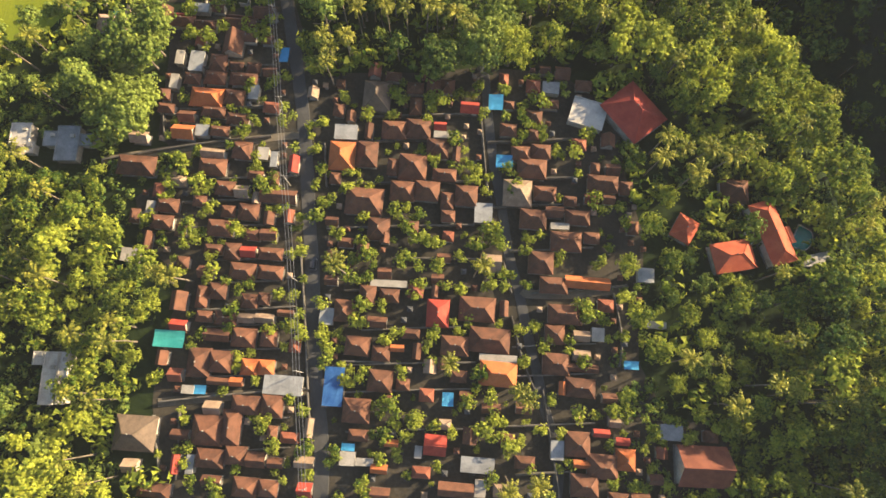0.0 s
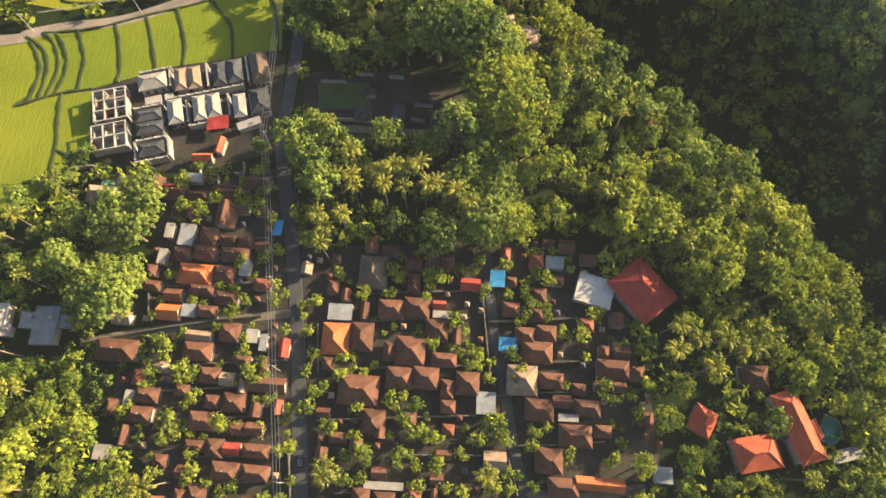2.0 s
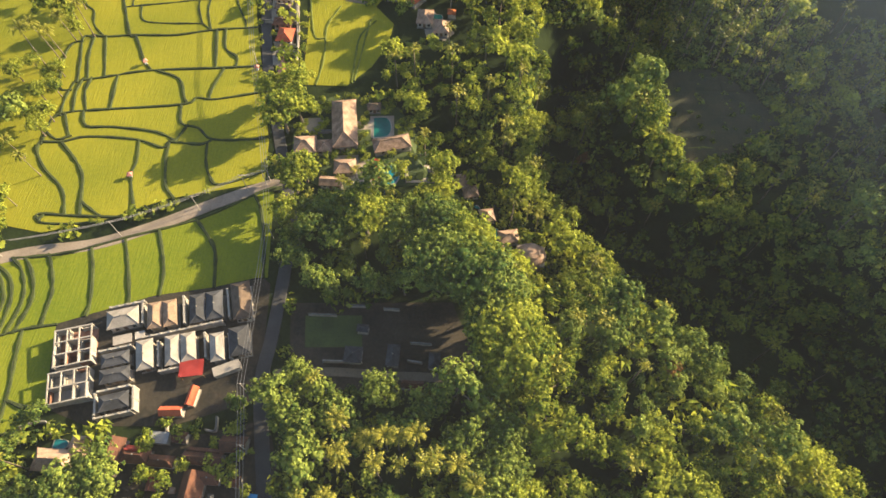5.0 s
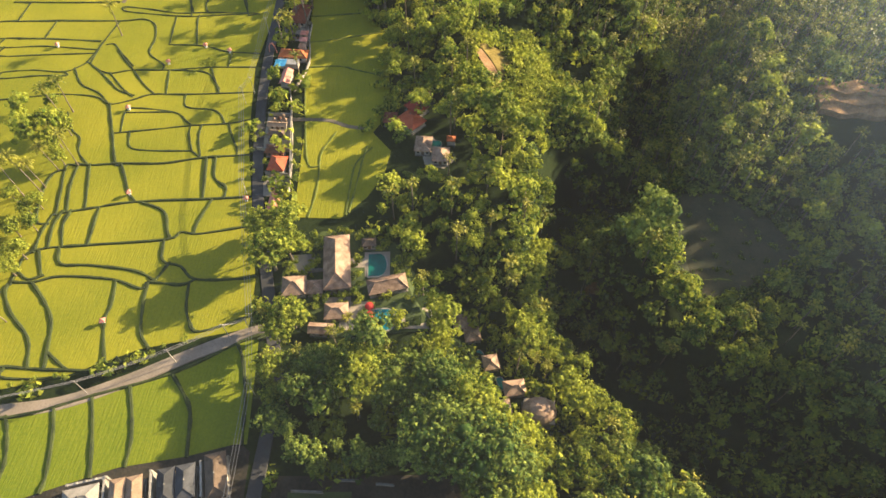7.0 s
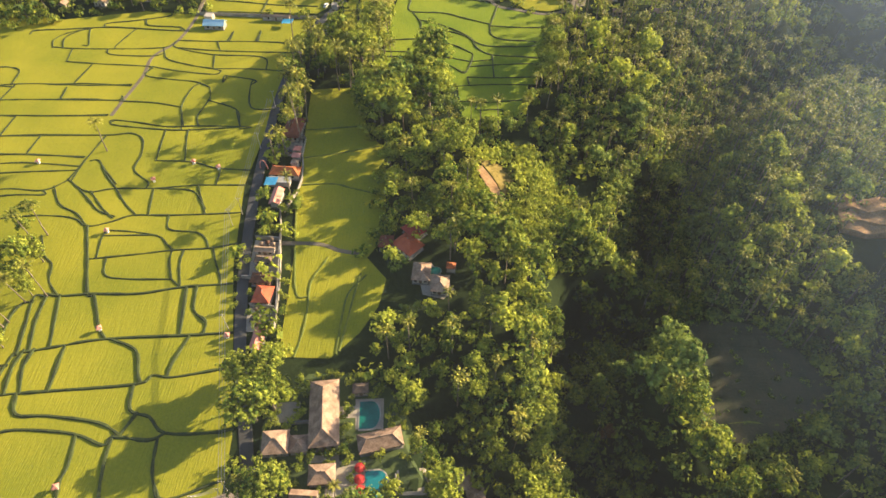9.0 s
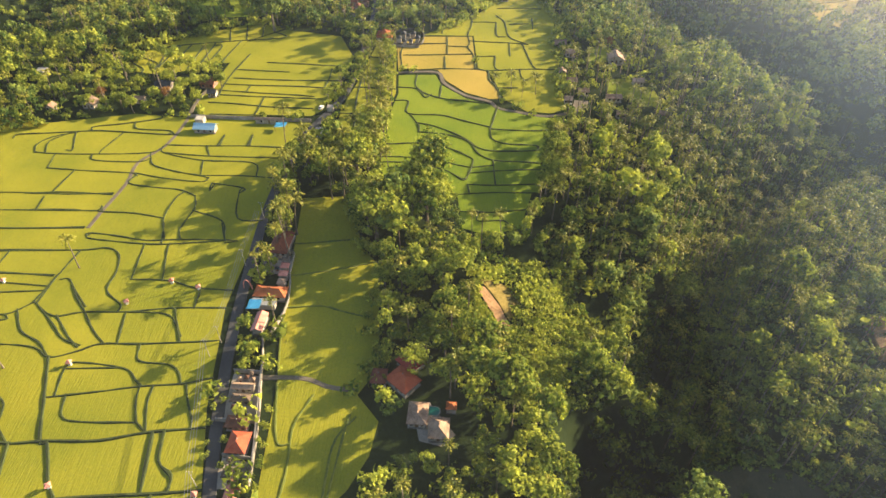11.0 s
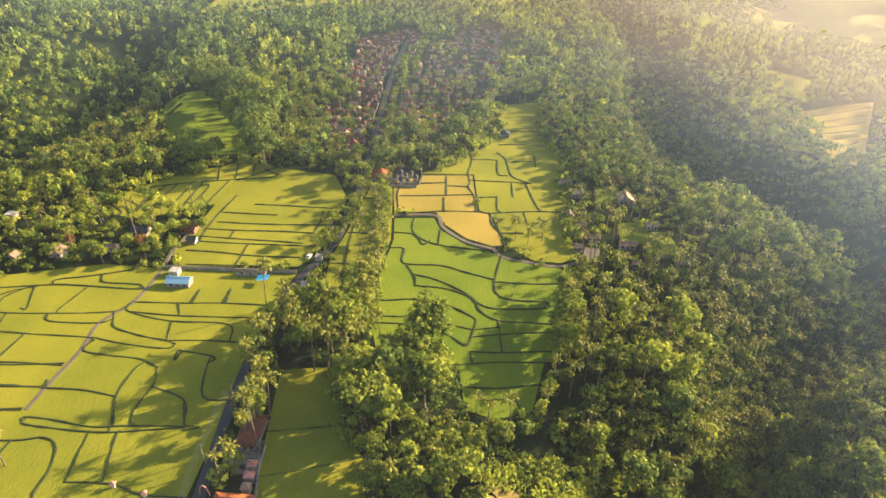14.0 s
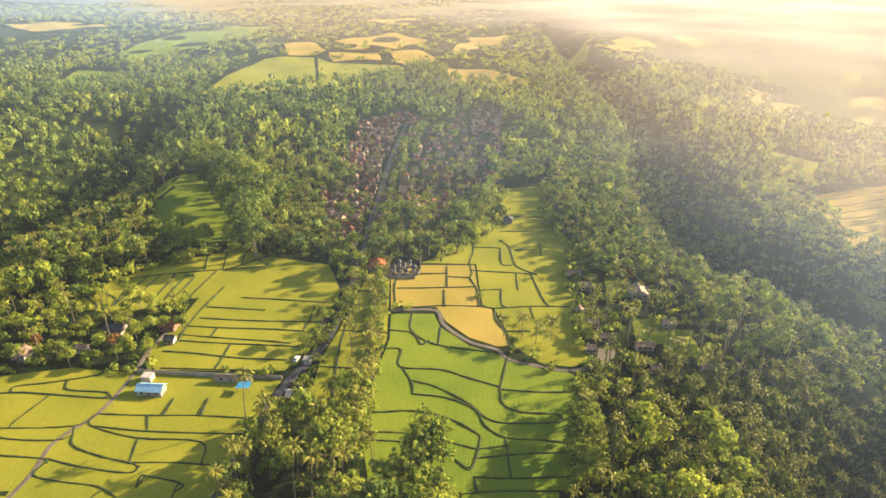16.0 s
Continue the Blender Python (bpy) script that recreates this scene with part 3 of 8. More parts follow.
def house(x, y, w, d, kind, colour, eave=2.5, rot=0.0, pitch=None, simple=False):
    pitch = pitch or (0.98 if y < 130 else 0.62)
    if kind == "gable" and colour in ("brown", "orange", "rust", "umber") and min(w, d) > 2.6 and rng.random() < 0.6:
        kind = "hip"
    if y > 400 and max(w, d) > 4.2:
        w, d = w * 0.8, min(d, w * 1.3) * 0.62
    w, d = max(w, 1.8), max(d, 1.8)
    zb = ground_at(x, y)
    top = Matrix.Translation((x, y, zb)) @ pose(0, 0, 0, 0, 0, rot + rng.uniform(-1.5, 1.5))
    PADS.append((x, y, w / 2 + 0.4, d / 2 + 0.4))
    base = new("house")
    base.matrix_basis = top
    small = w * d < 16
    where = rng.choice(("in a walled compound", "among garden trees")) if colour in ("brown", "orange", "red") else "with plaster walls"
    noun = {"tarp": "open shed", "flat": "low building"}.get(kind, "small pavilion" if small else "house")
    name_category = {"tarp": "shed", "flat": "building"}.get(kind, "house")
    base.name = {"tarp": "shed", "flat": "flat_roofed_building"}.get(kind, "pavilion" if small else "house")
    tagged(base, f"{noun} under a {LABELS[colour]} {where}" if kind != "tarp" else f"open shed on posts under a {LABELS[colour]}", name_category)
    eave_in = 0.55 if min(w, d) > 3 else 0.3
    if kind == "tarp":
        for u in (-1, 1):
            for v in (-1, 1):
                bm = bmesh.new()
                box(bm, u * (w / 2 - 0.25), v * (d / 2 - 0.25), -0.6, 0.14, 0.14, eave + 0.5)
                part("post", bm, "wood", base)
        bm = bmesh.new()
        n = 5
        rows = []
        for i in range(n + 1):
            rows.append([bm.verts.new(((i / n - 0.5) * w, (j / n - 0.5) * d, eave + 0.35 * (i / n) - 0.22 * math.sin(math.pi * j / n) + rng.uniform(-0.05, 0.05))) for j in range(n + 1)])
        for i in range(n):
            for j in range(n):
                bm.faces.new((rows[i][j], rows[i + 1][j], rows[i + 1][j + 1], rows[i][j + 1]))
        bmesh.ops.solidify(bm, geom=bm.faces[:], thickness=0.06)
        part("roof", bm, "roof_" + colour, base)
        return base
    if kind == "flat":
        bm = bmesh.new()
        box(bm, 0, 0, -0.6, w - 0.3, d - 0.3, eave + 0.5)
        part("wall", bm, "plaster", base)
        bm = bmesh.new()
        box(bm, 0, 0, eave - 0.1, w, d, 0.22)
        cover = part("roof", bm, "roof_" + colour, base)
        for name, sx, sy, lx, ly in (("parapet", 0, d / 2 - 0.1, w, 0.2), ("parapet", 0, -d / 2 + 0.1, w, 0.2), ("parapet", w / 2 - 0.1, 0, 0.2, d - 0.42), ("parapet", -w / 2 + 0.1, 0, 0.2, d - 0.42)):
            if w > 6.5 and d > 6.5:
                bm = bmesh.new()
                box(bm, sx, sy, eave + 0.12, lx, ly, 0.4)
                part(name, bm, "roof_" + colour, cover)
        return base
    bm = bmesh.new()
    box(bm, 0, 0, -0.8, w - eave_in * 0.9, d - eave_in * 0.9, 1.15)
    if simple:
        bm.free()
    else:
        part("plinth", bm, "stone", base)
    bm = bmesh.new()
    ww, dd = w - 2 * eave_in, d - 2 * eave_in
    box(bm, 0, 0, -0.5 if simple else 0.3, ww, dd, eave + 0.6 if simple else eave - 0.2)
    if kind == "gable":
        along = w >= d
        rise = min(w, d) / 2 * pitch
        for s in (-1, 1):
            at = s * ((ww if along else dd) / 2 - 0.12)
            half = (dd if along else ww) / 2
            tri = []
            for off in (-0.12, 0.12):
                for u, h in ((-half, eave + 0.1), (half, eave + 0.1), (0, eave + rise * half / (min(w, d) / 2) - 0.05)):
                    tri.append(bm.verts.new((at + off, u, h) if along else (u, at + off, h)))
            for f in ((0, 1, 2), (5, 4, 3), (0, 3, 4, 1), (1, 4, 5, 2), (2, 5, 3, 0)):
                bm.faces.new([tri[i] for i in f])
    part("wall", bm, "brick" if rng.random() < 0.3 and colour in ("brown", "orange") else "plaster", base)
    if y > 100 and w > 4 and kind != "dome":
        # openings only in the south wall, the one that faces the camera
        for name, u, width, low, high, mat in (("door", 0.0, 1.0, 0.35, 2.05, "wood"), ("window", -w * 0.27, 0.9, 0.95, 1.95, "glass_dark"), ("window", w * 0.27, 0.9, 0.95, 1.95, "glass_dark")):
            bm = bmesh.new()
            box(bm, u, -dd / 2 - 0.01, low, width, 0.08, high - low)
            part(name, bm, mat, base)
    if kind == "dome":
        bm = bmesh.new()
        bmesh.ops.create_uvsphere(bm, u_segments=20, v_segments=10, radius=1)
        for v in bm.verts:
            r = 1 + 0.03 * noise.noise(v.co * 3)
            v.co = Vector((v.co.x * w / 2 * r, v.co.y * d / 2 * r, eave + max(v.co.z, -0.06) * min(w, d) * 0.42))
        part("roof", bm, "roof_" + colour, base)
        return base
    bm, lines, rise = roof_mesh(w, d, eave, kind, pitch)
    cover = part("roof", bm, "roof_" + colour, base)
    if small or simple:
        lines = lines[:1]
    bm = bmesh.new()
    tube(bm, [lines[0][0] + Vector((0, 0, 0.03)), lines[0][1] + Vector((0, 0, 0.03))], 0.13)
    part("ridge_cap", bm, "roof_" + colour, cover)
    for k in range(4 if len(lines) > 1 else 0):
        bm = bmesh.new()
        tube(bm, [p + Vector((0, 0, 0.03)) for p in (lines[1 + k][0], lines[1 + k][1], lines[5 + k][1])], 0.12)
        part("hip_cap", bm, "roof_" + colour, cover)
    if kind == "hip" and not small and not simple:
        bm = bmesh.new()
        box(bm, 0, 0, eave + rise, 0.35, 0.35, 0.55, taper=0.4)
        part("finial", bm, "stone", cover)
    return base


def wall(*pts, pale=False):
    base = new("garden_wall")
    x, y = pts[0]
    line = [Vector((a, b, 0)) for a, b in pts]
    ob = sweep("wall", pts, [(-0.14, -0.5), (-0.14, 1.6), (0.14, 1.6), (0.14, -0.5)], "plaster" if pale else "stone_dark", base, n=3)
    cap = sweep("coping", pts, [(-0.22, 1.603), (-0.22, 1.72), (0, 1.82), (0.22, 1.72), (0.22, 1.603)], "stone" if pale else "stone_dark", base, n=3)
    return tagged(base, "pale plastered garden wall with a stone coping" if pale else "dark weathered stone compound wall with a coping", "wall")


house(-70.6, 82.1, 6.4, 4.1, 'hip', 'brown')
house(-76.9, 81.3, 4.8, 3.5, 'hip', 'brown')
house(-76.9, 43.4, 6.0, 3.9, 'hip', 'brown')
house(-55.0, 43.1, 5.6, 4.7, 'hip', 'brown')
house(-61.8, 38.1, 7.0, 4.6, 'hip', 'brown')
house(-54.1, 26.9, 6.9, 4.5, 'hip', 'brown')
house(-59.7, 21.3, 4.6, 4.4, 'hip', 'brown')
house(-51.2, 9.9, 6.3, 4.9, 'hip', 'brown')
house(-61.5, 2.9, 5.9, 7.3, 'hip', 'brown')
house(-56.2, 3.5, 6.0, 5.5, 'hip', 'brown')
house(-48.2, -6.6, 7.3, 4.7, 'hip', 'brown')
house(-56.6, -13.2, 7.9, 7.3, 'hip', 'brown')
house(-51.1, -12.1, 4.9, 8.6, 'hip', 'brown')
house(-55.1, -19.7, 6.9, 4.5, 'hip', 'brown')
house(-49.0, -18.6, 5.4, 4.5, 'hip', 'brown')
house(-45.6, -25.6, 6.1, 4.6, 'hip', 'brown')
house(-40.1, -25.5, 4.8, 4.0, 'hip', 'brown')
house(-57.6, 32.0, 4.4, 4.6, 'hip', 'brown')
house(-56.6, 14.5, 5.8, 3.6, 'hip', 'brown')
house(-59.5, 60.6, 5.4, 5.0, 'hip', 'brown')
house(-66.7, 55.1, 7.6, 4.9, 'hip', 'brown')
house(-64.2, 76.3, 5.8, 4.7, 'hip', 'brown')
house(-77.5, 38.6, 5.9, 3.9, 'hip', 'brown')
house(-87.4, 54.0, 10.6, 5.7, 'hip', 'brown')
house(-62.3, 49.3, 5.3, 4.0, 'hip', 'brown')
house(-51.2, 19.3, 4.4, 3.7, 'hip', 'brown')
house(-47.7, 20.1, 2.9, 3.2, 'hip', 'brown')
house(-44.8, 10.1, 4.3, 4.2, 'hip', 'brown')
house(-41.7, -6.4, 5.6, 5.4, 'hip', 'brown')
house(-67.4, -27.9, 8.0, 3.4, 'hip', 'brown')
house(-18.4, 69.8, 7.0, 5.4, 'hip', 'brown')
house(-11.8, 70.6, 7.0, 5.9, 'hip', 'brown')
house(-25.2, 62.0, 5.9, 7.5, 'hip', 'brown')
house(-6.0, 65.1, 6.2, 5.8, 'hip', 'brown')
house(-17.8, 58.8, 3.1, 4.9, 'hip', 'brown')
house(-12.4, 59.2, 7.7, 7.6, 'hip', 'brown')
house(-14.5, 52.1, 6.8, 5.6, 'hip', 'brown')
house(-8.0, 52.6, 6.8, 5.7, 'hip', 'brown')
house(2.7, 52.0, 6.1, 5.9, 'hip', 'brown')
house(-3.6, 57.5, 6.5, 3.6, 'hip', 'brown')
house(-19.9, 41.0, 5.9, 6.2, 'hip', 'brown')
house(-26.5, 18.6, 5.5, 5.8, 'hip', 'brown')
house(-21.0, 23.1, 4.3, 5.2, 'hip', 'brown')
house(7.5, 21.5, 9.4, 6.5, 'hip', 'brown')
house(-22.2, 9.9, 6.4, 4.9, 'hip', 'brown')
house(2.4, 11.8, 7.1, 5.0, 'hip', 'brown')
house(11.1, 13.8, 10.4, 6.4, 'hip', 'brown')
house(-15.6, 1.7, 6.3, 5.5, 'hip', 'brown')
house(-20.8, -5.9, 6.9, 6.0, 'hip', 'brown')
house(-13.7, 83.1, 4.8, 3.5, 'hip', 'brown')
house(-8.6, 84.0, 4.0, 4.4, 'hip', 'brown')
house(-4.6, 84.3, 4.0, 4.4, 'hip', 'brown')
house(-13.1, 77.5, 3.5, 5.4, 'hip', 'brown')
house(16.9, 65.3, 5.4, 4.5, 'hip', 'brown')
house(22.3, 66.4, 5.4, 4.2, 'hip', 'brown')
house(20.0, 61.2, 8.1, 5.7, 'hip', 'brown')
house(20.9, 46.8, 7.2, 5.5, 'hip', 'brown')
house(23.4, 35.0, 6.7, 6.1, 'hip', 'brown')
house(29.8, 41.2, 8.2, 5.4, 'hip', 'brown')
house(30.0, 21.8, 8.7, 5.1, 'hip', 'brown')
house(27.6, 16.5, 5.1, 5.0, 'hip', 'brown')
house(28.2, 9.1, 7.0, 5.5, 'hip', 'brown')
house(34.0, -9.8, 6.2, 6.0, 'hip', 'brown')
house(40.2, -14.6, 7.5, 5.9, 'hip', 'brown')
house(35.9, -19.2, 6.8, 5.4, 'hip', 'brown')
house(23.8, 54.2, 6.1, 4.1, 'hip', 'brown')
house(39.4, 58.2, 8.4, 4.9, 'hip', 'brown')
house(74.8, 58.6, 7.6, 6.8, 'hip', 'brown')
house(13.1, 72.2, 4.7, 3.8, 'hip', 'brown')
house(20.0, 76.5, 4.7, 4.4, 'hip', 'brown')
house(26.9, 29.2, 7.3, 4.4, 'hip', 'brown')
house(-83.2, 99.9, 7.3, 3.8, 'gable', 'brown')
house(-66.3, 100.5, 9.8, 3.4, 'gable', 'brown')
house(-70.6, 86.9, 4.9, 5.4, 'gable', 'brown')
house(-62.5, 82.2, 7.9, 3.9, 'gable', 'brown')
house(-69.3, 71.6, 6.8, 3.1, 'gable', 'brown')
house(-62.1, 69.8, 6.2, 3.4, 'gable', 'brown')
house(-76.3, 69.5, 4.6, 3.4, 'gable', 'brown')
house(-66.6, 65.8, 5.4, 3.0, 'gable', 'brown')
house(-47.6, 48.0, 9.9, 3.9, 'gable', 'brown')
house(-68.5, 45.2, 3.7, 3.1, 'gable', 'brown')
house(-49.3, 41.7, 2.9, 3.6, 'gable', 'brown')
house(-53.1, 36.9, 4.4, 3.1, 'gable', 'brown')
house(-48.7, 37.2, 4.4, 3.1, 'gable', 'brown')
house(-62.5, 32.2, 5.1, 2.8, 'gable', 'brown')
house(-47.5, 32.1, 6.6, 3.3, 'gable', 'brown')
house(-46.8, 27.1, 6.6, 3.7, 'gable', 'brown')
house(-63.5, 19.5, 3.1, 5.8, 'gable', 'brown')
house(-69.3, 18.0, 4.3, 5.0, 'gable', 'brown')
house(-62.1, 14.5, 4.3, 2.9, 'gable', 'brown')
house(-41.4, 16.8, 4.3, 1.4, 'gable', 'brown')
house(-58.0, 10.0, 6.6, 3.2, 'gable', 'brown')
house(-55.9, -1.4, 5.6, 1.9, 'gable', 'brown')
house(-43.8, -19.2, 4.7, 3.8, 'gable', 'brown')
house(-39.1, -19.6, 3.8, 2.6, 'gable', 'brown')
house(-59.5, 104.4, 6.6, 4.2, 'gable', 'brown')
house(-67.2, 93.6, 5.7, 7.4, 'gable', 'brown')
house(-80.5, 33.5, 1.0, 4.8, 'gable', 'brown')
house(-25.4, 68.9, 2.3, 4.6, 'gable', 'brown')
house(-0.8, 63.8, 2.3, 4.2, 'gable', 'brown')
house(-24.5, 48.4, 10.2, 7.6, 'gable', 'brown')
house(-2.3, 50.2, 3.5, 4.8, 'gable', 'brown')
house(-1.8, 45.9, 3.8, 3.3, 'gable', 'brown')
house(-3.7, 25.4, 1.5, 3.0, 'gable', 'brown')
house(-17.8, 16.3, 5.0, 2.9, 'gable', 'brown')
house(14.4, 22.2, 2.2, 4.1, 'gable', 'brown')
house(-16.1, 8.5, 4.7, 4.0, 'gable', 'brown')
house(-7.1, 9.7, 2.2, 4.1, 'gable', 'brown')
house(-9.9, 1.2, 3.5, 3.0, 'gable', 'brown')
house(26.5, 49.2, 4.9, 3.2, 'gable', 'brown')
house(32.7, 48.1, 6.7, 4.1, 'gable', 'brown')
house(34.6, 8.6, 8.4, 2.1, 'gable', 'brown')
house(34.3, 3.7, 7.7, 4.8, 'gable', 'brown')
house(5.0, -22.5, 8.6, 3.4, 'gable', 'brown')
house(-18.0, 38.6, 2.6, 2.8, 'gable', 'brown')
house(-0.5, 7.1, 2.1, 3.0, 'gable', 'brown')
house(-71.8, 75.7, 9.5, 5.8, 'hip', 'orange')
house(-31.9, 61.0, 7.2, 8.3, 'hip', 'orange')
house(-76.4, 64.8, 5.9, 4.2, 'gable', 'orange')
house(-48.7, 2.7, 4.3, 4.1, 'gable', 'orange')
house(-44.5, 2.9, 4.2, 3.8, 'gable', 'orange')
house(-51.5, -1.2, 3.2, 2.3, 'gable', 'orange')
house(-12.1, 10.1, 3.5, 1.4, 'gable', 'orange')
house(13.7, 5.6, 9.5, 6.3, 'gable', 'orange')
house(-11.4, -12.9, 3.5, 1.3, 'gable', 'orange')
house(-13.9, -19.1, 4.1, 2.3, 'gable', 'orange')
house(35.6, 30.5, 11.7, 3.3, 'gable', 'orange')
house(30.0, 3.3, 1.9, 3.4, 'gable', 'orange')
house(45.7, -12.6, 4.9, 5.2, 'gable', 'orange')
house(35.1, -14.4, 4.1, 2.0, 'gable', 'orange')
house(-53.3, 32.2, 4.1, 3.0, 'gable', 'red')
house(-68.2, 11.8, 4.3, 2.8, 'gable', 'red')
house(2.0, 78.2, 5.2, 3.5, 'gable', 'red')
house(-5.8, 71.9, 3.5, 2.5, 'gable', 'red')
house(-0.7, -12.6, 5.5, 5.0, 'gable', 'red')
house(39.8, -6.8, 4.1, 2.0, 'gable', 'red')
house(45.0, -8.4, 3.5, 1.9, 'gable', 'red')
house(-63.4, -21.6, 2.0, 4.5, 'gable', 'red')
house(-31.2, -25.2, 3.6, 3.4, 'gable', 'red')
house(-44.8, 57.5, 2.8, 4.9, 'gable', 'red')
house(-2.5, 19.7, 5.8, 7.2, 'hip', 'red')
house(61.2, 47.1, 5.9, 7.0, 'hip', 'vermilion', rot=-28, pitch=0.75)
house(73.5, 40.4, 10.9, 8.1, 'hip', 'vermilion', eave=3.2, rot=13, pitch=0.62)
house(83.6, 47.3, 6.8, 17.4, 'hip', 'vermilion', eave=4.2, rot=20, pitch=0.62)
house(87.9, 47.0, 3.4, 4.6, 'gable', 'vermilion', eave=3.0, rot=20, pitch=0.62)
house(75.0, 58.8, 6.4, 4.8, 'hip', 'rust', eave=3.0, pitch=0.62)
house(96.6, 41.8, 8.4, 3.0, 'flat', 'white', eave=0.9, rot=16)
house(47.4, 79.6, 14.6, 12.2, 'hip', 'red', eave=4.0, rot=-48, pitch=0.72)
house(64.1, -12.7, 12.2, 9.7, 'gable', 'rust', eave=3.4)
house(-88.2, 62.3, 5.0, 3.4, 'gable', 'tan')
house(-67.2, 59.1, 6.5, 2.8, 'gable', 'tan')
house(-57.6, 48.6, 3.8, 3.5, 'gable', 'tan')
house(-53.5, 47.1, 2.2, 3.1, 'gable', 'tan')
house(-51.3, 14.8, 4.3, 2.5, 'gable', 'tan')
house(-46.6, 15.1, 5.0, 2.5, 'gable', 'tan')
house(-56.3, -7.8, 4.2, 3.4, 'gable', 'tan')
house(-74.0, -22.8, 3.8, 3.4, 'gable', 'tan')
house(-32.1, -18.9, 4.8, 2.8, 'gable', 'tan')
house(-32.0, -10.8, 2.1, 4.6, 'gable', 'tan')
house(34.4, 16.6, 4.3, 2.8, 'gable', 'tan')
house(34.5, 11.7, 4.3, 2.8, 'gable', 'tan')
house(10.3, 34.0, 5.5, 4.6, 'gable', 'tan')
house(-74.3, -15.2, 10.3, 8.5, 'hip', 'umber')
house(-24.2, 79.8, 7.8, 9.2, 'hip', 'umber')
house(16.4, 53.8, 7.8, 7.6, 'hip', 'tan')
house(-81.8, 87.9, 2.4, 4.3, 'flat', 'white')
house(-82.0, 80.2, 2.3, 4.4, 'flat', 'white')
house(-53.6, 60.1, 3.1, 3.6, 'flat', 'white')
house(-84.4, 29.2, 4.4, 3.6, 'flat', 'white')
house(-15.8, 26.5, 9.5, 1.5, 'flat', 'white')
house(-81.3, 42.5, 2.3, 3.6, 'flat', 'white')
house(-4.7, -14.5, 1.4, 2.9, 'flat', 'white')
house(38.6, 17.3, 3.2, 3.5, 'flat', 'white')
house(28.1, 45.4, 5.0, 1.6, 'flat', 'white')
house(10.9, -21.8, 2.7, 4.0, 'flat', 'white')
house(-4.9, 69.4, 5.0, 2.0, 'flat', 'white')
house(-21.8, -17.3, 3.8, 3.3, 'flat', 'white')
house(-17.6, -17.8, 4.3, 1.6, 'flat', 'white')
house(13.5, 9.5, 9.5, 1.4, 'flat', 'white')
house(53.1, 20.9, 5.8, 1.4, 'flat', 'white')
house(-63.2, -3.9, 3.1, 2.1, 'flat', 'white')
house(-79.2, 104.7, 5.8, 2.9, 'flat', 'grey')
house(-76.8, 87.0, 4.1, 6.3, 'flat', 'grey')
house(-59.0, 78.4, 2.8, 4.4, 'flat', 'grey')
house(-71.5, 65.7, 3.6, 3.4, 'flat', 'grey')
house(-50.4, 58.6, 1.9, 4.4, 'flat', 'grey')
house(-31.7, 68.2, 6.3, 4.4, 'flat', 'grey')
house(-39.7, -1.1, 9.8, 4.8, 'flat', 'grey')
house(-59.7, -21.4, 1.9, 4.5, 'flat', 'grey')
house(7.6, 47.5, 4.8, 5.5, 'flat', 'grey')
house(-30.9, 16.9, 3.6, 4.3, 'flat', 'grey')
house(24.5, 86.2, 4.8, 3.6, 'flat', 'grey')
house(29.1, -11.6, 3.2, 4.6, 'flat', 'grey')
house(57.0, -5.4, 5.6, 3.8, 'flat', 'grey')
house(9.9, -16.5, 8.2, 3.7, 'flat', 'grey')
house(50.9, 33.7, 4.2, 3.8, 'flat', 'grey')
house(9.2, 80.4, 4.0, 4.7, 'tarp', 'blue')
house(12.5, 62.7, 4.6, 3.7, 'tarp', 'blue')
house(-52.1, 90.8, 2.6, 4.5, 'tarp', 'blue')
house(1.6, -1.5, 2.8, 3.4, 'tarp', 'blue')
house(-60.2, -3.7, 3.2, 2.2, 'tarp', 'blue')
house(-21.9, -14.6, 3.3, 1.8, 'tarp', 'blue')
house(47.1, 10.2, 3.6, 2.1, 'tarp', 'blue')
house(-27.1, -0.5, 5.0, 9.6, 'tarp', 'blue_deep')
house(-70.1, 8.2, 7.9, 4.3, 'tarp', 'turquoise')
house(35.1, 78.9, 9.8, 8.0, 'flat', 'pale', rot=-14)
house(-98.5, 136.1, 8.6, 5.6, 'hip', 'white', eave=3.6, rot=17, pitch=0.5)
house(-90.0, 137.5, 3.9, 8.0, 'hip', 'tan', eave=3.6, rot=17, pitch=0.55)
house(-86.0, 138.5, 3.9, 8.0, 'hip', 'tan', eave=3.6, rot=17, pitch=0.55)
house(-78.7, 140.5, 4.3, 8.8, 'hip', 'slate', eave=3.6, rot=17, pitch=0.5)
house(-74.2, 141.9, 4.8, 8.6, 'hip', 'slate', eave=3.6, rot=17, pitch=0.5)
house(-67.0, 143.9, 5.4, 11.5, 'gable', 'umber', eave=3.6, rot=17, pitch=0.7)
house(-89.0, 125.9, 4.5, 8.6, 'hip', 'white', eave=3.6, rot=17, pitch=0.5)
house(-82.0, 127.7, 3.9, 8.6, 'hip', 'white', eave=3.6, rot=17, pitch=0.5)
house(-78.0, 129.0, 4.0, 8.2, 'hip', 'white', eave=3.6, rot=17, pitch=0.5)
house(-70.2, 129.5, 3.8, 8.2, 'hip', 'white', eave=3.6, rot=17, pitch=0.5)
house(-64.6, 131.7, 5.6, 8.4, 'hip', 'slate', eave=3.6, rot=17, pitch=0.5)
house(-96.4, 124.1, 7.4, 3.8, 'hip', 'slate', eave=3.6, rot=17, pitch=0.5)
house(-95.0, 119.7, 7.8, 4.0, 'hip', 'slate', eave=3.6, rot=17, pitch=0.5)
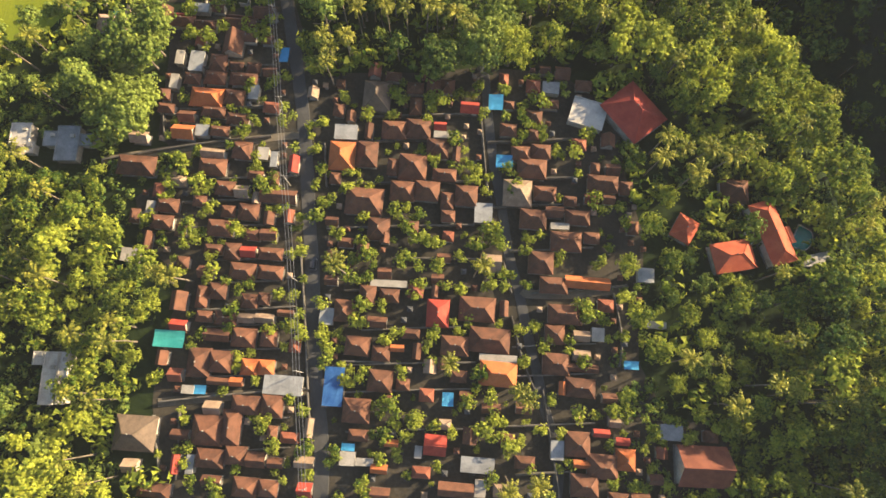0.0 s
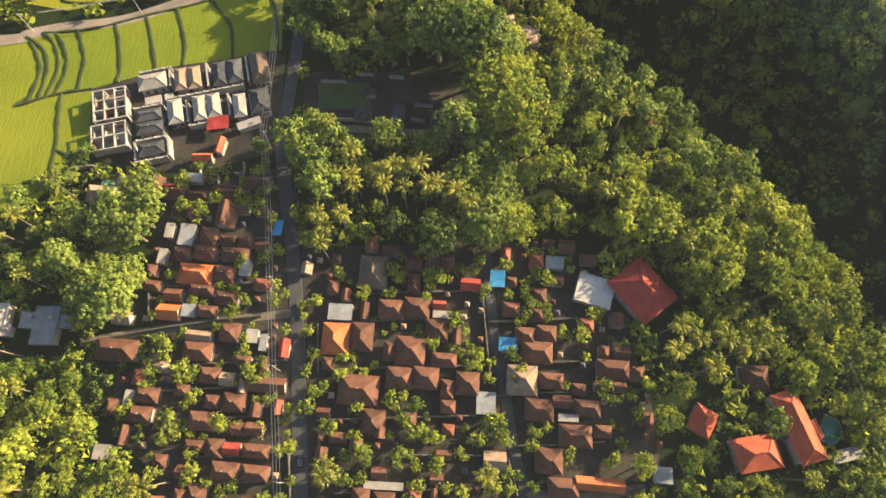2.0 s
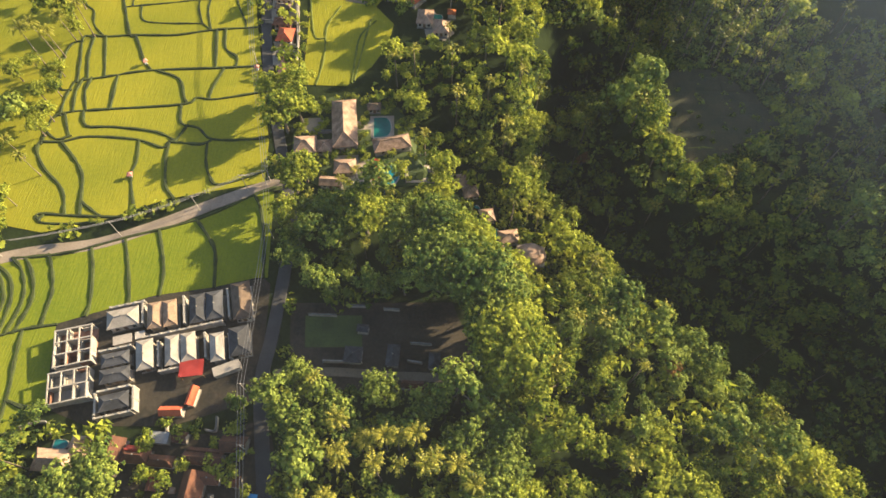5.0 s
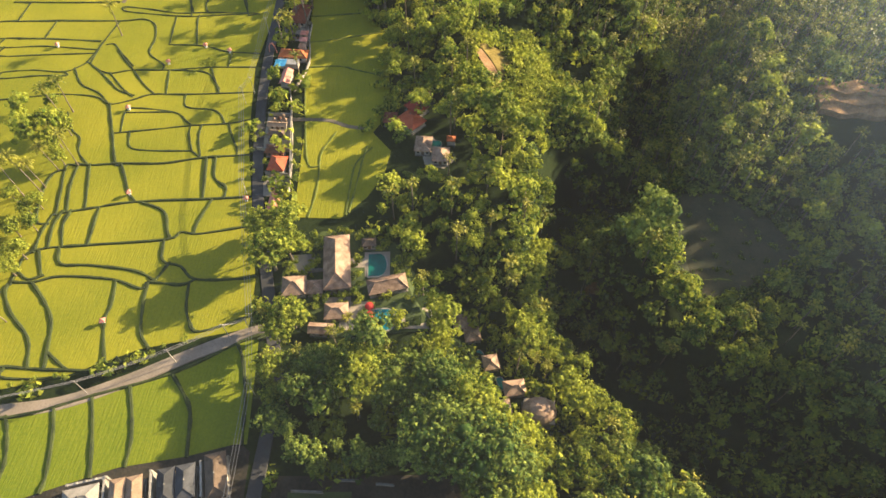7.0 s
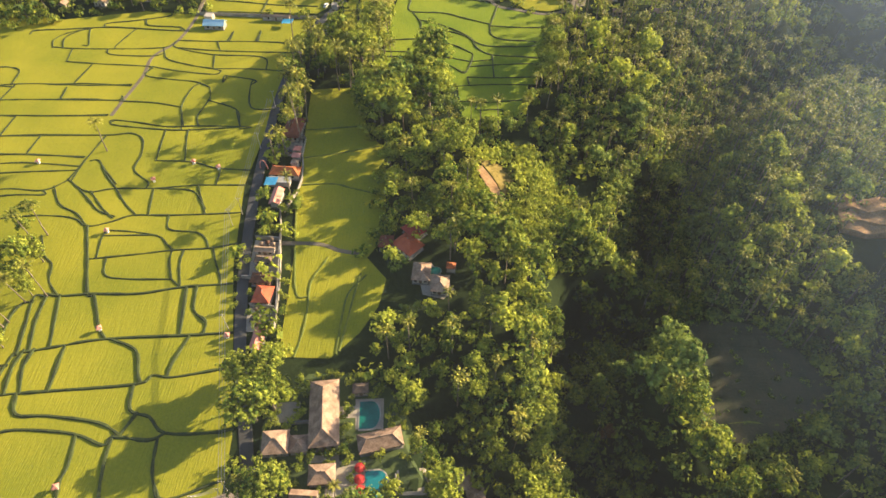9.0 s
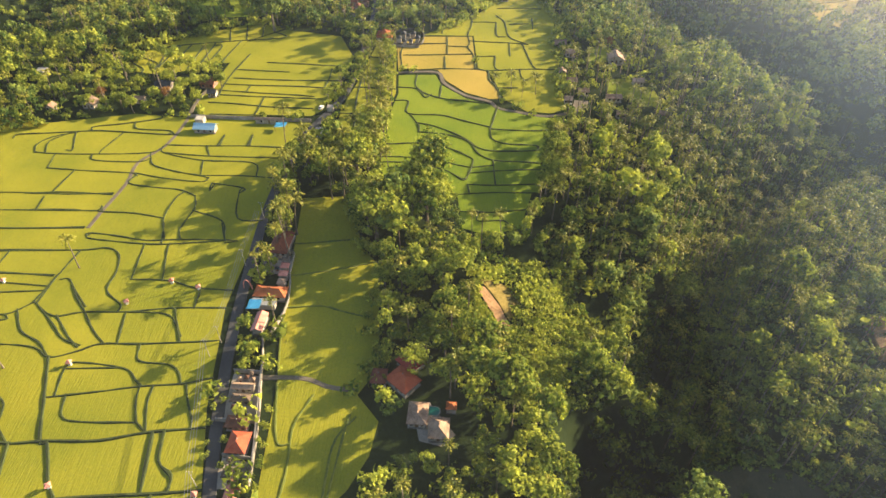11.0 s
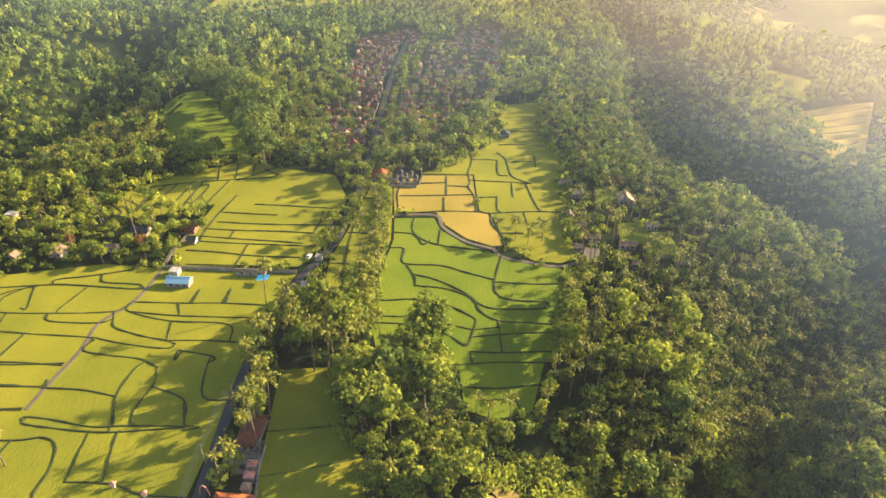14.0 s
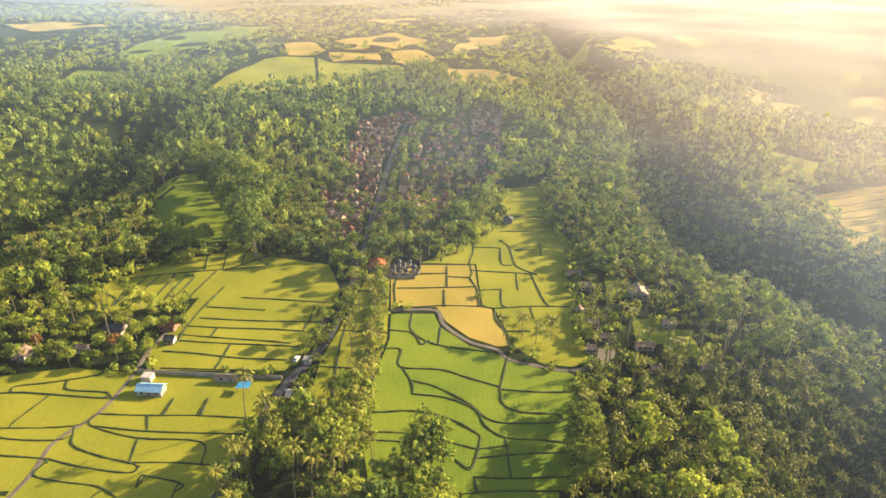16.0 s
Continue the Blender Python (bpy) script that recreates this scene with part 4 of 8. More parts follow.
house(-92.8, 112.7, 7.6, 4.4, 'hip', 'slate', eave=3.6, rot=17, pitch=0.5)
house(-75.6, 123.1, 6.5, 4.5, 'tarp', 'red_sheet', rot=10, eave=3.2)
house(-66.6, 124.1, 7.2, 2.6, 'flat', 'white', rot=26)
house(-77.8, 111.5, 5.8, 2.6, 'gable', 'vermilion', rot=4)
house(-73.6, 115.9, 2.4, 5.2, 'gable', 'vermilion', rot=-6)
house(-97.0, 130.1, 5.0, 2.6, 'flat', 'white', rot=17)
house(-92.6, 131.7, 2.6, 2.2, 'flat', 'pale', rot=17)
house(-103.0, 97.4, 9.8, 5.5, 'hip', 'thatch')
house(-97.9, 101.0, 5.0, 5.5, 'hip', 'thatch')
house(-89.1, 101.0, 5.1, 5.9, 'gable', 'brown')
house(-84.1, 101.0, 3.8, 2.7, 'gable', 'red')
house(-76.6, 99.1, 6.8, 2.9, 'gable', 'brown')
house(-66.6, 102.1, 8.3, 1.6, 'gable', 'brown')
house(-58.8, 105.1, 3.8, 1.6, 'gable', 'brown')
house(-63.7, 95.9, 5.3, 3.1, 'gable', 'brown')
house(-16.6, 123.0, 5.9, 2.1, 'gable', 'brown')
house(-12.1, 121.9, 6.0, 2.7, 'gable', 'brown')
house(-22.6, 130.9, 3.6, 6.1, 'hip', 'slate')
house(-11.3, 130.1, 3.2, 4.6, 'hip', 'slate')
house(-33.4, 130.3, 4.9, 4.6, 'hip', 'slate')
house(-31.9, 138.2, 3.3, 2.3, 'hip', 'slate')
house(-47.8, 211.0, 8.4, 20.4, 'hip', 'thatch', eave=3.4, rot=10, pitch=0.75)
house(-59.7, 201.9, 7.4, 7.0, 'hip', 'thatch', rot=8)
house(-31.2, 204.4, 12.4, 5.8, 'hip', 'thatch', rot=16, pitch=0.75)
house(-53.3, 202.0, 5.0, 5.2, 'hip', 'thatch', eave=2.2, rot=8)
house(-45.3, 194.0, 7.2, 5.6, 'hip', 'thatch', rot=8)
house(-38.9, 219.6, 4.7, 3.4, 'hip', 'umber', rot=8)
house(-48.8, 187.8, 7.4, 3.7, 'gable', 'thatch')
house(-7.8, 199.2, 5.4, 5.2, 'hip', 'thatch', rot=14)
house(-4.2, 195.0, 5.2, 4.8, 'hip', 'thatch', rot=14)
house(1.8, 185.9, 4.8, 5.0, 'hip', 'thatch', rot=14)
house(9.0, 178.1, 6.6, 5.0, 'hip', 'thatch', rot=10)
house(5.6, 170.9, 5.3, 6.4, 'hip', 'thatch', rot=12)
house(16.0, 171.0, 10.0, 8.3, 'dome', 'thatch', eave=3.4)
house(14.0, 165.8, 2.6, 3.0, 'hip', 'thatch')
house(-83.5, 333.4, 7.4, 13.4, 'hip', 'rust')
house(-79.2, 320.9, 3.2, 2.8, 'hip', 'pink')
house(-78.8, 316.9, 3.4, 2.8, 'hip', 'pink')
house(-78.5, 312.9, 3.0, 2.8, 'hip', 'tan')
house(-82.4, 303.2, 8.6, 3.4, 'flat', 'grey', eave=2.2)
house(-79.4, 269.3, 7.0, 2.6, 'gable', 'tan', eave=2.2)
house(-79.0, 265.2, 6.2, 3.0, 'gable', 'umber', eave=2.2)
house(-77.6, 257.0, 7.0, 4.2, 'gable', 'brown')
house(-75.9, 241.4, 3.0, 2.6, 'hip', 'umber', eave=2.0)
house(-81.0, 307.8, 11.5, 5.4, 'gable', 'orange')
house(-85.0, 301.4, 4.6, 4.4, 'tarp', 'blue', eave=2.8)
house(-81.2, 294.2, 4.0, 8.4, 'gable', 'pink')
house(-72.9, 234.2, 3.8, 8.4, 'gable', 'pink')
house(-75.4, 250.6, 6.0, 7.0, 'hip', 'vermilion')
house(-30.6, 274.6, 9.2, 7.4, 'hip', 'vermilion', rot=-40, pitch=0.7)
house(-29.0, 281.6, 7.6, 6.4, 'hip', 'red', rot=-40, pitch=0.7)
house(-38.3, 275.3, 5.1, 5.7, 'gable', 'rust')
house(-25.0, 263.1, 6.1, 7.9, 'hip', 'thatch')
house(-18.4, 258.6, 6.1, 7.2, 'hip', 'thatch')
house(-15.2, 266.2, 3.3, 3.0, 'gable', 'orange')
house(-140.9, 412.7, 13.4, 9.3, 'gable', 'pale_blue')
house(-146.3, 420.4, 5.3, 6.3, 'flat', 'pale')
house(-105.4, 416.6, 6.8, 7.1, 'tarp', 'blue')
house(-83.6, 412.5, 9.0, 9.2, 'gable', 'pale')
house(-112.3, 421.6, 17.7, 3.4, 'gable', 'tan')
house(-225.4, 427.5, 5.5, 8.2, 'gable', 'tan')
house(-207.5, 432.5, 8.2, 11.6, 'gable', 'tan')
house(-183.8, 437.8, 6.9, 6.5, 'gable', 'tan')
house(-177.5, 453.3, 10.7, 11.7, 'gable', 'slate')
house(-149.3, 447.1, 6.2, 7.4, 'gable', 'slate')
house(-155.3, 458.4, 9.9, 12.0, 'gable', 'brown')
house(-251.9, 465.8, 6.6, 9.4, 'flat', 'pale')
house(-69.3, 526.0, 12.4, 22.8, 'hip', 'orange')
house(-59.9, 520.6, 3.0, 3.0, 'hip', 'slate', eave=3.0, pitch=1.1)
house(-58.0, 526.8, 3.4, 3.4, 'hip', 'slate', eave=3.0, pitch=1.1)
house(-54.7, 523.9, 2.8, 2.8, 'hip', 'slate', eave=3.0, pitch=1.1)
house(-52.1, 527.2, 3.0, 3.0, 'hip', 'slate', eave=3.0, pitch=1.1)
house(-48.9, 521.3, 3.2, 3.2, 'hip', 'slate', eave=3.0, pitch=1.1)
house(-52.6, 516.6, 2.6, 2.6, 'hip', 'slate', eave=3.0, pitch=1.1)
house(-56.1, 515.7, 2.6, 2.6, 'hip', 'slate', eave=3.0, pitch=1.1)
house(36.4, 520.5, 9.1, 9.8, 'gable', 'thatch')
house(41.3, 508.3, 7.3, 9.2, 'gable', 'thatch')
house(34.6, 483.3, 5.9, 9.5, 'gable', 'thatch')
house(39.0, 472.7, 7.1, 7.4, 'gable', 'thatch')
house(43.8, 461.2, 7.5, 6.9, 'gable', 'thatch')
house(58.8, 455.3, 10.3, 7.0, 'gable', 'thatch')
house(66.6, 503.3, 11.3, 19.0, 'gable', 'thatch')
house(74.6, 475.0, 7.9, 7.5, 'gable', 'thatch')
house(-69.2, 523.4, 9.5, 9.5, 'hip', 'orange', pitch=0.8)
house(60.0, 439.1, 5.9, 5.9, 'gable', 'thatch')
house(81.0, 440.5, 5.8, 6.0, 'gable', 'thatch')
house(35.2, 451.8, 5.6, 6.5, 'gable', 'thatch')
house(3.8, 593.8, 8.7, 18.9, 'hip', 'slate')
# stands for a truck on the road, drawn as a flat-roofed white box
house(-85.0, 435.8, 4.0, 6.0, 'flat', 'white')

# garden walls
wall((-40.2, 34.5), (-36.7, 16.6), (-33.6, -1.7))
wall((-97.6, 55.3), (-75.6, 61.2), (-52.6, 65.9))
wall((-70.2, -7.4), (-54, -4.5), (-34.4, -1.5))
wall((5.1, 77.6), (8.2, 55.7), (9.6, 52.2))
wall((13.6, 35.1), (16.2, 26.5))
wall((16.5, 20.6), (19.9, 9.3), (23.1, 2.5))
wall((25.2, 2.6), (27.8, -10.8), (30.2, -22.4))
wall((-11.8, 33.8), (7.6, 35.1))
wall((-33.6, -2.4), (-31, -15.2))
wall((-65, -8.9), (-63.5, -17.6), (-62.9, -25.4))
wall((-71.2, -10.7), (-67.1, -24.4))
wall((-84.3, 73.4), (-82, 63.1))
wall((-33.4, 38.1), (-30.5, 26))
wall((-37.4, 64.8), (-35.4, 52.4))
wall((-25.9, 5.9), (-13.7, 6.5))
wall((-25.4, 3.8), (-23.6, -8.5))
wall((17.9, 56.4), (16.2, 61.3))
wall((21.4, 26.9), (46.4, 30.6))
wall((42.7, 28.5), (45, 16.9), (44.3, 9.7))
wall((-114.3, 100.9), (-115.5, 105), (-109.3, 106.8), (-107.8, 103.9), pale=True)
wall((-48, 141.9), (-40, 142.1), pale=True)
wall((-36.5, 145.4), (-31.4, 145.6), pale=True)
wall((-27, 145.1), (-22.4, 145.1), pale=True)
wall((-18.4, 135.2), (-12.5, 135.2), pale=True)
wall((-18.7, 130), (-14.6, 129.6), pale=True)
wall((-41.6, 128.3), (-30.9, 128.7), pale=True)
wall((-81.8, 105.3), (-77.9, 105.3), (-78.5, 108.6), pale=True)
wall((-68.2, 107.7), (-65.6, 107.7), (-66.1, 111.3), pale=True)
wall((-69.6, 100.1), (-61.4, 100.4), pale=True)
wall((-61.2, 104.3), (-57.7, 104.6), pale=True)
wall((-76.1, 276.6), (-69.5, 241.9), pale=True)
wall((-79.6, 329.7), (-74.3, 305), (-77.4, 288.6), pale=True)
wall((-26, 195.8), (-25.1, 190.5), pale=True)
wall((-17.3, 197.8), (-15.8, 191.1), pale=True)
wall((-57.7, 208.3), (-52.1, 209.1), pale=True)
wall((-155.4, 424.8), (-130.5, 424.3), (-92.5, 424.2), pale=True)
wall((-63.9, 513.7), (-47.3, 513.2), pale=True)
wall((-80.7, 84.9), (-67.7, 86.5), (-54.6, 88))
wall((-79.2, 72), (-66.1, 73.6), (-53.1, 75.1))
wall((-67.7, 51.9), (-55.8, 53.2), (-43.8, 54.7))
wall((-73.5, 44.8), (-59.3, 46.5), (-45.1, 47.9))
wall((-72.7, 37.5), (-60.2, 39.1), (-47.7, 40.4))
wall((-63.8, 29.5), (-52.2, 30.6), (-40.6, 32.1))
wall((-64, 23.1), (-54.5, 24.3), (-44.9, 25.4))
wall((-64.5, 16.2), (-52, 17.3), (-39.6, 18.9))
wall((-61.4, 12), (-52.8, 13), (-44.2, 14.2))
wall((-62.3, 5.6), (-51.2, 7), (-40, 8.1))
wall((-63.1, -0.7), (-52.7, 0.2), (-42.4, 1.7))
wall((-57.7, -11.1), (-47.6, -9.8), (-37.4, -8.8))
wall((-56.2, -18.1), (-46.2, -17.2), (-36.3, -15.8))
wall((-29.7, 73.4), (-13.6, 75.2), (2.6, 76.9))
wall((-31.4, 65.6), (-14.5, 67.6), (2.4, 69.2))
wall((-32.9, 52.9), (-13.3, 55.2), (6.4, 56.9))
wall((-34, 40.4), (-14.2, 42.5), (5.6, 44.4))
wall((-27.3, 24), (-11, 25.8), (5.4, 27.4))
wall((-21.8, 14.1), (-9, 15.5), (3.8, 16.9))
wall((-28.2, 4.6), (-10.2, 6.5), (7.9, 8.1))
wall((-26, -1.9), (-8.5, -0), (9.2, 1.6))
wall((-23.1, -11.2), (-6.1, -9.3), (11, -7.9))
wall((7.7, 68.6), (19.4, 69.8), (31.1, 71.4))
wall((13.8, 57.6), (22.6, 58.9), (31.4, 59.9))
wall((-62.2, 515.3), (-46.2, 517.1), (-48.7, 536.8), (-63.6, 534.2), (-62.2, 515.3))
wall((9.9, 49.5), (21.6, 51.2), (33.5, 52.2))
wall((15.6, 37.9), (26.4, 38.9), (37.3, 40.5))
wall((17.1, 12.6), (27.6, 14.1), (38.2, 15.1))
wall((13.4, 5), (25.9, 6.2), (38.4, 7.7))
wall((15.1, -7), (26.7, -5.8), (38.4, -4.5))
wall((19.4, -18.2), (26.5, -17.1), (33.7, -16.3))

def concrete_block(name, label, category, x, y, rot, wings, mat, tall=3.6, tank=None):
    """Flat-roofed concrete building of several wings, each with a slab, a low parapet and a stair hood or tank."""
    base = new(name)
    base.matrix_basis = Matrix.Translation((x, y, ground_at(x, y))) @ pose(0, 0, 0, 0, 0, rot)
    tagged(base, label, category)
    c, s = math.cos(radians(rot)), math.sin(radians(rot))
    for k, (u, v, w, d) in enumerate(wings):
        PADS.append((x + u * c - v * s, y + u * s + v * c, w / 2 + 0.6, d / 2 + 0.6))
        top = tall - 0.16 * k
        bm = bmesh.new()
        box(bm, u, v, -0.8, w - 0.5, d - 0.5, top + 0.8)
        part("wall", bm, "plaster", base)
        bm = bmesh.new()
        box(bm, u, v, top, w, d, 0.24)
        slab = part("roof_slab", bm, mat, base)
        for du, dv, lw, ld in ((0, d / 2 - 0.12, w, 0.2), (0, 0.12 - d / 2, w, 0.2), (w / 2 - 0.12, 0, 0.2, d - 0.5), (0.12 - w / 2, 0, 0.2, d - 0.5)):
            bm = bmesh.new()
            box(bm, u + du, v + dv, top + 0.244, lw, ld, 0.28)
            part("parapet", bm, mat, slab)
        bm = bmesh.new()
        box(bm, u + w * 0.22, v + d * 0.2, top + 0.244, 1.1, 0.9, 0.7)
        part("roof_hatch", bm, "concrete", slab)
    if tank:
        u, v, outer, inner = tank
        bm = bmesh.new()
        rings = [[bm.verts.new((u + math.cos(q * math.tau / 20) * rad, v + math.sin(q * math.tau / 20) * rad, z)) for q in range(20)] for rad, z in ((outer, tall - 0.2), (outer, tall + 1.0), (inner, tall + 1.0), (inner, tall + 0.3))]
        for a, b in zip(rings, rings[1:]):
            for q in range(20):
                bm.faces.new((a[q], a[(q + 1) % 20], b[(q + 1) % 20], b[q]))
        bm.faces.new(rings[3])
        part("water_tank", bm, "plaster", base, "round open concrete tank")
    return base


concrete_block("flat_roofed_building", "cross-shaped low building with a stained grey concrete roof", "building", -107.6, 58.6, 3.5, ((0.3, 0.2, 6.2, 10.2), (-4.7, 1.6, 3.6, 4.4), (5.2, 1.4, 3.6, 3.4), (7.9, 1.9, 1.8, 1.5)), "roof_grey", 2.7)
concrete_block("flat_roofed_building", "pale weathered concrete building with a round open tank", "building", -120.6, 60.2, 4, ((0, 0.4, 5.6, 6.4), (2.6, -3.6, 2.8, 3.2)), "roof_pale", 2.8, (0.2, -4.6, 1.9, 1.2))
concrete_block("flat_roofed_building", "L-shaped weathered pale concrete building in the grove", "building", -96.4, -3.6, 4, ((-1.2, 0, 3.6, 13.0), (2.0, 3.3, 2.4, 6.4), (-4.6, 4.9, 2.8, 3.4), (2.0, -4.6, 2.2, 3.6)), "roof_pale", 3.4)

# plan of poles, huts and plants
PALMS, GARDEN, BIG_TREES, GLADES = [], [], [], []
POLE_LINE = [(-30.6, -24.5), (-35.5, 2.4), (-39.8, 25.5), (-45.4, 52), (-50.1, 74.7), (-56.1, 103.1), (-59.8, 118.3), (-63.7, 167), (-68.9, 188.1), (-83.7, 238.1), (-94.4, 280.9), (-92.4, 286.7), (-94.6, 322), (-95.2, 349.2)]
BRANCH_POLES = [(-69.6, 186.3), (-75.4, 184), (-88.6, 175.1), (-110.2, 164.3), (-143.1, 154.4)]
HUTS = [(-114.3, 186.5), (-123.9, 235.4), (-138, 275.1), (-83.2, 235.4), (-118.6, 312), (-107.9, 309.5), (-130.6, 301.2), (-179.3, 308.3)]
# palms
PALMS += [(-36.8, 89.2), (-32.5, 92.2), (-22, 98.5), (-27.5, 105.5), (-13.9, 106.6), (-30.5, 103.4), (-36.9, 83), (-8.7, 101.4), (-1.2, 96.5), (-118.4, 85.6), (-111.3, 50.6), (-122.2, 81.7)]
PALMS += [(-67.5, 23.5), (-71.6, 22.4), (-79.2, 7), (20.1, 0.9), (18.7, 2.1), (-26.6, 28), (-29.6, 29.2), (2, 6.3), (6, 30.4), (68.8, 2.5), (90.7, 7.5), (93.2, 5)]
PALMS += [(97.6, 9.3), (56.8, 11.7), (90.6, -14.4), (82.5, 5.5), (23.6, -19.4), (17, -18.6), (-88.5, 7.7), (-98.2, 19.7), (-109.5, 18.9), (-59, 175.1), (-65, 188.3), (-38.3, 92.2)]
PALMS += [(-33.1, 91.1), (-21.2, 105.8), (-12, 101.7), (-25.5, 104.6), (-18.2, 106), (-30.4, 108.3), (-4.7, 101.5), (-30.7, 99.6), (-27.5, 179.7), (-43.7, 167.4), (-34.2, 161.7), (-53.7, 164.5)]
PALMS += [(-151.5, 191.4), (-143.6, 184.8), (-146.7, 173), (-60.6, 174.9), (-57.9, 166.8), (-51.7, 177.3), (-41, 188.7), (-43.3, 183.1), (-35.4, 183.7), (-46.8, 175.9), (-34.2, 175.1), (5.5, 207.3)]
PALMS += [(15.1, 185.4), (18.1, 182.1), (-154.6, 234.3), (-155.7, 317.1), (-90.9, 358.5), (-83.2, 346.2), (-79.5, 340.4), (-82, 334.6), (-78.8, 326.6), (-85.3, 388.6), (-79, 377.1), (-70.2, 363.2)]
PALMS += [(-65.8, 374.2), (-69.5, 459.8), (-65.3, 442.5), (-65.4, 426.5), (-58.7, 417), (-71.1, 479), (-2.2, 461.1), (6.3, 461.7), (11.7, 456.1), (18.9, 459.5), (-36.3, 547.8), (-80.2, 515.1)]
PALMS += [(-76.4, 492.6), (-227.5, 416.1), (-229.7, 437.6), (-214.1, 456.7), (-235.8, 468.3), (-97.6, 396.3), (-85.8, 385.4), (-85.5, 367.5), (-87.5, 362.7), (36, 393.1), (39.4, 382.7), (52.9, 399.9)]
PALMS += [(59.2, 394.6), (78.9, 407.5), (33.3, 410.9), (-55.2, 411.9), (-55, 426.3), (-54.5, 438.3), (-58.2, 455.6), (-63.4, 475.1), (-67, 488.6), (-55.2, 448.9), (-56.2, 405.2), (-56.5, 395.9)]
PALMS += [(-52, 399.2), (-60.2, 510.5), (-59.3, 531.2), (-65.1, 545.9), (35.2, 466.4), (37.3, 448.4), (35.6, 487), (43.7, 432.7), (45.9, 477), (58.8, 449.8), (55.5, 467.7), (61.7, 433.8)]
PALMS += [(47.8, 531.2), (56.3, 511.8), (-67.7, 444.6), (-65.3, 401.2), (-67.7, 388.8), (-55.5, 385.7), (-64.9, 363.9), (-54.3, 364.5), (-48.2, 352.3), (-47.7, 378.8), (-11.4, 343.1), (0.1, 338.5)]
PALMS += [(12.1, 347.3), (20.8, 356.6), (26.2, 369.5), (17.5, 342.2), (40.1, 407.8), (50.5, 400.2), (56.7, 385.3), (28.1, 407.1), (23.7, 386.9), (-154.1, 236.4), (-160.1, 232.4), (-157.2, 265.3)]
PALMS += [(-158.7, 272.5), (-155.4, 254.4), (-146.7, 247.1), (-152.5, 244.1), (51.3, 62.5), (55.9, 66.1), (63.6, 66.7), (58.8, 58.2), (52.9, 69.2), (68, 63.7)]
# giants of the grove, and a northern row added to shade a field
GIANTS = [(-45.4, 171.7), (-34.9, 170.3), (-25.3, 168.6), (-12.9, 170.2), (-4.5, 162.1), (-2.2, 150.2), (-15.2, 160.3), (-204.7, 632.4), (-190.4, 616.7), (-175.9, 596.8), (-162.3, 574.8), (-149.6, 551.5), (-139.6, 532.1), (-211, 645), (-197.5, 625), (-183, 607), (-169, 586), (-156, 563), (-186, 635), (-168, 610), (-150, 585), (4, 141), (9, 128), (-12, 153)]
# broad trees that stand by themselves
BIG_TREES += [(-72.6, 220.4), (-67, 215.3), (-65.7, 222), (-67.3, 208.9), (-62.8, 212.3), (-59.2, 184), (-56.9, 188.8), (-63.5, 188.3), (-34.3, 174.3), (-11, 174.2), (-6.3, 171.2), (-2.9, 162), (-4, 153), (-24.8, 288.3)]
BIG_TREES += [(-27.2, 279.2), (-18.2, 285.7), (-45.9, 121.5), (-46.4, 111.2), (-87.4, 89.2), (-87.8, 95.2), (-96.4, 85.6), (51.2, 97.5), (56.1, 103.4), (60.2, 82.3), (74.8, 95.8), (95.2, 78.2), (78.8, 83.8), (101.6, 65.5)]
BIG_TREES += [(-88.6, 84.9), (-94.5, 89.9), (-89.1, 64.1), (-86.2, 72.8), (56.2, 37.3), (-84.8, 542.6), (-87.2, 517), (-29.7, 374.1), (-33.2, 363.3), (-26.2, 357.2), (-204, 465.8), (-177.1, 474.2), (-192.2, 487.2), (78.2, 345.5)]
BIG_TREES += [(84.6, 329.9), (40, 254.7), (-154.6, 260.8), (-151.6, 247), (-28.9, 348.1), (-61.4, 375.4), (-82.4, 378.7), (-51.2, 351.3), (-47.7, 339.5), (-44.2, 326.1), (-41.3, 314.1), (-38.4, 301), (-51.4, 342.2), (25.8, 413.8)]
BIG_TREES += [(23, 399.5), (20.3, 385.3), (19, 372.8), (24.3, 392.4), (22, 379.1), (-59, 172.6), (-56.2, 164.6), (-55.1, 157.6), (-224.2, 438.5), (-220.2, 448.7), (-206.7, 444.5), (-190.7, 431.3), (-188.7, 450.7), (-165.9, 432.9)]
BIG_TREES += [(-164.7, 447.2), (-153.3, 435.9), (-155.6, 455.4), (-183.3, 427.3), (-206.6, 428), (-175.5, 456.8), (-147.6, 455.9), (-57.5, 401.8), (-60, 391.5), (-61.7, 379.1), (-160.7, 229.2), (-153.9, 224.9), (-153.5, 215.7), (-149.1, 218.3)]
BIG_TREES += [(-147.7, 207.3), (-148.3, 200.9), (-151.2, 227.4), (-165.1, 224.1), (-160.4, 210.8), (-154.9, 249.7), (-158.4, 263.1), (45.3, 35.5), (51.2, 46.6), (55.7, 54.7), (48.1, 22.5), (52.3, 14.3), (61, 23.4), (65.1, 18)]
# added east of the temple yard to shade its bare ground
BIG_TREES += [(-5, 152), (2, 140), (3, 131)]
BIG_TREES += [(-98, 66.5), (-93.4, 70), (-88.2, 66.8), (-2.5, 108), (-12, 116), (-24, 119), (2, 98), (-34, 113), (-7, 89)]
# giants added to shade the temple yard, the road and the far field
GIANTS += [(4, 146), (7, 136), (4, 92), (8, 101), (12, 94), (8, 110)]
GIANTS += [(-222, 660), (-212, 650), (-198, 636), (-184, 622), (-168, 604), (-157, 584), (-152, 568)]
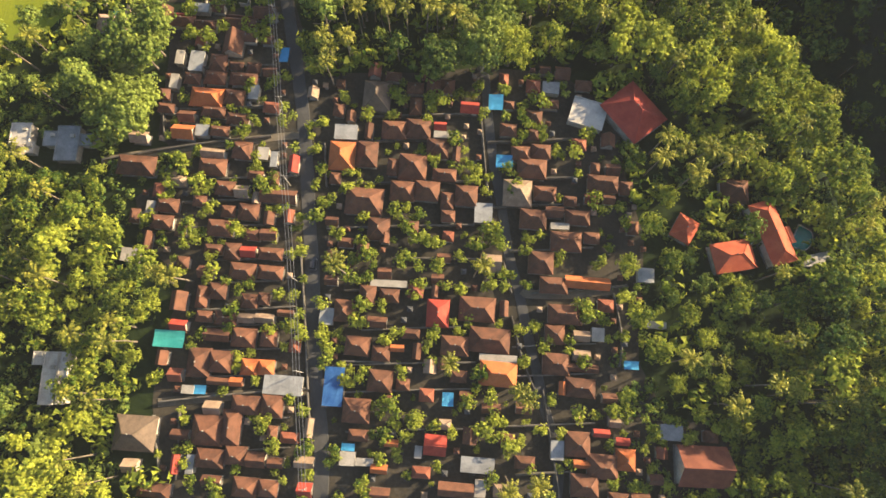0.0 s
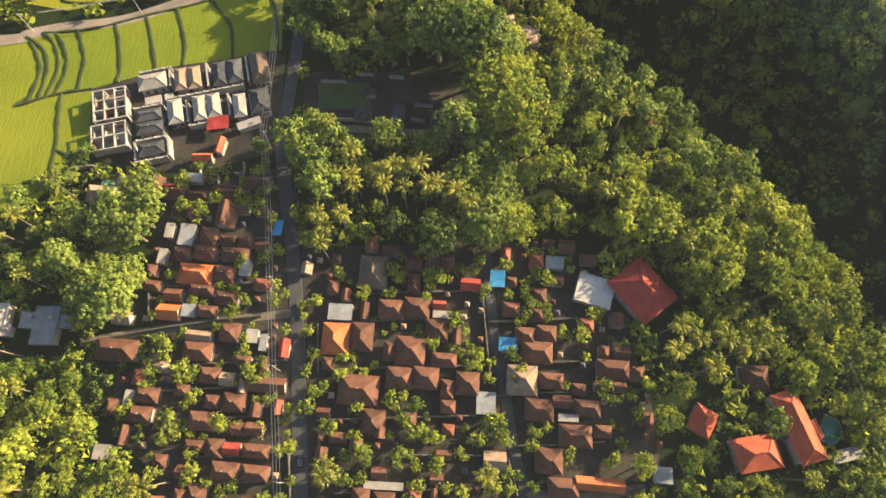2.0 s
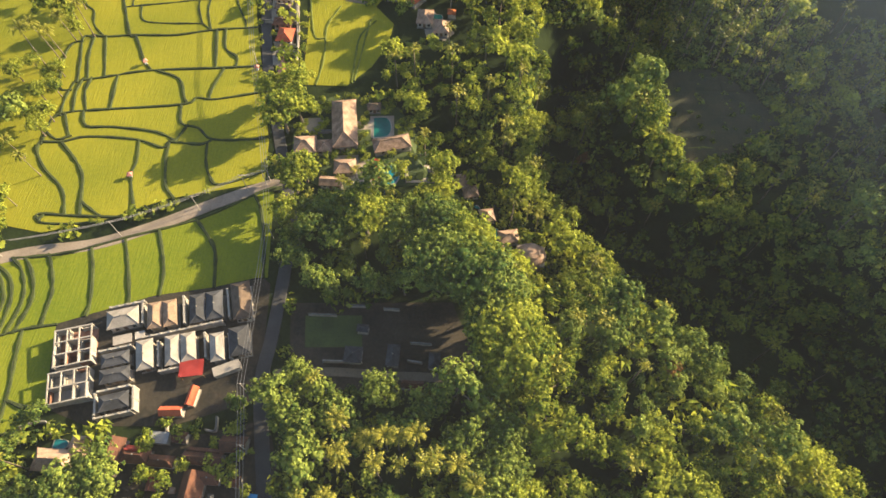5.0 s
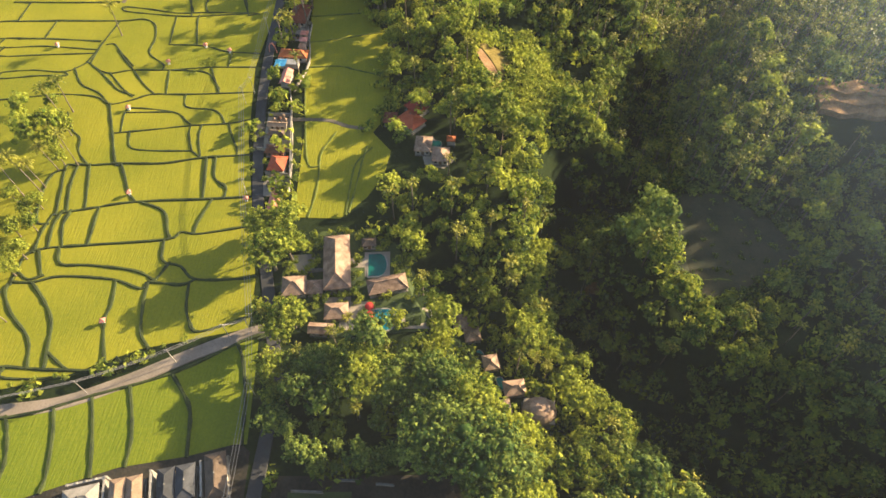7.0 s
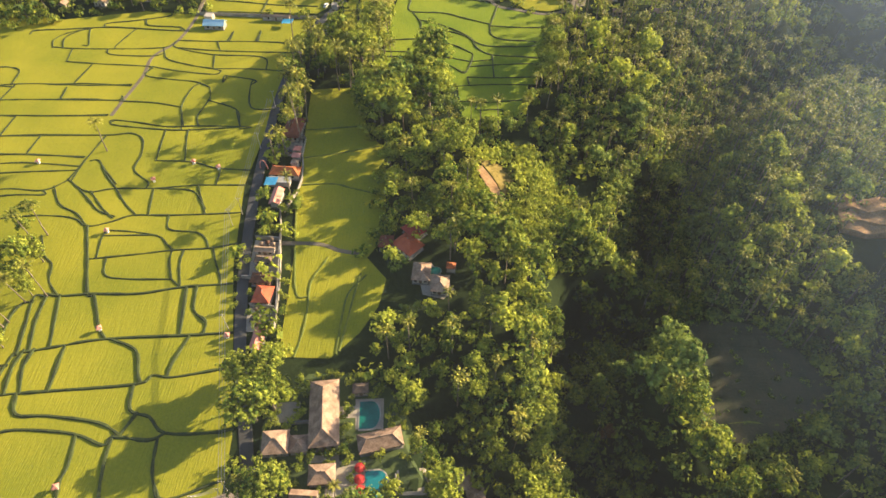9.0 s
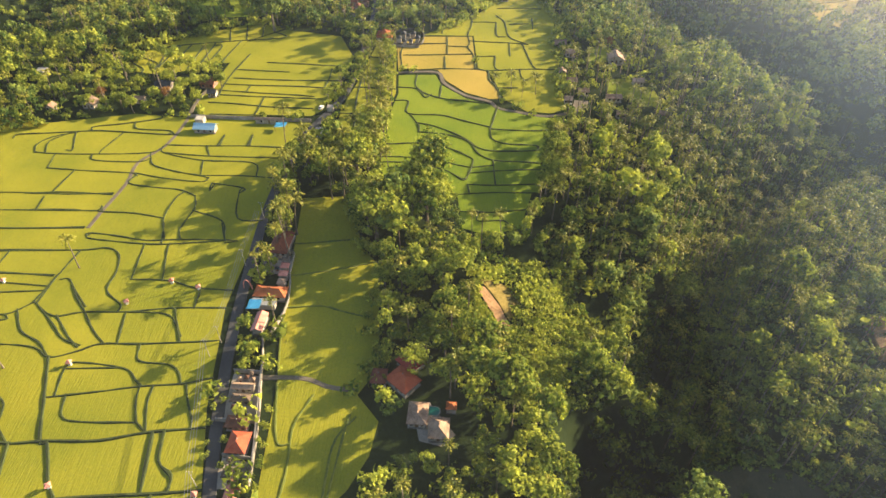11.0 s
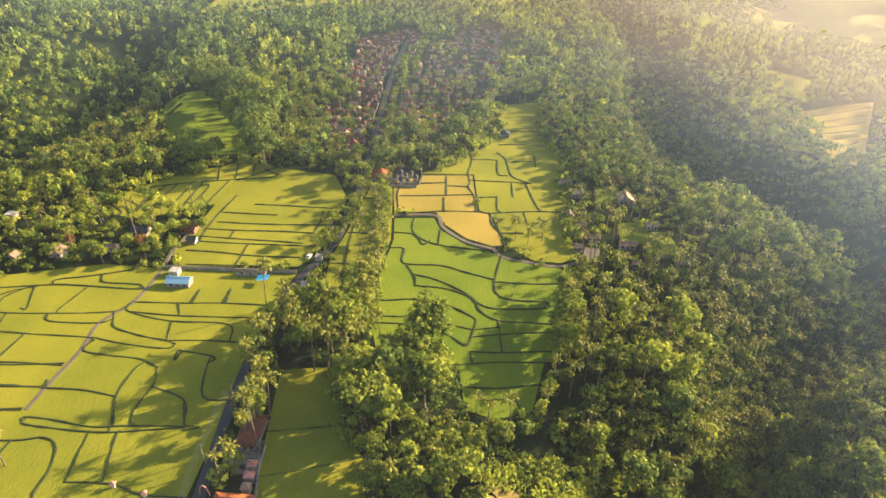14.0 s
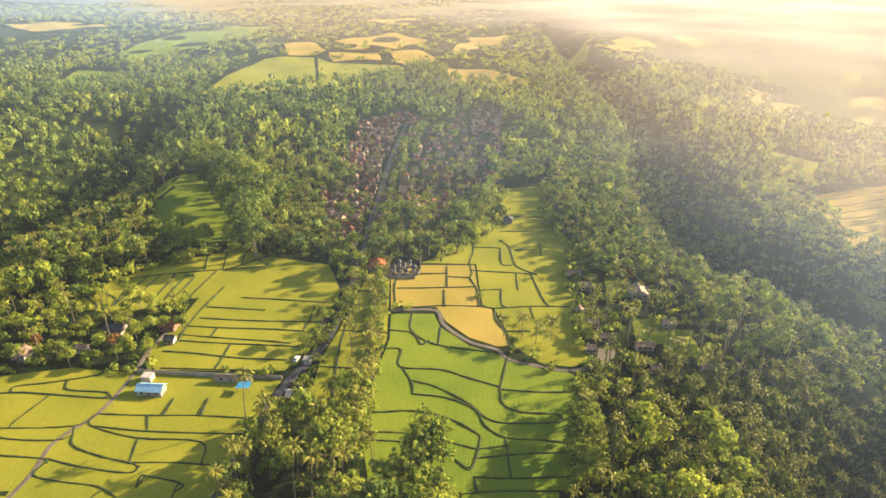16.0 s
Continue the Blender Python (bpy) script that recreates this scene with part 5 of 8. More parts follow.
BIG_TREES += [(92.8, 33.1), (85.4, 28.9), (57.8, 6.4), (68.9, 7.2), (77.8, 19)]
RUST_TREES = [(51.1, 131.6), (-201.4, 435.1), (-170.1, 438.9), (63.7, 514.3), (38.4, 225)]
# round garden trees
GARDEN += [(-46.3, 94.6), (-42.1, 69.4), (-37.2, 43.3), (-29, 56.7), (-29.2, 51.8), (-19.1, 81.3), (-17.2, 78.8), (-26.2, 73.8), (-9.4, 79.4), (-5.5, 79.7), (-1.5, 68), (9.9, 43.7), (13.1, 39.3), (5.7, 38.8)]
GARDEN += [(-15.7, 45.7), (-9, 46.2), (-12.4, 42), (-9.2, 39.2), (-13.8, 32.7), (-22, 33.6), (-25.7, 27.3), (-32.2, 20.2), (-30.2, 9.6), (-29.1, 6.9), (-31.2, 12.4), (-22, 20.3), (-22.3, 15.9), (-12.7, 13.7)]
GARDEN += [(-15.4, 12.1), (-8.1, 27.2), (-8.6, 24.2), (9.2, 5.6), (12.3, 0.3), (14, -5), (6.8, -1.5), (10, -7.9), (17, -10.1), (22.7, -16.1), (3.2, -9.1), (25.1, -6.8), (22.3, 73.2), (17.7, 71.1)]
GARDEN += [(15.5, 68.4), (22.1, 80.9), (31.7, 67.1), (36.5, 53.6), (48.6, 54.5), (45.5, 47.2), (53.1, 58.1), (58.8, 39.7), (49.8, 17), (18.4, 74.6), (19, 38.2), (16.1, 55.3), (34.1, 23.7), (35, 10.3)]
GARDEN += [(33.9, -2.8), (27.1, 15.3), (31.4, 15.6), (5.4, 20.8), (-12.6, -2.9), (-13.2, -11), (-3.7, 7.4), (-60.4, 80.8), (-59.6, 66.1), (-76.7, 57.2), (-74.8, 54.9), (-69.4, 50.4), (-56.8, 48.2), (-52.5, 50.1)]
GARDEN += [(-50, 53.5), (-70.9, 25.4), (-70.3, 38.5), (-70.8, 33), (-54.3, 22.2), (-51.6, 23.9), (-54.8, 16.4), (-62.4, 10), (-51.6, 5.2), (-51.9, 2.4), (-45.9, -9.4), (-43.1, -9.9), (-40.2, -15.6), (-60.6, -17.1)]
GARDEN += [(-53.8, -25.6), (-83.6, -12.9), (-82, 7.2), (-94.7, 6.2), (-58.3, 38.6), (-47.6, 37.1), (-32, -15), (-36.9, 11.9), (-24.6, 44.2), (-30, 39.2), (-22, 33.6), (-62.2, 26.1), (-76.9, 49.8), (-78.4, 45.7)]
GARDEN += [(-53.6, 37.4), (-78, 108.7), (-81.8, 105.1), (-74.1, 105.7), (-69.9, 107.6), (-64.6, 104.7), (-60.7, 108.3), (-65, 99.8), (-70.8, 98.6), (-61.3, 96.9), (-57.8, 101.9), (-81.1, 102.7), (-59.1, 111.8), (-58.3, 97.1)]
GARDEN += [(-74.3, 94.4), (-80.6, 95.5), (-86.5, 316.3), (-86.1, 288), (-81.6, 279.2), (-80.2, 282.9), (-83.7, 282.1), (-84.1, 264.6), (-80.1, 251.4), (-78.4, 243.8), (-70.8, 257.3), (-67.7, 244.5), (-70.2, 252.1), (-83.1, 294.6)]
GARDEN += [(-87.9, 294.2), (-67.4, 238.3), (-54.8, 211.7), (-58.5, 216.9), (-42.3, 207.2), (-37.7, 193.5), (-51.8, 195.4), (-62.2, 195.7), (-30.2, 201.9), (-21.5, 202.5), (-40.6, 201.2), (-120.6, 168.6), (-117.8, 167.9), (-109.9, 171.1)]
GARDEN += [(-86.2, 320.6), (-84, 317.4), (-87.4, 314.2), (-84.2, 324.2), (-88.6, 318), (-83.2, 288.4), (-79.6, 285.6), (-84.8, 284.6), (-82, 280.4), (-78.8, 278.6), (-69.4, 262), (-68.8, 256.4), (-68.2, 250.6), (-67.6, 246), (-67.4, 234.4), (-67.2, 229.8), (-86.6, 262), (-86, 256.6), (-85, 250.4), (-84, 246)]
GARDEN += [(-131.8, 164.9), (-93.6, 179.9), (-87.6, 181.9), (-95.9, 176.8), (-126.4, 167), (-102.4, 174.2)]

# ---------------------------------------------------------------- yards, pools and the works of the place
field("earth", *VILLAGE, name="village_ground", clear=False, label="brown earth of the village yards with shade put into its colour", category="ground", lift=0.1)
field("lawn", *VILLA_YARD, name="villa_garden", clear=False, label="garden lawn round the villa, its green darkened for shade", category="lawn", lift=0.12)
for k, corners in enumerate((((-44, 211), (-44.4, 214.6), (-38.8, 215.2), (-38.4, 211.6)), ((-38.8, 208), (-40.2, 217.2), (-32, 218), (-31, 208.6)), ((-44, 189), (-44.6, 198.4), (-34.6, 199.4), (-34, 189)), ((-25.2, 190.6), (-25.9, 197.2), (-18.2, 198.8), (-16.2, 191.2)), ((-63, 208.5), (-63.6, 214.5), (-56, 215.5), (-55, 209)), ((-50, 197.6), (-50.2, 199.6), (-42, 200.6), (-41.8, 198.6)))):
    field("paving", *corners, name="villa_terrace", clear=False, label="pale stone paving beside the villa pool", category="paving", lift=0.18)
field("earth", *TEMPLE_YARD, name="temple_yard", clear=False, label="swept earth of the temple yard with shade put into its colour", category="ground", lift=0.1)
field("lawn", *LAWN, name="lawn", clear=False, label="mown lawn in the temple yard, its green darkened for shade", category="lawn", lift=0.2)
field("earth", *CONSTRUCTION, name="building_site", clear=False, label="dark earth ground of a building site", category="ground", lift=0.1)
field("earth_path", (36.3, 443.6), (44.6, 447.5), (46.1, 454.1), (39.0, 454.7), name="yard", clear=False, label="bare brown earth yard between hamlet houses", category="yard", lift=0.15)
field("earth_path", (62.3, 496.1), (73.1, 498.0), (74.7, 513.4), (66.6, 515.0), name="yard", clear=False, label="bare brown earth yard between hamlet houses", category="yard", lift=0.15)
for x, y in [(75.1, 461.1), (58.8, 511.0), (64.6, 469.6)]:
    field("rice_green", (x - 8, y - 12), (x - 6, y + 10), (x + 7, y + 12), (x + 9, y - 9), name="lawn", clear=False, label="lighter green lawn between hamlet houses", category="lawn", lift=0.12)
field("meadow", (-15, 304), (-12, 313), (-9.4, 311), (-6.4, 306), (-3, 302), (1.4, 296), (4, 299), (12, 297), (18, 290), (24, 276), (19, 268), (10, 274), (2, 284), (-4, 292), (-11, 298), name="grass_slope", label="bright yellow-green grass and creepers on the open knoll", category="grass", clear=False, lift=0.2)
BANK = [(-8.6, 310.3), (-8.1, 314.3), (-2.5, 316.4), (3.9, 317), (6.5, 310), (4.6, 304.5), (2.9, 299.6), (1.8, 296.5), (-0.5, 297.9)]
field("dry_grass", (-8.1, 314.0), (-5.3, 315.6), (-2.5, 316.2), (1, 316), (3.9, 316.6), (5.6, 313.4), (6.3, 309.8), (5.1, 307), (4.4, 304.3), (2.9, 300.9), (1.2, 303.6), (-0.3, 306.8), (-2.8, 309.8), (-5.6, 312.2), name="grass_slope", label="dry brownish grass on the crest of the knoll", category="grass", clear=False, lift=0.2)
field("soil_cut", (-8.5, 310.2), (-7.6, 311.6), (-6.0, 311.7), (-3.2, 309.1), (-0.3, 305.9), (1.4, 302.2), (2.9, 299.8), (2.6, 297.4), (1.8, 296.5), (-0.5, 298.2), (-2.6, 302.4), (-5.8, 306.6), name="bare_slope", label="bare orange earth bank on the side of a grassy knoll", category="bank", clear=False, lift=0.24)


def pool(x, y, w, d, rot, water, round_side=True):
    base = new("swimming_pool")
    base.matrix_basis = Matrix.Translation((x, y, ground_at(x, y) + 0.2)) @ pose(0, 0, 0, 0, 0, rot)
    tagged(base, "curved turquoise swimming pool with a pale stone edge", "pool")
    outline = [(-w / 2, -d / 2), (-w / 2, d / 2)]
    for i in range(9):
        a = math.pi / 2 - math.pi * i / 8
        outline.append((w * 0.1 + math.cos(a) * w * 0.4, math.sin(a) * d / 2))
    for name, f, z0, z1, mat in (("coping", 1.12, -0.4, 0.12, "concrete"), ("water", 1.0, 0.0, 0.16, water)):
        bm = bmesh.new()
        lo, hi = [bm.verts.new((a * f, b * f, z0)) for a, b in outline], [bm.verts.new((a * f, b * f, z1)) for a, b in outline]
        bm.faces.new(hi[::-1])
        bm.faces.new(lo)
        n = len(outline)
        for i in range(n):
            bm.faces.new((lo[(i + 1) % n], lo[i], hi[i], hi[(i + 1) % n]))
        part(name, bm, mat, base)
    GLADES.append((x, y, max(w, d) * 0.7))


pool(-35.4, 212.6, 5.8, 8.4, 7, "water")
pool(-30.8, 193.2, 6.0, 7.2, 8, "pool_blue")
pool(-20.3, 265.4, 3.4, 3.0, 0, "water")
pool(93.6, 47.2, 4.6, 6.0, -25, "water")
pool(-103.9, 101.7, 3.6, 2.2, 0, "pool_blue")
pool(-1.6, 189.0, 2.4, 3.6, 20, "water")
pool(5.2, 180.2, 2.2, 4.0, 20, "water")
GLADES += [(3, 300, 8), (9, 292, 8.5), (14, 284, 7), (20, 277, 6), (-6, 306, 7), (2, 310, 8), (10, 316, 7), (15, 309, 7)]
GLADES += [(-7, 193, 3.4), (-3, 189.5, 3.2), (2.6, 181, 3.2), (9.5, 173.6, 3.0), (6.5, 165.5, 3.4), (17, 164.5, 4.2)]


def parasol(x, y):
    base = new("parasol")
    base.matrix_basis = Matrix.Translation((x, y, ground_at(x, y)))
    tagged(base, "open red parasol beside the villa pool", "parasol", group="parasols by the pool")
    bm = bmesh.new()
    tube(bm, [Vector((0, 0, 0)), Vector((0, 0, 2.5))], 0.04)
    part("pole", bm, "wood", base)
    bm = bmesh.new()
    tip, rim = bm.verts.new((0, 0, 2.75)), [bm.verts.new((math.cos(k * math.tau / 8) * 1.5, math.sin(k * math.tau / 8) * 1.5, 2.2)) for k in range(8)]
    for k in range(8):
        bm.faces.new((tip, rim[k], rim[(k + 1) % 8]))
    bmesh.ops.solidify(bm, geom=bm.faces[:], thickness=0.04)
    part("canopy", bm, "pot_red", base)


for x, y in ((-35.6, 196.5), (-35.2, 193.4), (-34.7, 190.6)):
    parasol(x, y)


def concrete_frame(x, y, w, d, rot, nx, ny):
    """An unfinished storey: slab, columns, beams and low partition walls."""
    base = new("unfinished_building")
    base.matrix_basis = Matrix.Translation((x, y, ground_at(x, y))) @ pose(0, 0, 0, 0, 0, rot)
    tagged(base, "unfinished concrete building with open rooms and no roof", "building")
    bm = bmesh.new()
    box(bm, 0, 0, -0.5, w, d, 0.8)
    part("slab", bm, "brick" if nx * ny > 6 else "concrete", base)
    for i in range(nx + 1):
        for j in range(ny + 1):
            bm = bmesh.new()
            box(bm, (i / nx - 0.5) * (w - 0.4), (j / ny - 0.5) * (d - 0.4), 0.3, 0.32, 0.32, 3.0)
            part("column", bm, "concrete", base)
    for j in range(ny + 1):
        bm = bmesh.new()
        box(bm, 0, (j / ny - 0.5) * (d - 0.4), 3.3, w, 0.34, 0.36)
        part("beam", bm, "concrete", base)
    for i in range(nx + 1):
        bm = bmesh.new()
        box(bm, (i / nx - 0.5) * (w - 0.4), 0, 3.304, 0.3, d - 0.1, 0.34)
        part("beam", bm, "concrete", base)
    for i in range(nx + 1):
        for j in range(ny):
            if rng.random() < 0.8:
                bm = bmesh.new()
                box(bm, (i / nx - 0.5) * (w - 0.4), ((j + 0.5) / ny - 0.5) * (d - 0.4), 0.3, 0.18, (d - 0.4) / ny - 0.34, rng.choice((2.0, 2.98, 2.98)))
                part("partition", bm, "brick" if rng.random() < 0.2 else "concrete", base)
    for j in range(ny + 1):
        for i in range(nx):
            if rng.random() < 0.75:
                bm = bmesh.new()
                box(bm, ((i + 0.5) / nx - 0.5) * (w - 0.4), (j / ny - 0.5) * (d - 0.4), 0.3, (w - 0.4) / nx - 0.34, 0.18, rng.choice((1.8, 2.98, 2.98)))
                part("partition", bm, "brick" if rng.random() < 0.2 else "concrete", base)
    PADS.append((x, y, w / 2, d / 2))


concrete_frame(-109.2, 127.0, 10.0, 11.0, 17, 3, 3)
concrete_frame(-106.4, 116.0, 10.2, 8.8, 17, 3, 2)


def yard_wall(x, y, length, rot, tall):
    """Raw concrete yard wall with piers and a coping."""
    base = new("yard_wall")
    base.matrix_basis = Matrix.Translation((x, y, ground_at(x, y))) @ pose(0, 0, 0, 0, 0, rot)
    tagged(base, "raw pale concrete yard wall on the building site", "wall", group="yard walls of the building site")
    bm = bmesh.new()
    box(bm, 0, 0, -0.4, length, 0.3, tall + 0.4)
    part("panel", bm, "concrete", base)
    bm = bmesh.new()
    box(bm, 0, 0, tall, length, 0.5, 0.14)
    part("coping", bm, "concrete", base)
    for k in range(int(length / 2.4) + 1):
        bm = bmesh.new()
        box(bm, -length / 2 + 0.25 + k * (length - 0.5) / int(length / 2.4), 0, -0.4, 0.5, 0.56, tall + 0.75)
        part("pier", bm, "concrete", base)


for x, y, length, rot, tall in ((-84.6, 131.2, 13, 17, 3.0), (-74.2, 134.6, 9, 17, 3.0), (-97.5, 138.6, 9.6, 17, 3.8), (-92.6, 136.6, 6.5, 107, 3.4), (-81.4, 138.4, 8.6, 107, 3.4), (-69.6, 141.4, 9, 107, 3.4),
                                (-84.8, 125.2, 7.4, 107, 2.8), (-72.9, 128.6, 7.4, 107, 2.8), (-66.2, 128.8, 7.4, 107, 2.8), (-79.0, 121.6, 9, 17, 2.6), (-93.0, 114.6, 8.4, 17, 3.4), (-91.2, 107.9, 9.4, 17, 3.0),
                                (-87.2, 112.6, 6.6, 107, 3.4), (-96.6, 110.2, 6.0, 107, 3.0), (-96.6, 125.6, 8.6, 17, 3.4)):
    yard_wall(x - 1.0, y + 1.5, length, rot, tall)




def pole(x, y, tall=8.5):
    base = new("power_pole")
    base.matrix_basis = Matrix.Translation((x, y, ground_at(x, y)))
    tagged(base, "pale concrete power pole with a crossarm", "pole", group="power poles along the roads")
    bm = bmesh.new()
    box(bm, 0, 0, -0.6, 0.18, 0.18, tall + 0.6, taper=0.6)
    part("mast", bm, "concrete", base)
    bm = bmesh.new()
    box(bm, 0, 0.16, tall - 0.7, 1.5, 0.09, 0.1)
    arm = part("crossarm", bm, "concrete", base)
    for u in (-0.8, 0.0, 0.8):
        bm = bmesh.new()
        box(bm, u, 0.16, tall - 0.55, 0.1, 0.1, 0.22)
        part("insulator", bm, "ivory", arm)


def cables(points, tall=8.5):
    base = new("power_line")
    tagged(base, "three thin grey cables hung along the power poles", "cable")
    for u in (-0.8, 0.0, 0.8):
        line = []
        for (ax, ay), (bx, by) in zip(points, points[1:]):
            za, zb = ground_at(ax, ay) + tall - 0.3, ground_at(bx, by) + tall - 0.3
            for i in range(6):
                f = i / 6
                line.append(Vector((ax + (bx - ax) * f + u, ay + (by - ay) * f, za + (zb - za) * f - 2.6 * f * (1 - f))))
        bm = bmesh.new()
        tube(bm, line, 0.06, 3)
        part("cable", bm, "cable", base)


for x, y in POLE_LINE + BRANCH_POLES:
    pole(x, y)
cables(POLE_LINE)
cables(BRANCH_POLES)


def field_hut(x, y):
    base = new("field_hut")
    base.matrix_basis = Matrix.Translation((x, y, ground_at(x, y))) @ pose(0, 0, 0, 0, 0, rng.uniform(0, 40))
    tagged(base, "little pale field shrine with a pink roof on a bund", "hut", group="huts in the rice fields")
    bm = bmesh.new()
    box(bm, 0, 0, -0.3, 0.9, 0.9, 1.9, taper=0.8)
    part("pedestal", bm, "ivory", base)
    bm, lines, rise = roof_mesh(1.7, 1.7, 1.7, "hip", 0.9)
    part("roof", bm, "roof_pink", base)


for x, y in HUTS:
    field_hut(x, y)

gate = tagged(new("arch_gate"), "slender pink arch at the roadside", "gate")
gate.matrix_basis = Matrix.Translation((-90.5, 311, ground_at(-90.5, 311)))
for u in (0,):
    bm = bmesh.new()
    tube(bm, [Vector((-1.5 * math.cos(k * 0.3142), u, 4.6 * math.sin(k * 0.3142) - 0.3)) for k in range(11)], 0.2, 6)
    part("arch", bm, "roof_pink", gate)


def car(x, y, rot, paint):
    base = new("car")
    base.matrix_basis = Matrix.Translation((x, y, ground_at(x, y) + 0.28)) @ pose(0, 0, 0, 0, 0, rot)
    tagged(base, "small white parked car" if paint == "paint_white" else "small dark car on the road", "car")
    bm = bmesh.new()
    box(bm, 0, 0, 0.25, 1.65, 3.9, 0.6, taper=0.95)
    bmesh.ops.bevel(bm, geom=bm.edges[:], offset=0.12, segments=2, affect="EDGES")
    part("body", bm, paint, base)
    bm = bmesh.new()
    box(bm, 0, -0.25, 0.84, 1.5, 2.3, 0.52, taper=0.78)
    part("window_band", bm, "glass_dark", base)
    bm = bmesh.new()
    box(bm, 0, -0.25, 1.36, 1.18, 1.8, 0.06)
    part("roof", bm, paint, base)
    for u in (-0.75, 0.75):
        for v in (-1.25, 1.25):
            bm = bmesh.new()
            bmesh.ops.create_cone(bm, cap_ends=True, segments=12, radius1=0.32, radius2=0.32, depth=0.22, matrix=Matrix.Translation((u, v, 0.32)) @ pose(0, 0, 0, 0, 90, 0))
            wheel = part("wheel", bm, "rubber", base)
            bm = bmesh.new()
            bmesh.ops.create_cone(bm, cap_ends=True, segments=10, radius1=0.18, radius2=0.16, depth=0.05, matrix=Matrix.Translation((u * 1.17, v, 0.32)) @ pose(0, 0, 0, 0, 90, 0))
            part("rim", bm, "ivory", wheel)


car(78.8, 46.2, 20, "paint_white")
car(-36.4, 30.5, 3, "paint_dark")
car(-90.2, 437.5, -12, "paint_white")


# shrines and kitchen sheds in the gaps of the compounds
def shrine(x, y):
    base = new("shrine")
    base.matrix_basis = Matrix.Translation((x, y, ground_at(x, y))) @ pose(0, 0, 0, 0, 0, rng.uniform(-4, 4))
    tagged(base, rng.choice(("small stone house shrine under a dark thatched cap", "small carved stone family shrine in a yard")), "shrine", group="family shrines in the compounds")
    h = rng.uniform(1.3, 2.2)
    bm = bmesh.new()
    box(bm, 0, 0, -0.4, 0.9, 0.9, h + 0.4, taper=0.75)
    part("pedestal", bm, rng.choice(("stone", "brick")), base)
    bm, lines, rise = roof_mesh(1.5, 1.5, h + 0.1, "hip", 1.0)
    part("roof", bm, rng.choice(("roof_slate", "roof_brown", "roof_tan")), base)


gaps = random.Random(21)
tries = 0
while tries < 1900:
    tries += 1
    x, y = gaps.uniform(-88, 72), gaps.uniform(-55, 108)
    if not bool(inside(x, y, VILLAGE)) or (x > 52 and y > -5):
        continue
    big = tries < 700
    w, d = (gaps.uniform(2.6, 5.2), gaps.uniform(2.4, 4.2)) if big else (1.6, 1.6)
    if any(abs(x - a) < b_w - 0.2 + w / 2 and abs(y - b) < b_d - 0.2 + d / 2 for a, b, b_w, b_d in PADS):
        continue
    if any(float(line_distance(x, y, line)) < half + max(w, d) / 2 + 0.5 for line, half in STRIPS):
        continue
    if big:
        house(x, y, w, d, gaps.choice(("gable", "gable", "hip")), gaps.choice(("brown", "brown", "brown", "brown", "rust", "tan", "brown")), eave=gaps.uniform(2.0, 2.5))
    elif gaps.random() < 0.6:
        shrine(x, y)
        PADS.append((x, y, 1.8, 1.8))

# temple courts along the road: shrines, low court walls and paving
COURT_SHRINES = [(-87.3, 324.5), (-85.7, 328.2), (-82.4, 326.2), (-80, 322.8), (-82.2, 320.4), (-78.4, 319.4), (-81.6, 272.4), (-79.5, 272.8), (-77.4, 272.2), (-77.9, 259.8), (-76.1, 260.4), (-76.4, 243.5), (-74.5, 239.7), (-71.6, 239.6), (-76.8, 246), (-80.4, 262.2), (-78.6, 274.6)]
for x, y in COURT_SHRINES:
    shrine(x, y)
field("paving", (-89, 321), (-88, 329.5), (-79, 329), (-77.4, 318.8), (-84, 318.5), name="court", clear=False, label="pale stone paving of a small temple court", category="paving", lift=0.16)
field("paving", (-83.6, 258.6), (-84.6, 275), (-75.6, 274.6), (-73.2, 259), name="court", clear=False, label="pale stone paving of a small temple court", category="paving", lift=0.16)
field("paving", (-79, 237.8), (-79.4, 247), (-70.6, 246), (-69.8, 238), name="court", clear=False, label="pale stone paving of a small temple court", category="paving", lift=0.16)
field("paving", (-27, 266.5), (-22, 268.5), (-13.5, 258), (-17, 254), (-24, 255.5), name="terrace", clear=False, label="pale paving round the hillside villa pool", category="paving", lift=0.16)
wall((-79.3, 290.4), (-76.9, 281.3), (-75.2, 273.2), (-72.9, 263), (-71.2, 253.4), (-70.1, 245.4), (-69.3, 238.9), pale=True)
wall((-84.6, 275.6), (-76, 275.4), pale=True)
wall((-84.8, 258.2), (-73, 258.4), pale=True)
wall((-79.4, 247.4), (-71, 246.8), pale=True)
wall((-88.6, 330.2), (-78.4, 329.8), pale=True)
wall((-77, 318), (-77.8, 329), pale=True)

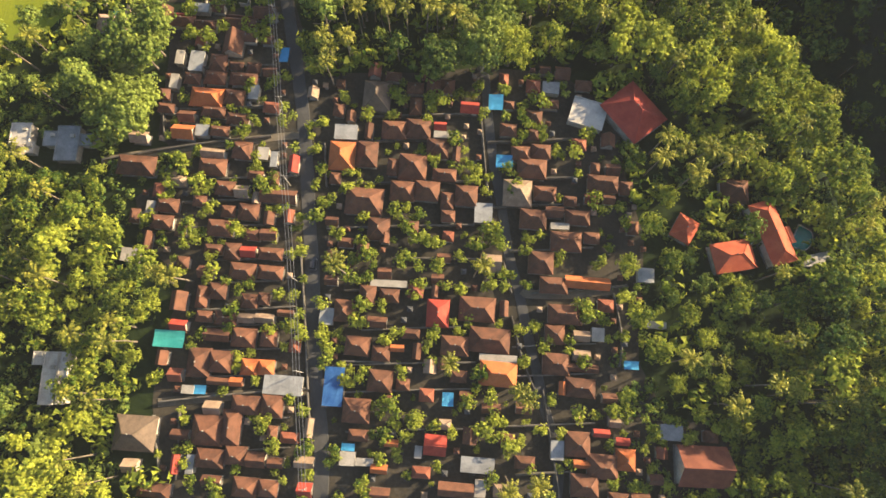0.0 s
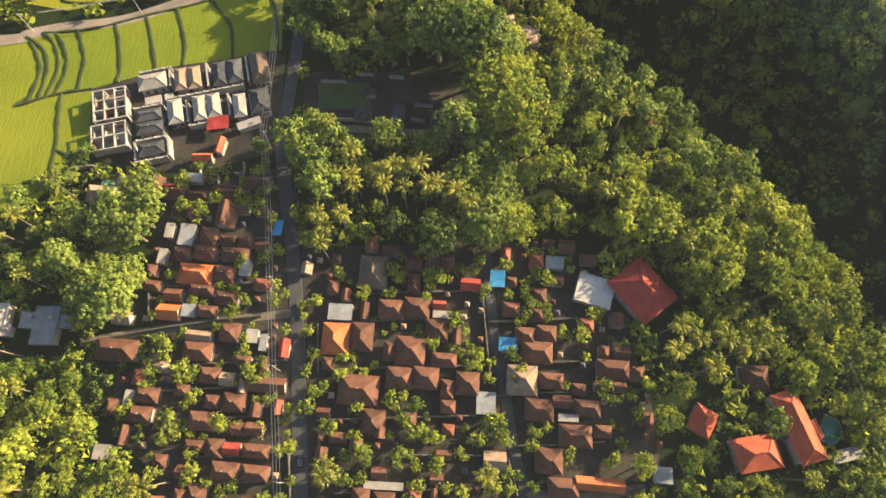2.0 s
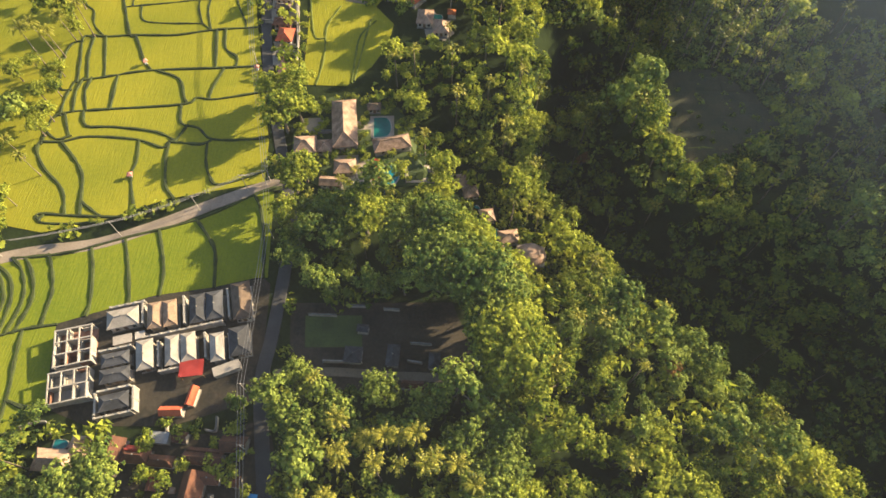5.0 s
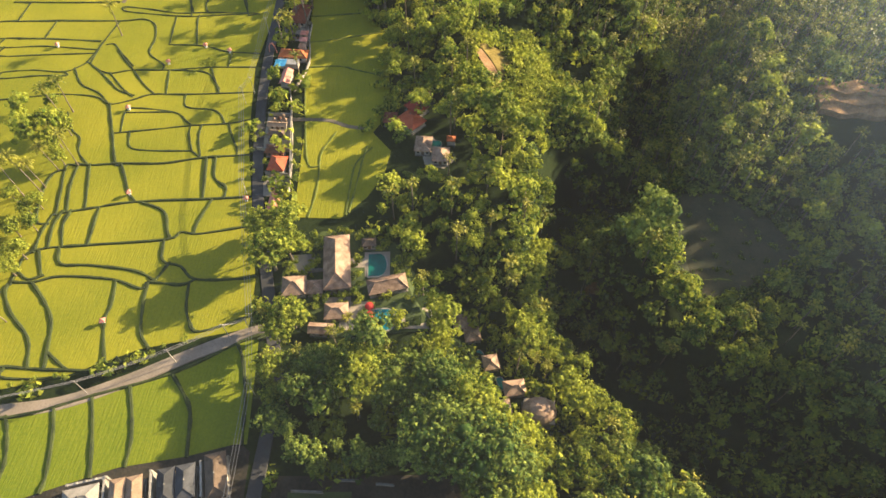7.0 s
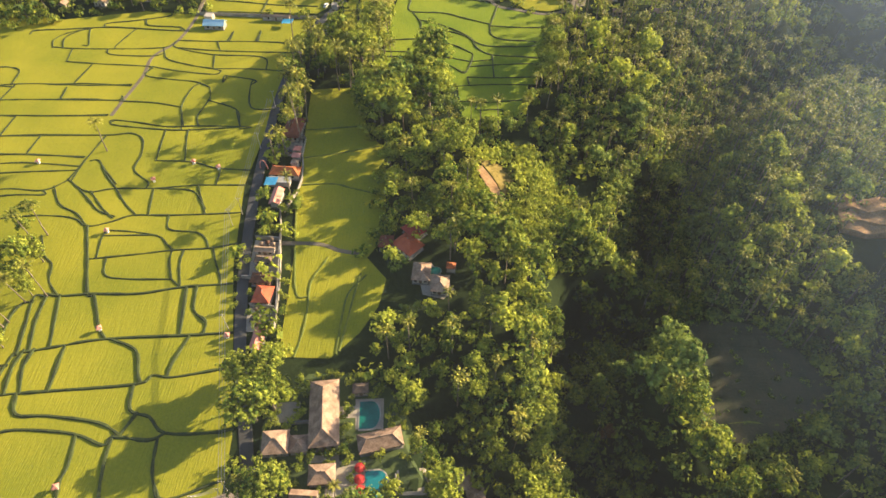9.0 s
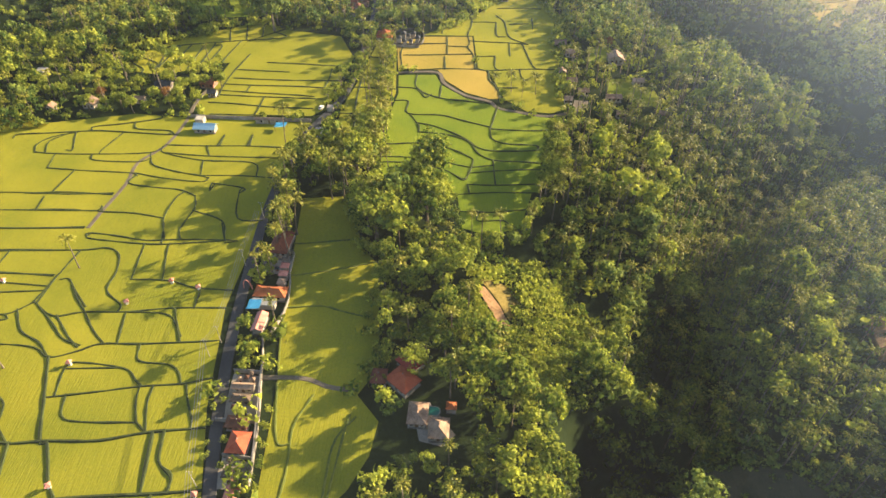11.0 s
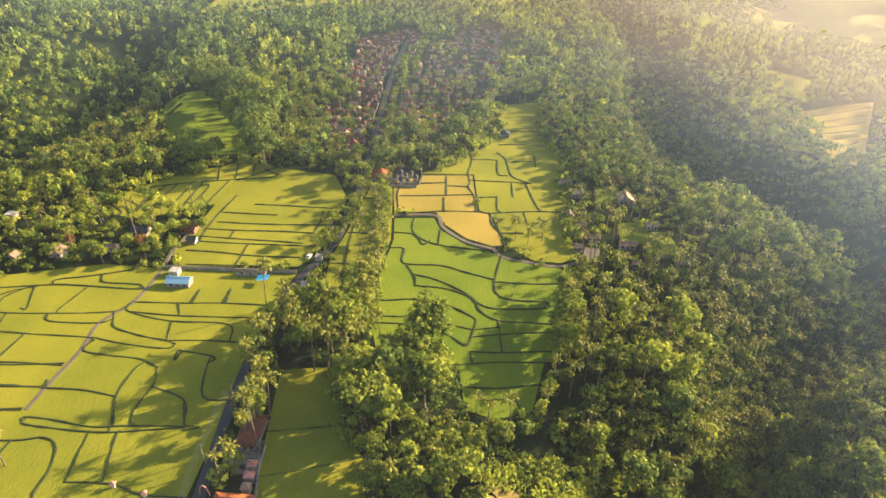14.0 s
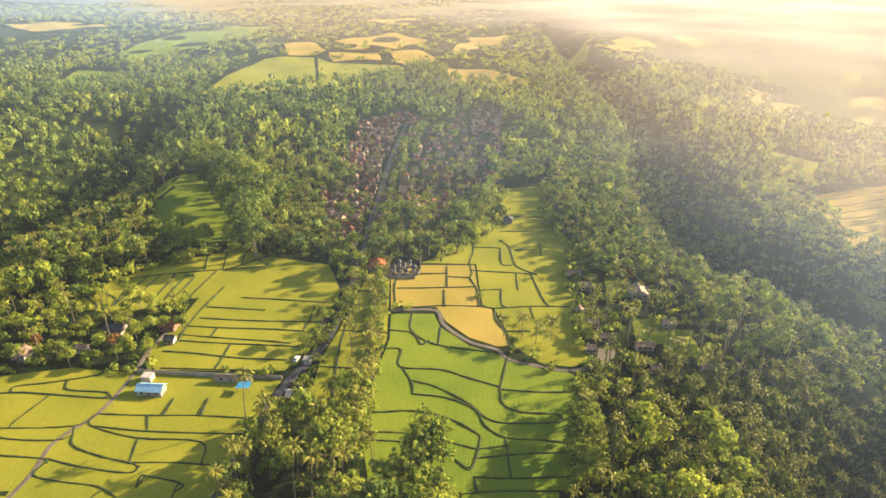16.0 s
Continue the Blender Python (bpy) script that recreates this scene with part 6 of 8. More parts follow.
# the next village up the ridge: too far to pick its houses apart
def far_houses(poly, share, label):
    bms = {"plaster": bmesh.new(), "roof_brown": bmesh.new(), "roof_rust": bmesh.new(), "roof_tan": bmesh.new()}
    xs, ys = [p[0] for p in poly], [p[1] for p in poly]
    taken = []
    for tries in range(7000):
        x, y = gaps.uniform(min(xs), max(xs)), gaps.uniform(min(ys), max(ys))
        w, d = gaps.uniform(3.6, 6.5), gaps.uniform(3, 5)
        if len(taken) >= share or not bool(inside(x, y, poly)) or any(abs(x - a) < (b_w + w) / 2 + 0.3 and abs(y - b) < (b_d + d) / 2 + 0.3 for a, b, b_w, b_d in taken):
            continue
        if float(line_distance(x, y, STRIPS[0][0])) < 2.6 + max(w, d) / 2:
            continue
        taken.append((x, y, w, d))
        PADS.append((x, y, w / 2 - 1, d / 2 - 1))
        z = ground_at(x, y)
        box(bms["plaster"], x, y, z - 0.5, w - 1, d - 1, 3.4)
        roof, lines, rise = roof_mesh(w, d, 2.8, gaps.choice(("gable", "hip")), 0.75)
        tint = bms[gaps.choice(("roof_brown", "roof_brown", "roof_brown", "roof_brown", "roof_rust", "roof_tan"))]
        made = {v: tint.verts.new(v.co + Vector((x, y, z))) for v in roof.verts}
        for f in roof.faces:
            tint.faces.new([made[v] for v in f.verts])
        roof.free()
    base = tagged(new("distant_village"), label, "village", kind="stuff")
    for key, bm in bms.items():
        ob = part("walls" if key == "plaster" else "roofs", bm, key, base)
        tagged(ob, kind="stuff")


far_houses(FAR_VILLAGE, 420, "dense brown-roofed houses of a distant village street")
far_houses(FAR_VILLAGE_EAST, 170, "scattered houses of a distant village among trees")

# cut earth bank across the ravine, in steps
bank = tagged(new("cut_bank"), "stepped orange earth bank cut into the far slope", "bank")
for i in range(1, 4):
    bm = bmesh.new()
    n, row = 15, []
    for k in range(n):
        f = k / (n - 1)
        a = 128 + f * 36
        b = 293 + i * 4.2 + 3.2 * noise.noise(Vector((f * 4, i * 1.7, 0)))
        z0, z1 = -17 + i * 1.6, -11.5 + i * 1.6 + 0.9 * noise.noise(Vector((f * 6, i * 2.1, 5)))
        row.append([bm.verts.new((a, b, z0 - 6)), bm.verts.new((a, b + 0.9, z1)), bm.verts.new((a, b + 7.5, z1 + 0.2)), bm.verts.new((a, b + 7.5, z0 - 6))])
    for p, q in zip(row, row[1:]):
        for j in range(4):
            bm.faces.new((p[j], q[j], q[(j + 1) % 4], p[(j + 1) % 4]))
    bm.faces.new(row[0][::-1])
    bm.faces.new(row[-1])
    part("step", bm, "soil_cut", bank)
GLADES += [(x, y, 9) for x, y in [(75.1, 461.1), (58.8, 511.0), (64.6, 469.6)]] + [(42, 450, 8), (69, 506, 8)]
GLADES += [(-40, 246, 7), (-37, 256, 6), (-52, 228, 7), (-45, 232, 8), (-58, 229, 6), (-24, 268, 8), (-17, 262, 7), (-29, 273, 6)]
GLADES += [(0, 300, 10), (8, 288, 9), (10, 281, 9), (22, 268, 8), (-4, 306, 9), (-20, 254, 7), (-11, 261, 6), (-26, 254, 6), (-14, 254, 6), (-33, 268, 5)]
GLADES += [(25, 312, 11), (33, 319, 10), (36, 301, 10), (14, 316, 9), (-1, 316, 12), (7, 304, 11), (14, 291, 11), (19, 277, 9), (7, 324, 9), (13, 330, 8)]
GLADES += [(a, b, 6) for a in (130, 138, 146, 154, 162) for b in (286, 294, 302)]

# distance haze painted on a see-through sheet, denser to the north and east
far_haze_mat = bpy.data.materials.new("mist")
far_haze_mat.use_nodes = True
t = far_haze_mat.node_tree
n, lk = t.nodes, t.links
geo, split = n.new("ShaderNodeNewGeometry"), n.new("ShaderNodeSeparateXYZ")
lk.new(geo.outputs["Position"], split.inputs[0])


def ramped(socket, lo, hi, a, b):
    node = n.new("ShaderNodeMapRange")
    node.interpolation_type = "SMOOTHSTEP"
    for i, v in enumerate((lo, hi, a, b)):
        node.inputs[i + 1].default_value = v
    lk.new(socket, node.inputs[0])
    return node.outputs[0]


def calc(op, a, b):
    node = n.new("ShaderNodeMath")
    node.operation = op
    for i, v in enumerate((a, b)):
        if isinstance(v, float):
            node.inputs[i].default_value = v
        else:
            lk.new(v, node.inputs[i])
    return node.outputs[0]


wisps = n.new("ShaderNodeTexNoise")
wisps.inputs["Scale"].default_value, wisps.inputs["Detail"].default_value = 0.004, 4
lk.new(geo.outputs["Position"], wisps.inputs["Vector"])
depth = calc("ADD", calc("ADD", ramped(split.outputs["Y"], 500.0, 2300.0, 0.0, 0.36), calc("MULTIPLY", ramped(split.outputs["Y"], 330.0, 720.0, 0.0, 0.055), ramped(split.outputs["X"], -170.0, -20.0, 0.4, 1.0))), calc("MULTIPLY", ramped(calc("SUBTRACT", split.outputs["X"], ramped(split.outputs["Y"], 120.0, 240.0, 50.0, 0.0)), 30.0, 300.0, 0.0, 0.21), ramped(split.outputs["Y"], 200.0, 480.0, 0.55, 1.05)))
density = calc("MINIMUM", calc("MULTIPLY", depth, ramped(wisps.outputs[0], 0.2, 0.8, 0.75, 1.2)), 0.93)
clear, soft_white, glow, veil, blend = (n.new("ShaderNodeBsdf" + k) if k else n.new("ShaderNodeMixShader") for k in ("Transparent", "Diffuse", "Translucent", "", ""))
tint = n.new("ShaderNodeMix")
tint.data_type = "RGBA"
# haze colour painted cool near by and warm far off, as if sunlit
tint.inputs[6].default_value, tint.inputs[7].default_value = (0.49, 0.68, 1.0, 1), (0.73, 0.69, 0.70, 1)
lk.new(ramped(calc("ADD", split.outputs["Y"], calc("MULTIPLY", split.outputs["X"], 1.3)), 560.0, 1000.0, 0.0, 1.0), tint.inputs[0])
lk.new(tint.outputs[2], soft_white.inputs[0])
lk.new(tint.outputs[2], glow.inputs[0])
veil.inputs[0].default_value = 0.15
lk.new(soft_white.outputs[0], veil.inputs[1])
lk.new(glow.outputs[0], veil.inputs[2])
# shading normal turned to the sun so that the painted haze looks brighter
sun_normal = n.new("ShaderNodeCombineXYZ")
for i in range(3):
    sun_normal.inputs[i].default_value = sun_way[i]
lk.new(sun_normal.outputs[0], soft_white.inputs["Normal"])
lk.new(sun_normal.outputs[0], glow.inputs["Normal"])
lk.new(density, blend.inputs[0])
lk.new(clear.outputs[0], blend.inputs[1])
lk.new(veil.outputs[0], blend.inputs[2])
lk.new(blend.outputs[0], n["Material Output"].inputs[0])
MATS["mist"] = far_haze_mat
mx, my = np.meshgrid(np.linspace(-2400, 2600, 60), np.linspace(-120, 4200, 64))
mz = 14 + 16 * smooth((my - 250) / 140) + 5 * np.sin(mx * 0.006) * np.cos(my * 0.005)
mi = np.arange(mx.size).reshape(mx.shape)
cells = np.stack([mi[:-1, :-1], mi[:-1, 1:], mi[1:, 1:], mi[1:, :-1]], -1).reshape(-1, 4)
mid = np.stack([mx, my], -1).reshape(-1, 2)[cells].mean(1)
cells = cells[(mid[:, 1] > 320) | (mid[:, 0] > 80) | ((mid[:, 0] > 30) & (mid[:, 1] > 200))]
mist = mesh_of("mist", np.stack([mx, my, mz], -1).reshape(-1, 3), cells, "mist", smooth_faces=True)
tagged(mist, "see-through sheet with pale distance haze painted into it", "mist", kind="stuff")

# bluish haze painted on a thin sheet over the whole ridge, lifts the darks
haze_mat = bpy.data.materials.new("haze")
haze_mat.use_nodes = True
t = haze_mat.node_tree
n, lk = t.nodes, t.links
sun_normal, clear, soft_white, blend = (n.new("ShaderNode" + k) for k in ("CombineXYZ", "BsdfTransparent", "BsdfDiffuse", "MixShader"))
for i in range(3):
    sun_normal.inputs[i].default_value = sun_way[i]
# turned to the sun as well, so that the painted haze stays bright
lk.new(sun_normal.outputs[0], soft_white.inputs["Normal"])
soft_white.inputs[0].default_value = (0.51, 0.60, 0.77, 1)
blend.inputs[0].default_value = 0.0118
lk.new(clear.outputs[0], blend.inputs[1])
lk.new(soft_white.outputs[0], blend.inputs[2])
lk.new(blend.outputs[0], n["Material Output"].inputs[0])
MATS["haze"] = haze_mat
hx, hy = np.meshgrid(np.linspace(-4200, 4200, 22), np.linspace(-700, 4600, 22))
hi = np.arange(hx.size).reshape(hx.shape)
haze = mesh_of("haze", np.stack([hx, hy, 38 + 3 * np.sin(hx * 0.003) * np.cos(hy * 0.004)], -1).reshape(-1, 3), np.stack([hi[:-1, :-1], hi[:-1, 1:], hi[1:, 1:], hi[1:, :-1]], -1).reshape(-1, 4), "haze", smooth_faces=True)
tagged(haze, "see-through sheet over the ridge with faint bluish haze painted in", "haze", kind="stuff")


# ---------------------------------------------------------------- trees
def unit(a):
    return a / np.maximum(np.linalg.norm(a, axis=1)[:, None], 1e-6)


def tree_template(seed, radius, tall, lobes, leaves, leaf, flat=0.75, spread=0.72, per=8, hang=0.0):
    """Crown of uneven lobes, each set with clumps of leaf sprays round a dark core: vertices and triangles. Base of the tree at the origin."""
    r = np.random.RandomState(seed)
    verts, faces, k = [], [], 0
    lean, wide = r.uniform(0, 6.28), r.uniform(0.82, 1.0)
    centres = [(0, 0, tall - radius * 0.42, radius * 0.42)]
    for i in range(lobes - 1):
        a, q = math.tau * (i * 0.382) + r.uniform(-0.5, 0.5), math.sqrt((i + 0.6) / lobes) * spread * r.uniform(0.85, 1.25)
        lr = radius * r.uniform(0.24, 0.44)
        u, v = math.cos(a) * q * radius, math.sin(a) * q * radius * wide
        drop = radius * flat * (0.35 + 0.85 * q * q) + r.normal(0, 0.15) * radius + hang * r.uniform(0, 1) ** 2 * radius
        centres.append((u * math.cos(lean) - v * math.sin(lean), u * math.sin(lean) + v * math.cos(lean), tall - drop, lr))
    total = sum(c[3] ** 2 for c in centres)
    for cx, cy, cz, lr in centres:
        m = max(2, int(leaves * lr ** 2 / total / per))
        d = r.normal(size=(m, 3))
        d[:, 2] = np.abs(d[:, 2]) - 0.5 * r.uniform(0, 1, m)
        d = unit(d)
        hub = np.array([cx, cy, cz]) + d * (lr * r.uniform(0.72, 1.12, m))[:, None] * np.array([1, 1, 0.9])
        d, hub = np.repeat(d, per, 0), np.repeat(hub, per, 0)
        n = m * per
        e = unit(r.normal(size=(n, 3)) + d * 0.9)
        p = hub + e * (np.repeat(leaf * r.uniform(1.3, 2.6, m), per) * r.uniform(0.5, 1.0, n))[:, None]
        nrm = unit(e * 0.7 + d * 0.55 + r.normal(size=(n, 3)) * 0.32)
        u = unit(np.cross(nrm, r.normal(size=(n, 3))))
        v = np.cross(nrm, u)
        s = (leaf * r.uniform(0.6, 1.4, n))[:, None]
        verts.append(np.stack([p - u * s * 1.2, p + u * s * 0.75 - v * s * 0.85, p + u * s * 0.75 + v * s * 0.85], 1).reshape(-1, 3))
        faces.append(np.arange(k, k + 3 * n).reshape(-1, 3))
        k += 3 * n
        core = [(cx, cy, cz + lr * 0.6), (cx, cy, cz - lr * 0.75)]
        sides = 5 if leaves > 150 else 3
        for j in range(sides):
            g = lr * 0.62 * r.uniform(0.8, 1.05)
            core.append((cx + math.cos(j * math.tau / sides) * g, cy + math.sin(j * math.tau / sides) * g, cz - 0.1 * lr))
        verts.append(np.array(core))
        faces.append(np.array([f for j in range(sides) for f in ((k, k + 2 + j, k + 2 + (j + 1) % sides), (k + 1, k + 2 + (j + 1) % sides, k + 2 + j))]))
        k += 2 + sides
    return np.concatenate(verts), np.concatenate(faces)


def trunk_bmesh(tall, r0, limbs, seed, lean=0.0):
    r = random.Random(seed)
    bm = bmesh.new()
    p = Vector((0, 0, -0.6))
    last, n = None, 6
    nodes = []
    for i in range(n):
        q = Vector((lean * (i / (n - 1)) ** 1.5 + r.uniform(-0.08, 0.08), r.uniform(-0.08, 0.08), -0.6 + (tall + 0.6) * i / (n - 1)))
        rad = r0 * (1.0 - 0.6 * i / (n - 1)) * (1.35 if i == 0 else 1)
        nodes.append(q)
        ring = [bm.verts.new(q + Vector((math.cos(k * math.tau / 6) * rad, math.sin(k * math.tau / 6) * rad, 0))) for k in range(6)]
        if last:
            for k in range(6):
                bm.faces.new((last[k], last[(k + 1) % 6], ring[(k + 1) % 6], ring[k]))
        last = ring
    bm.faces.new(last)
    for i in range(limbs):
        a = math.tau * i / max(limbs, 1) + r.uniform(-0.4, 0.4)
        s = nodes[3 if i % 2 else 4]
        rod(bm, s, s + Vector((math.cos(a) * tall * 0.3, math.sin(a) * tall * 0.3, tall * r.uniform(0.15, 0.32))), r0 * 0.3, 4)
    return bm


def palm_template(seed, fronds=15, length=3.2, broad=1.0, n=7):
    """Drooping feathered fronds round the origin: vertices and quads; each frond has two toothed halves."""
    r = np.random.RandomState(seed)
    verts, faces = [], []
    for i in range(fronds):
        a = math.tau * i / fronds + r.uniform(-0.25, 0.25)
        tilt = r.uniform(-0.15, 1.0) if i % 3 else r.uniform(0.7, 1.25)
        ln = length * r.uniform(0.8, 1.15)
        out = np.array([math.cos(a), math.sin(a), 0])
        side = np.array([-math.sin(a), math.cos(a), 0])
        p, ang = np.array([0.0, 0, 0]), tilt
        spine = [p]
        for k in range(n):
            p = p + (out * math.cos(ang) + np.array([0, 0, math.sin(ang)])) * ln / n
            ang -= (0.20 + 0.045 * k * 7 / n) * 7 / n
            spine.append(p)
        for s in (-1, 1):
            for k in range(n):
                wdt = (0.14, 0.34, 0.44, 0.46, 0.42, 0.32, 0.16)[k * 7 // n + (1 if n < 7 else 0)] * ln / 3.6 * broad
                b0, b1 = spine[k], spine[k] * 0.35 + spine[k + 1] * 0.65
                drop = np.array([0, 0, -0.6 * wdt])
                lead = out * 0.25 * wdt
                j = len(verts)
                verts += [b0, b1, b1 + side * s * wdt + drop + lead * 1.5, b0 + side * s * wdt * 0.9 + drop + lead]
                faces.append((j, j + 1, j + 2, j + 3) if s > 0 else (j + 3, j + 2, j + 1, j))
    return np.array(verts), np.array(faces)


def raw_mesh(name, verts, faces, mat):
    """Faces of one kind, straight from arrays."""
    me = bpy.data.meshes.new(name)
    me.vertices.add(len(verts))
    me.vertices.foreach_set("co", np.asarray(verts, np.float32).ravel())
    me.loops.add(faces.size)
    me.loops.foreach_set("vertex_index", faces.astype(np.int32).ravel())
    me.polygons.add(len(faces))
    me.polygons.foreach_set("loop_start", np.arange(0, faces.size, faces.shape[1], dtype=np.int32))
    me.materials.append(MATS[mat])
    me.update(calc_edges=True)
    return me


NEAR = [tree_template(10 + i, 4.2 + 0.3 * (i % 2), 11.0 + (i % 3) * 1.8, 10 + i % 4, 900, 0.30, 0.8 + 0.15 * (i % 3), hang=0.35 * (i % 2)) for i in range(7)]
GREAT = [tree_template(20 + i, 6.4, 13.5 + i, 18, 2300, 0.33, 0.8, hang=0.3 * i) for i in range(3)]
GIANT = [tree_template(25 + i, 9.6, 19.0 + i, 30, 6600, 0.36, 0.75) for i in range(2)]
MIDDLE = [tree_template(30 + i, 4.4, 10.5 + (i % 3) * 1.6, 8, 320, 0.44, 0.9, per=6, hang=0.3) for i in range(5)]
MEDIUM = [tree_template(120 + i, 3.7, 10.0 + (i % 3) * 2.0, 8, 390, 0.4, 0.95, per=7, hang=0.6 * (i % 2)) for i in range(6)]
SLENDER = [tree_template(40 + i, 3.9, 11.5 + (i % 3) * 1.8, 8, 300, 0.5, 1.0, per=6, hang=0.5) for i in range(5)]
DISTANT = [tree_template(50 + i, 4.6, 10.5, 6, 80, 0.8, per=3) for i in range(4)]
HORIZON = [tree_template(60 + i, 5.0, 9.5, 4, 38, 1.15, per=3) for i in range(4)]
SHRUB = [tree_template(70 + i, 1.7, 2.7, 6, 200, 0.2, 0.6, per=5) for i in range(3)]
BUSH = [tree_template(90 + i, 2.6, 2.6, 4, 64, 0.5, 0.6, per=4) for i in range(3)]
FRONDS = [palm_template(80 + i, 19 + i) for i in range(4)]
BANANA = [palm_template(87 + i, 9, 2.5, 1.5) for i in range(3)]
SPARE_FRONDS = [palm_template(84 + i, 12, 3.6, 1.1, 4) for i in range(3)]


def stuff(name, label, category, templates, places, mat):
    """Many alike plants as one mesh. places: x, y, z, scale, turn, squash."""
    vs, fs, k = [], [], 0
    for i, (x, y, z, s, turn, squash) in enumerate(places):
        v, f = templates[i % len(templates)]
        c, n = math.cos(turn), math.sin(turn)
        vs.append(np.stack([(v[:, 0] * c - v[:, 1] * n) * s + x, (v[:, 0] * n + v[:, 1] * c) * s + y, v[:, 2] * s * squash + z], -1))
        fs.append(f + k)
        k += len(v)
    if not vs:
        return None
    ob = new(name, raw_mesh(name, np.concatenate(vs), np.concatenate(fs), mat))
    return tagged(ob, label, category, kind="stuff")


def thing_tree(name, label, trunk, crown, x, y, s, turn, category="tree", dz=0.0):
    base = new(name)
    base.matrix_basis = Matrix.LocRotScale((x, y, ground_at(x, y) + dz), Euler((0, 0, turn)), (s, s, s))
    for n, me in (("trunk", trunk), ("crown", crown)):
        ob = new(n, me)
        ob.parent = base
    return tagged(base, label, category)


def as_mesh(bm, name, mat):
    me = bpy.data.meshes.new(name)
    bm.to_mesh(me)
    bm.free()
    me.materials.append(MATS[mat])
    return me


TRUNKS = [as_mesh(trunk_bmesh(8.6, 0.32, 4, i), "trunk", "bark") for i in range(3)]
CROWNS = {m: [raw_mesh("crown", v, f, m) for v, f in NEAR] for m in ("leaf", "leaf_pale", "leaf_dark")}
GREAT_CROWNS = {m: [raw_mesh("crown", v, f, m) for v, f in GREAT] for m in ("leaf", "leaf_pale", "leaf_dark")}
GIANT_CROWNS = {m: [raw_mesh("crown", v, f, m) for v, f in GIANT] for m in ("leaf", "leaf_dark")}
GIANT_TRUNK = as_mesh(trunk_bmesh(16.0, 0.7, 6, 95), "trunk", "bark")
GREAT_TRUNKS = [as_mesh(trunk_bmesh(10.5, 0.42, 5, 90 + i), "trunk", "bark") for i in range(2)]
SHRUBS = {m: [raw_mesh("crown", v, f, m) for v, f in SHRUB] for m in ("leaf", "leaf_pale", "leaf_flame")}
STEMS = [as_mesh(trunk_bmesh(1.8, 0.09, 3, 40 + i), "trunk", "bark") for i in range(2)]
PALM_TALL = (11.0, 12.5, 14.0)
PALM_LEAN = (0.9, -0.7, 1.4)
PALM_TRUNKS = [as_mesh(trunk_bmesh(h, 0.2, 0, 60 + i, l), "trunk", "bark") for i, (h, l) in enumerate(zip(PALM_TALL, PALM_LEAN))]
PALM_CROWNS = [raw_mesh("crown", v + np.array([PALM_LEAN[i % 3], 0, PALM_TALL[i % 3]]), f, "frond") for i, (v, f) in enumerate(FRONDS[:3])]

BROAD_PALMS = [raw_mesh("crown", v * 1.75 + np.array([PALM_LEAN[i % 3], 0, PALM_TALL[i % 3]]), f, "frond") for i, (v, f) in enumerate(FRONDS[:3])]
for i, (x, y) in enumerate(PALMS):
    s = rng.uniform(0.72, 0.95) if 150 < y < 200 else rng.uniform(1.05, 1.3) if -60 < x < 0 and 80 < y < 120 else rng.uniform(1.1, 1.4) if y < 320 else rng.uniform(1.3, 1.65) if y < 415 and -100 < x < -40 else rng.uniform(0.85, 1.2)
    GLADES.append((x, y, 3.6 if y > 120 or y < 84 else 2.0))
    thing_tree("palm_tree", rng.choice(("tall coconut palm with drooping yellow-green fronds", "slender leaning coconut palm with feathered fronds")), PALM_TRUNKS[i % 3], (BROAD_PALMS if -12 < x < 25 and 450 < y < 470 else PALM_CROWNS)[i % 3], x, y, s * (0.8 if -12 < x < 25 and 450 < y < 470 else 1), rng.uniform(0, 6.28), "palm tree")

for i, (x, y) in enumerate(BIG_TREES):
    GLADES.append((x, y, 5.0))
    # grove crowns take the darker leaf in place of shade
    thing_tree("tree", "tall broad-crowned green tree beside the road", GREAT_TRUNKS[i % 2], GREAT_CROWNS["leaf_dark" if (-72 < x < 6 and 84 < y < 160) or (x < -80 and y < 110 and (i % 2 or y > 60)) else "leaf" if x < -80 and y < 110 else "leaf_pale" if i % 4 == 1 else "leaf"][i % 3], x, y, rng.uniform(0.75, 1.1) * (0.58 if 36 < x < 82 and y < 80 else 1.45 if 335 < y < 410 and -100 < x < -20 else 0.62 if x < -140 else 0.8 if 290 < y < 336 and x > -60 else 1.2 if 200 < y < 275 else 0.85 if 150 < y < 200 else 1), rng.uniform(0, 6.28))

for i, (x, y) in enumerate(GIANTS):
    GLADES.append((x, y, 6.5))
    # most giants take the darker leaf for their shaded side
    thing_tree("tree", "giant old tree with a wide green crown", GIANT_TRUNK, GIANT_CROWNS["leaf" if i % 3 == 1 else "leaf_dark"][i % 2], x, y, rng.uniform(0.9, 1.15) * (1.35 if y > 500 else 0.7 if y < 120 else 1.05 if x > -16 and y < 156 else 0.8), rng.uniform(0, 6.28))

# uneven rows of trees and palms along the road and the field edges
ROWS_OF_TREES = [
    ([(-56, 384), (-57, 420), (-60, 455), (-62, 480), (-64, 505), (-69, 530), (-77, 548)], 3.5, 3.4, 0.5),
    ([(-88, 440), (-79, 470), (-76, 530)], 8.0, 2.5, 0.3),
    ([(-83, 330), (-85, 345), (-88, 360)], 3.0, 1.8, 0.75),
    ([(-98, 548), (-110, 545), (-130, 548), (-142, 552)], 6.0, 4.0, 0.2),
    ([(-70, 560), (-40, 556), (-20, 575), (-8, 598)], 6.0, 4.0, 0.25),
    ([(24, 372), (27, 400), (31, 425)], 6.5, 3.5, 0.7),
]
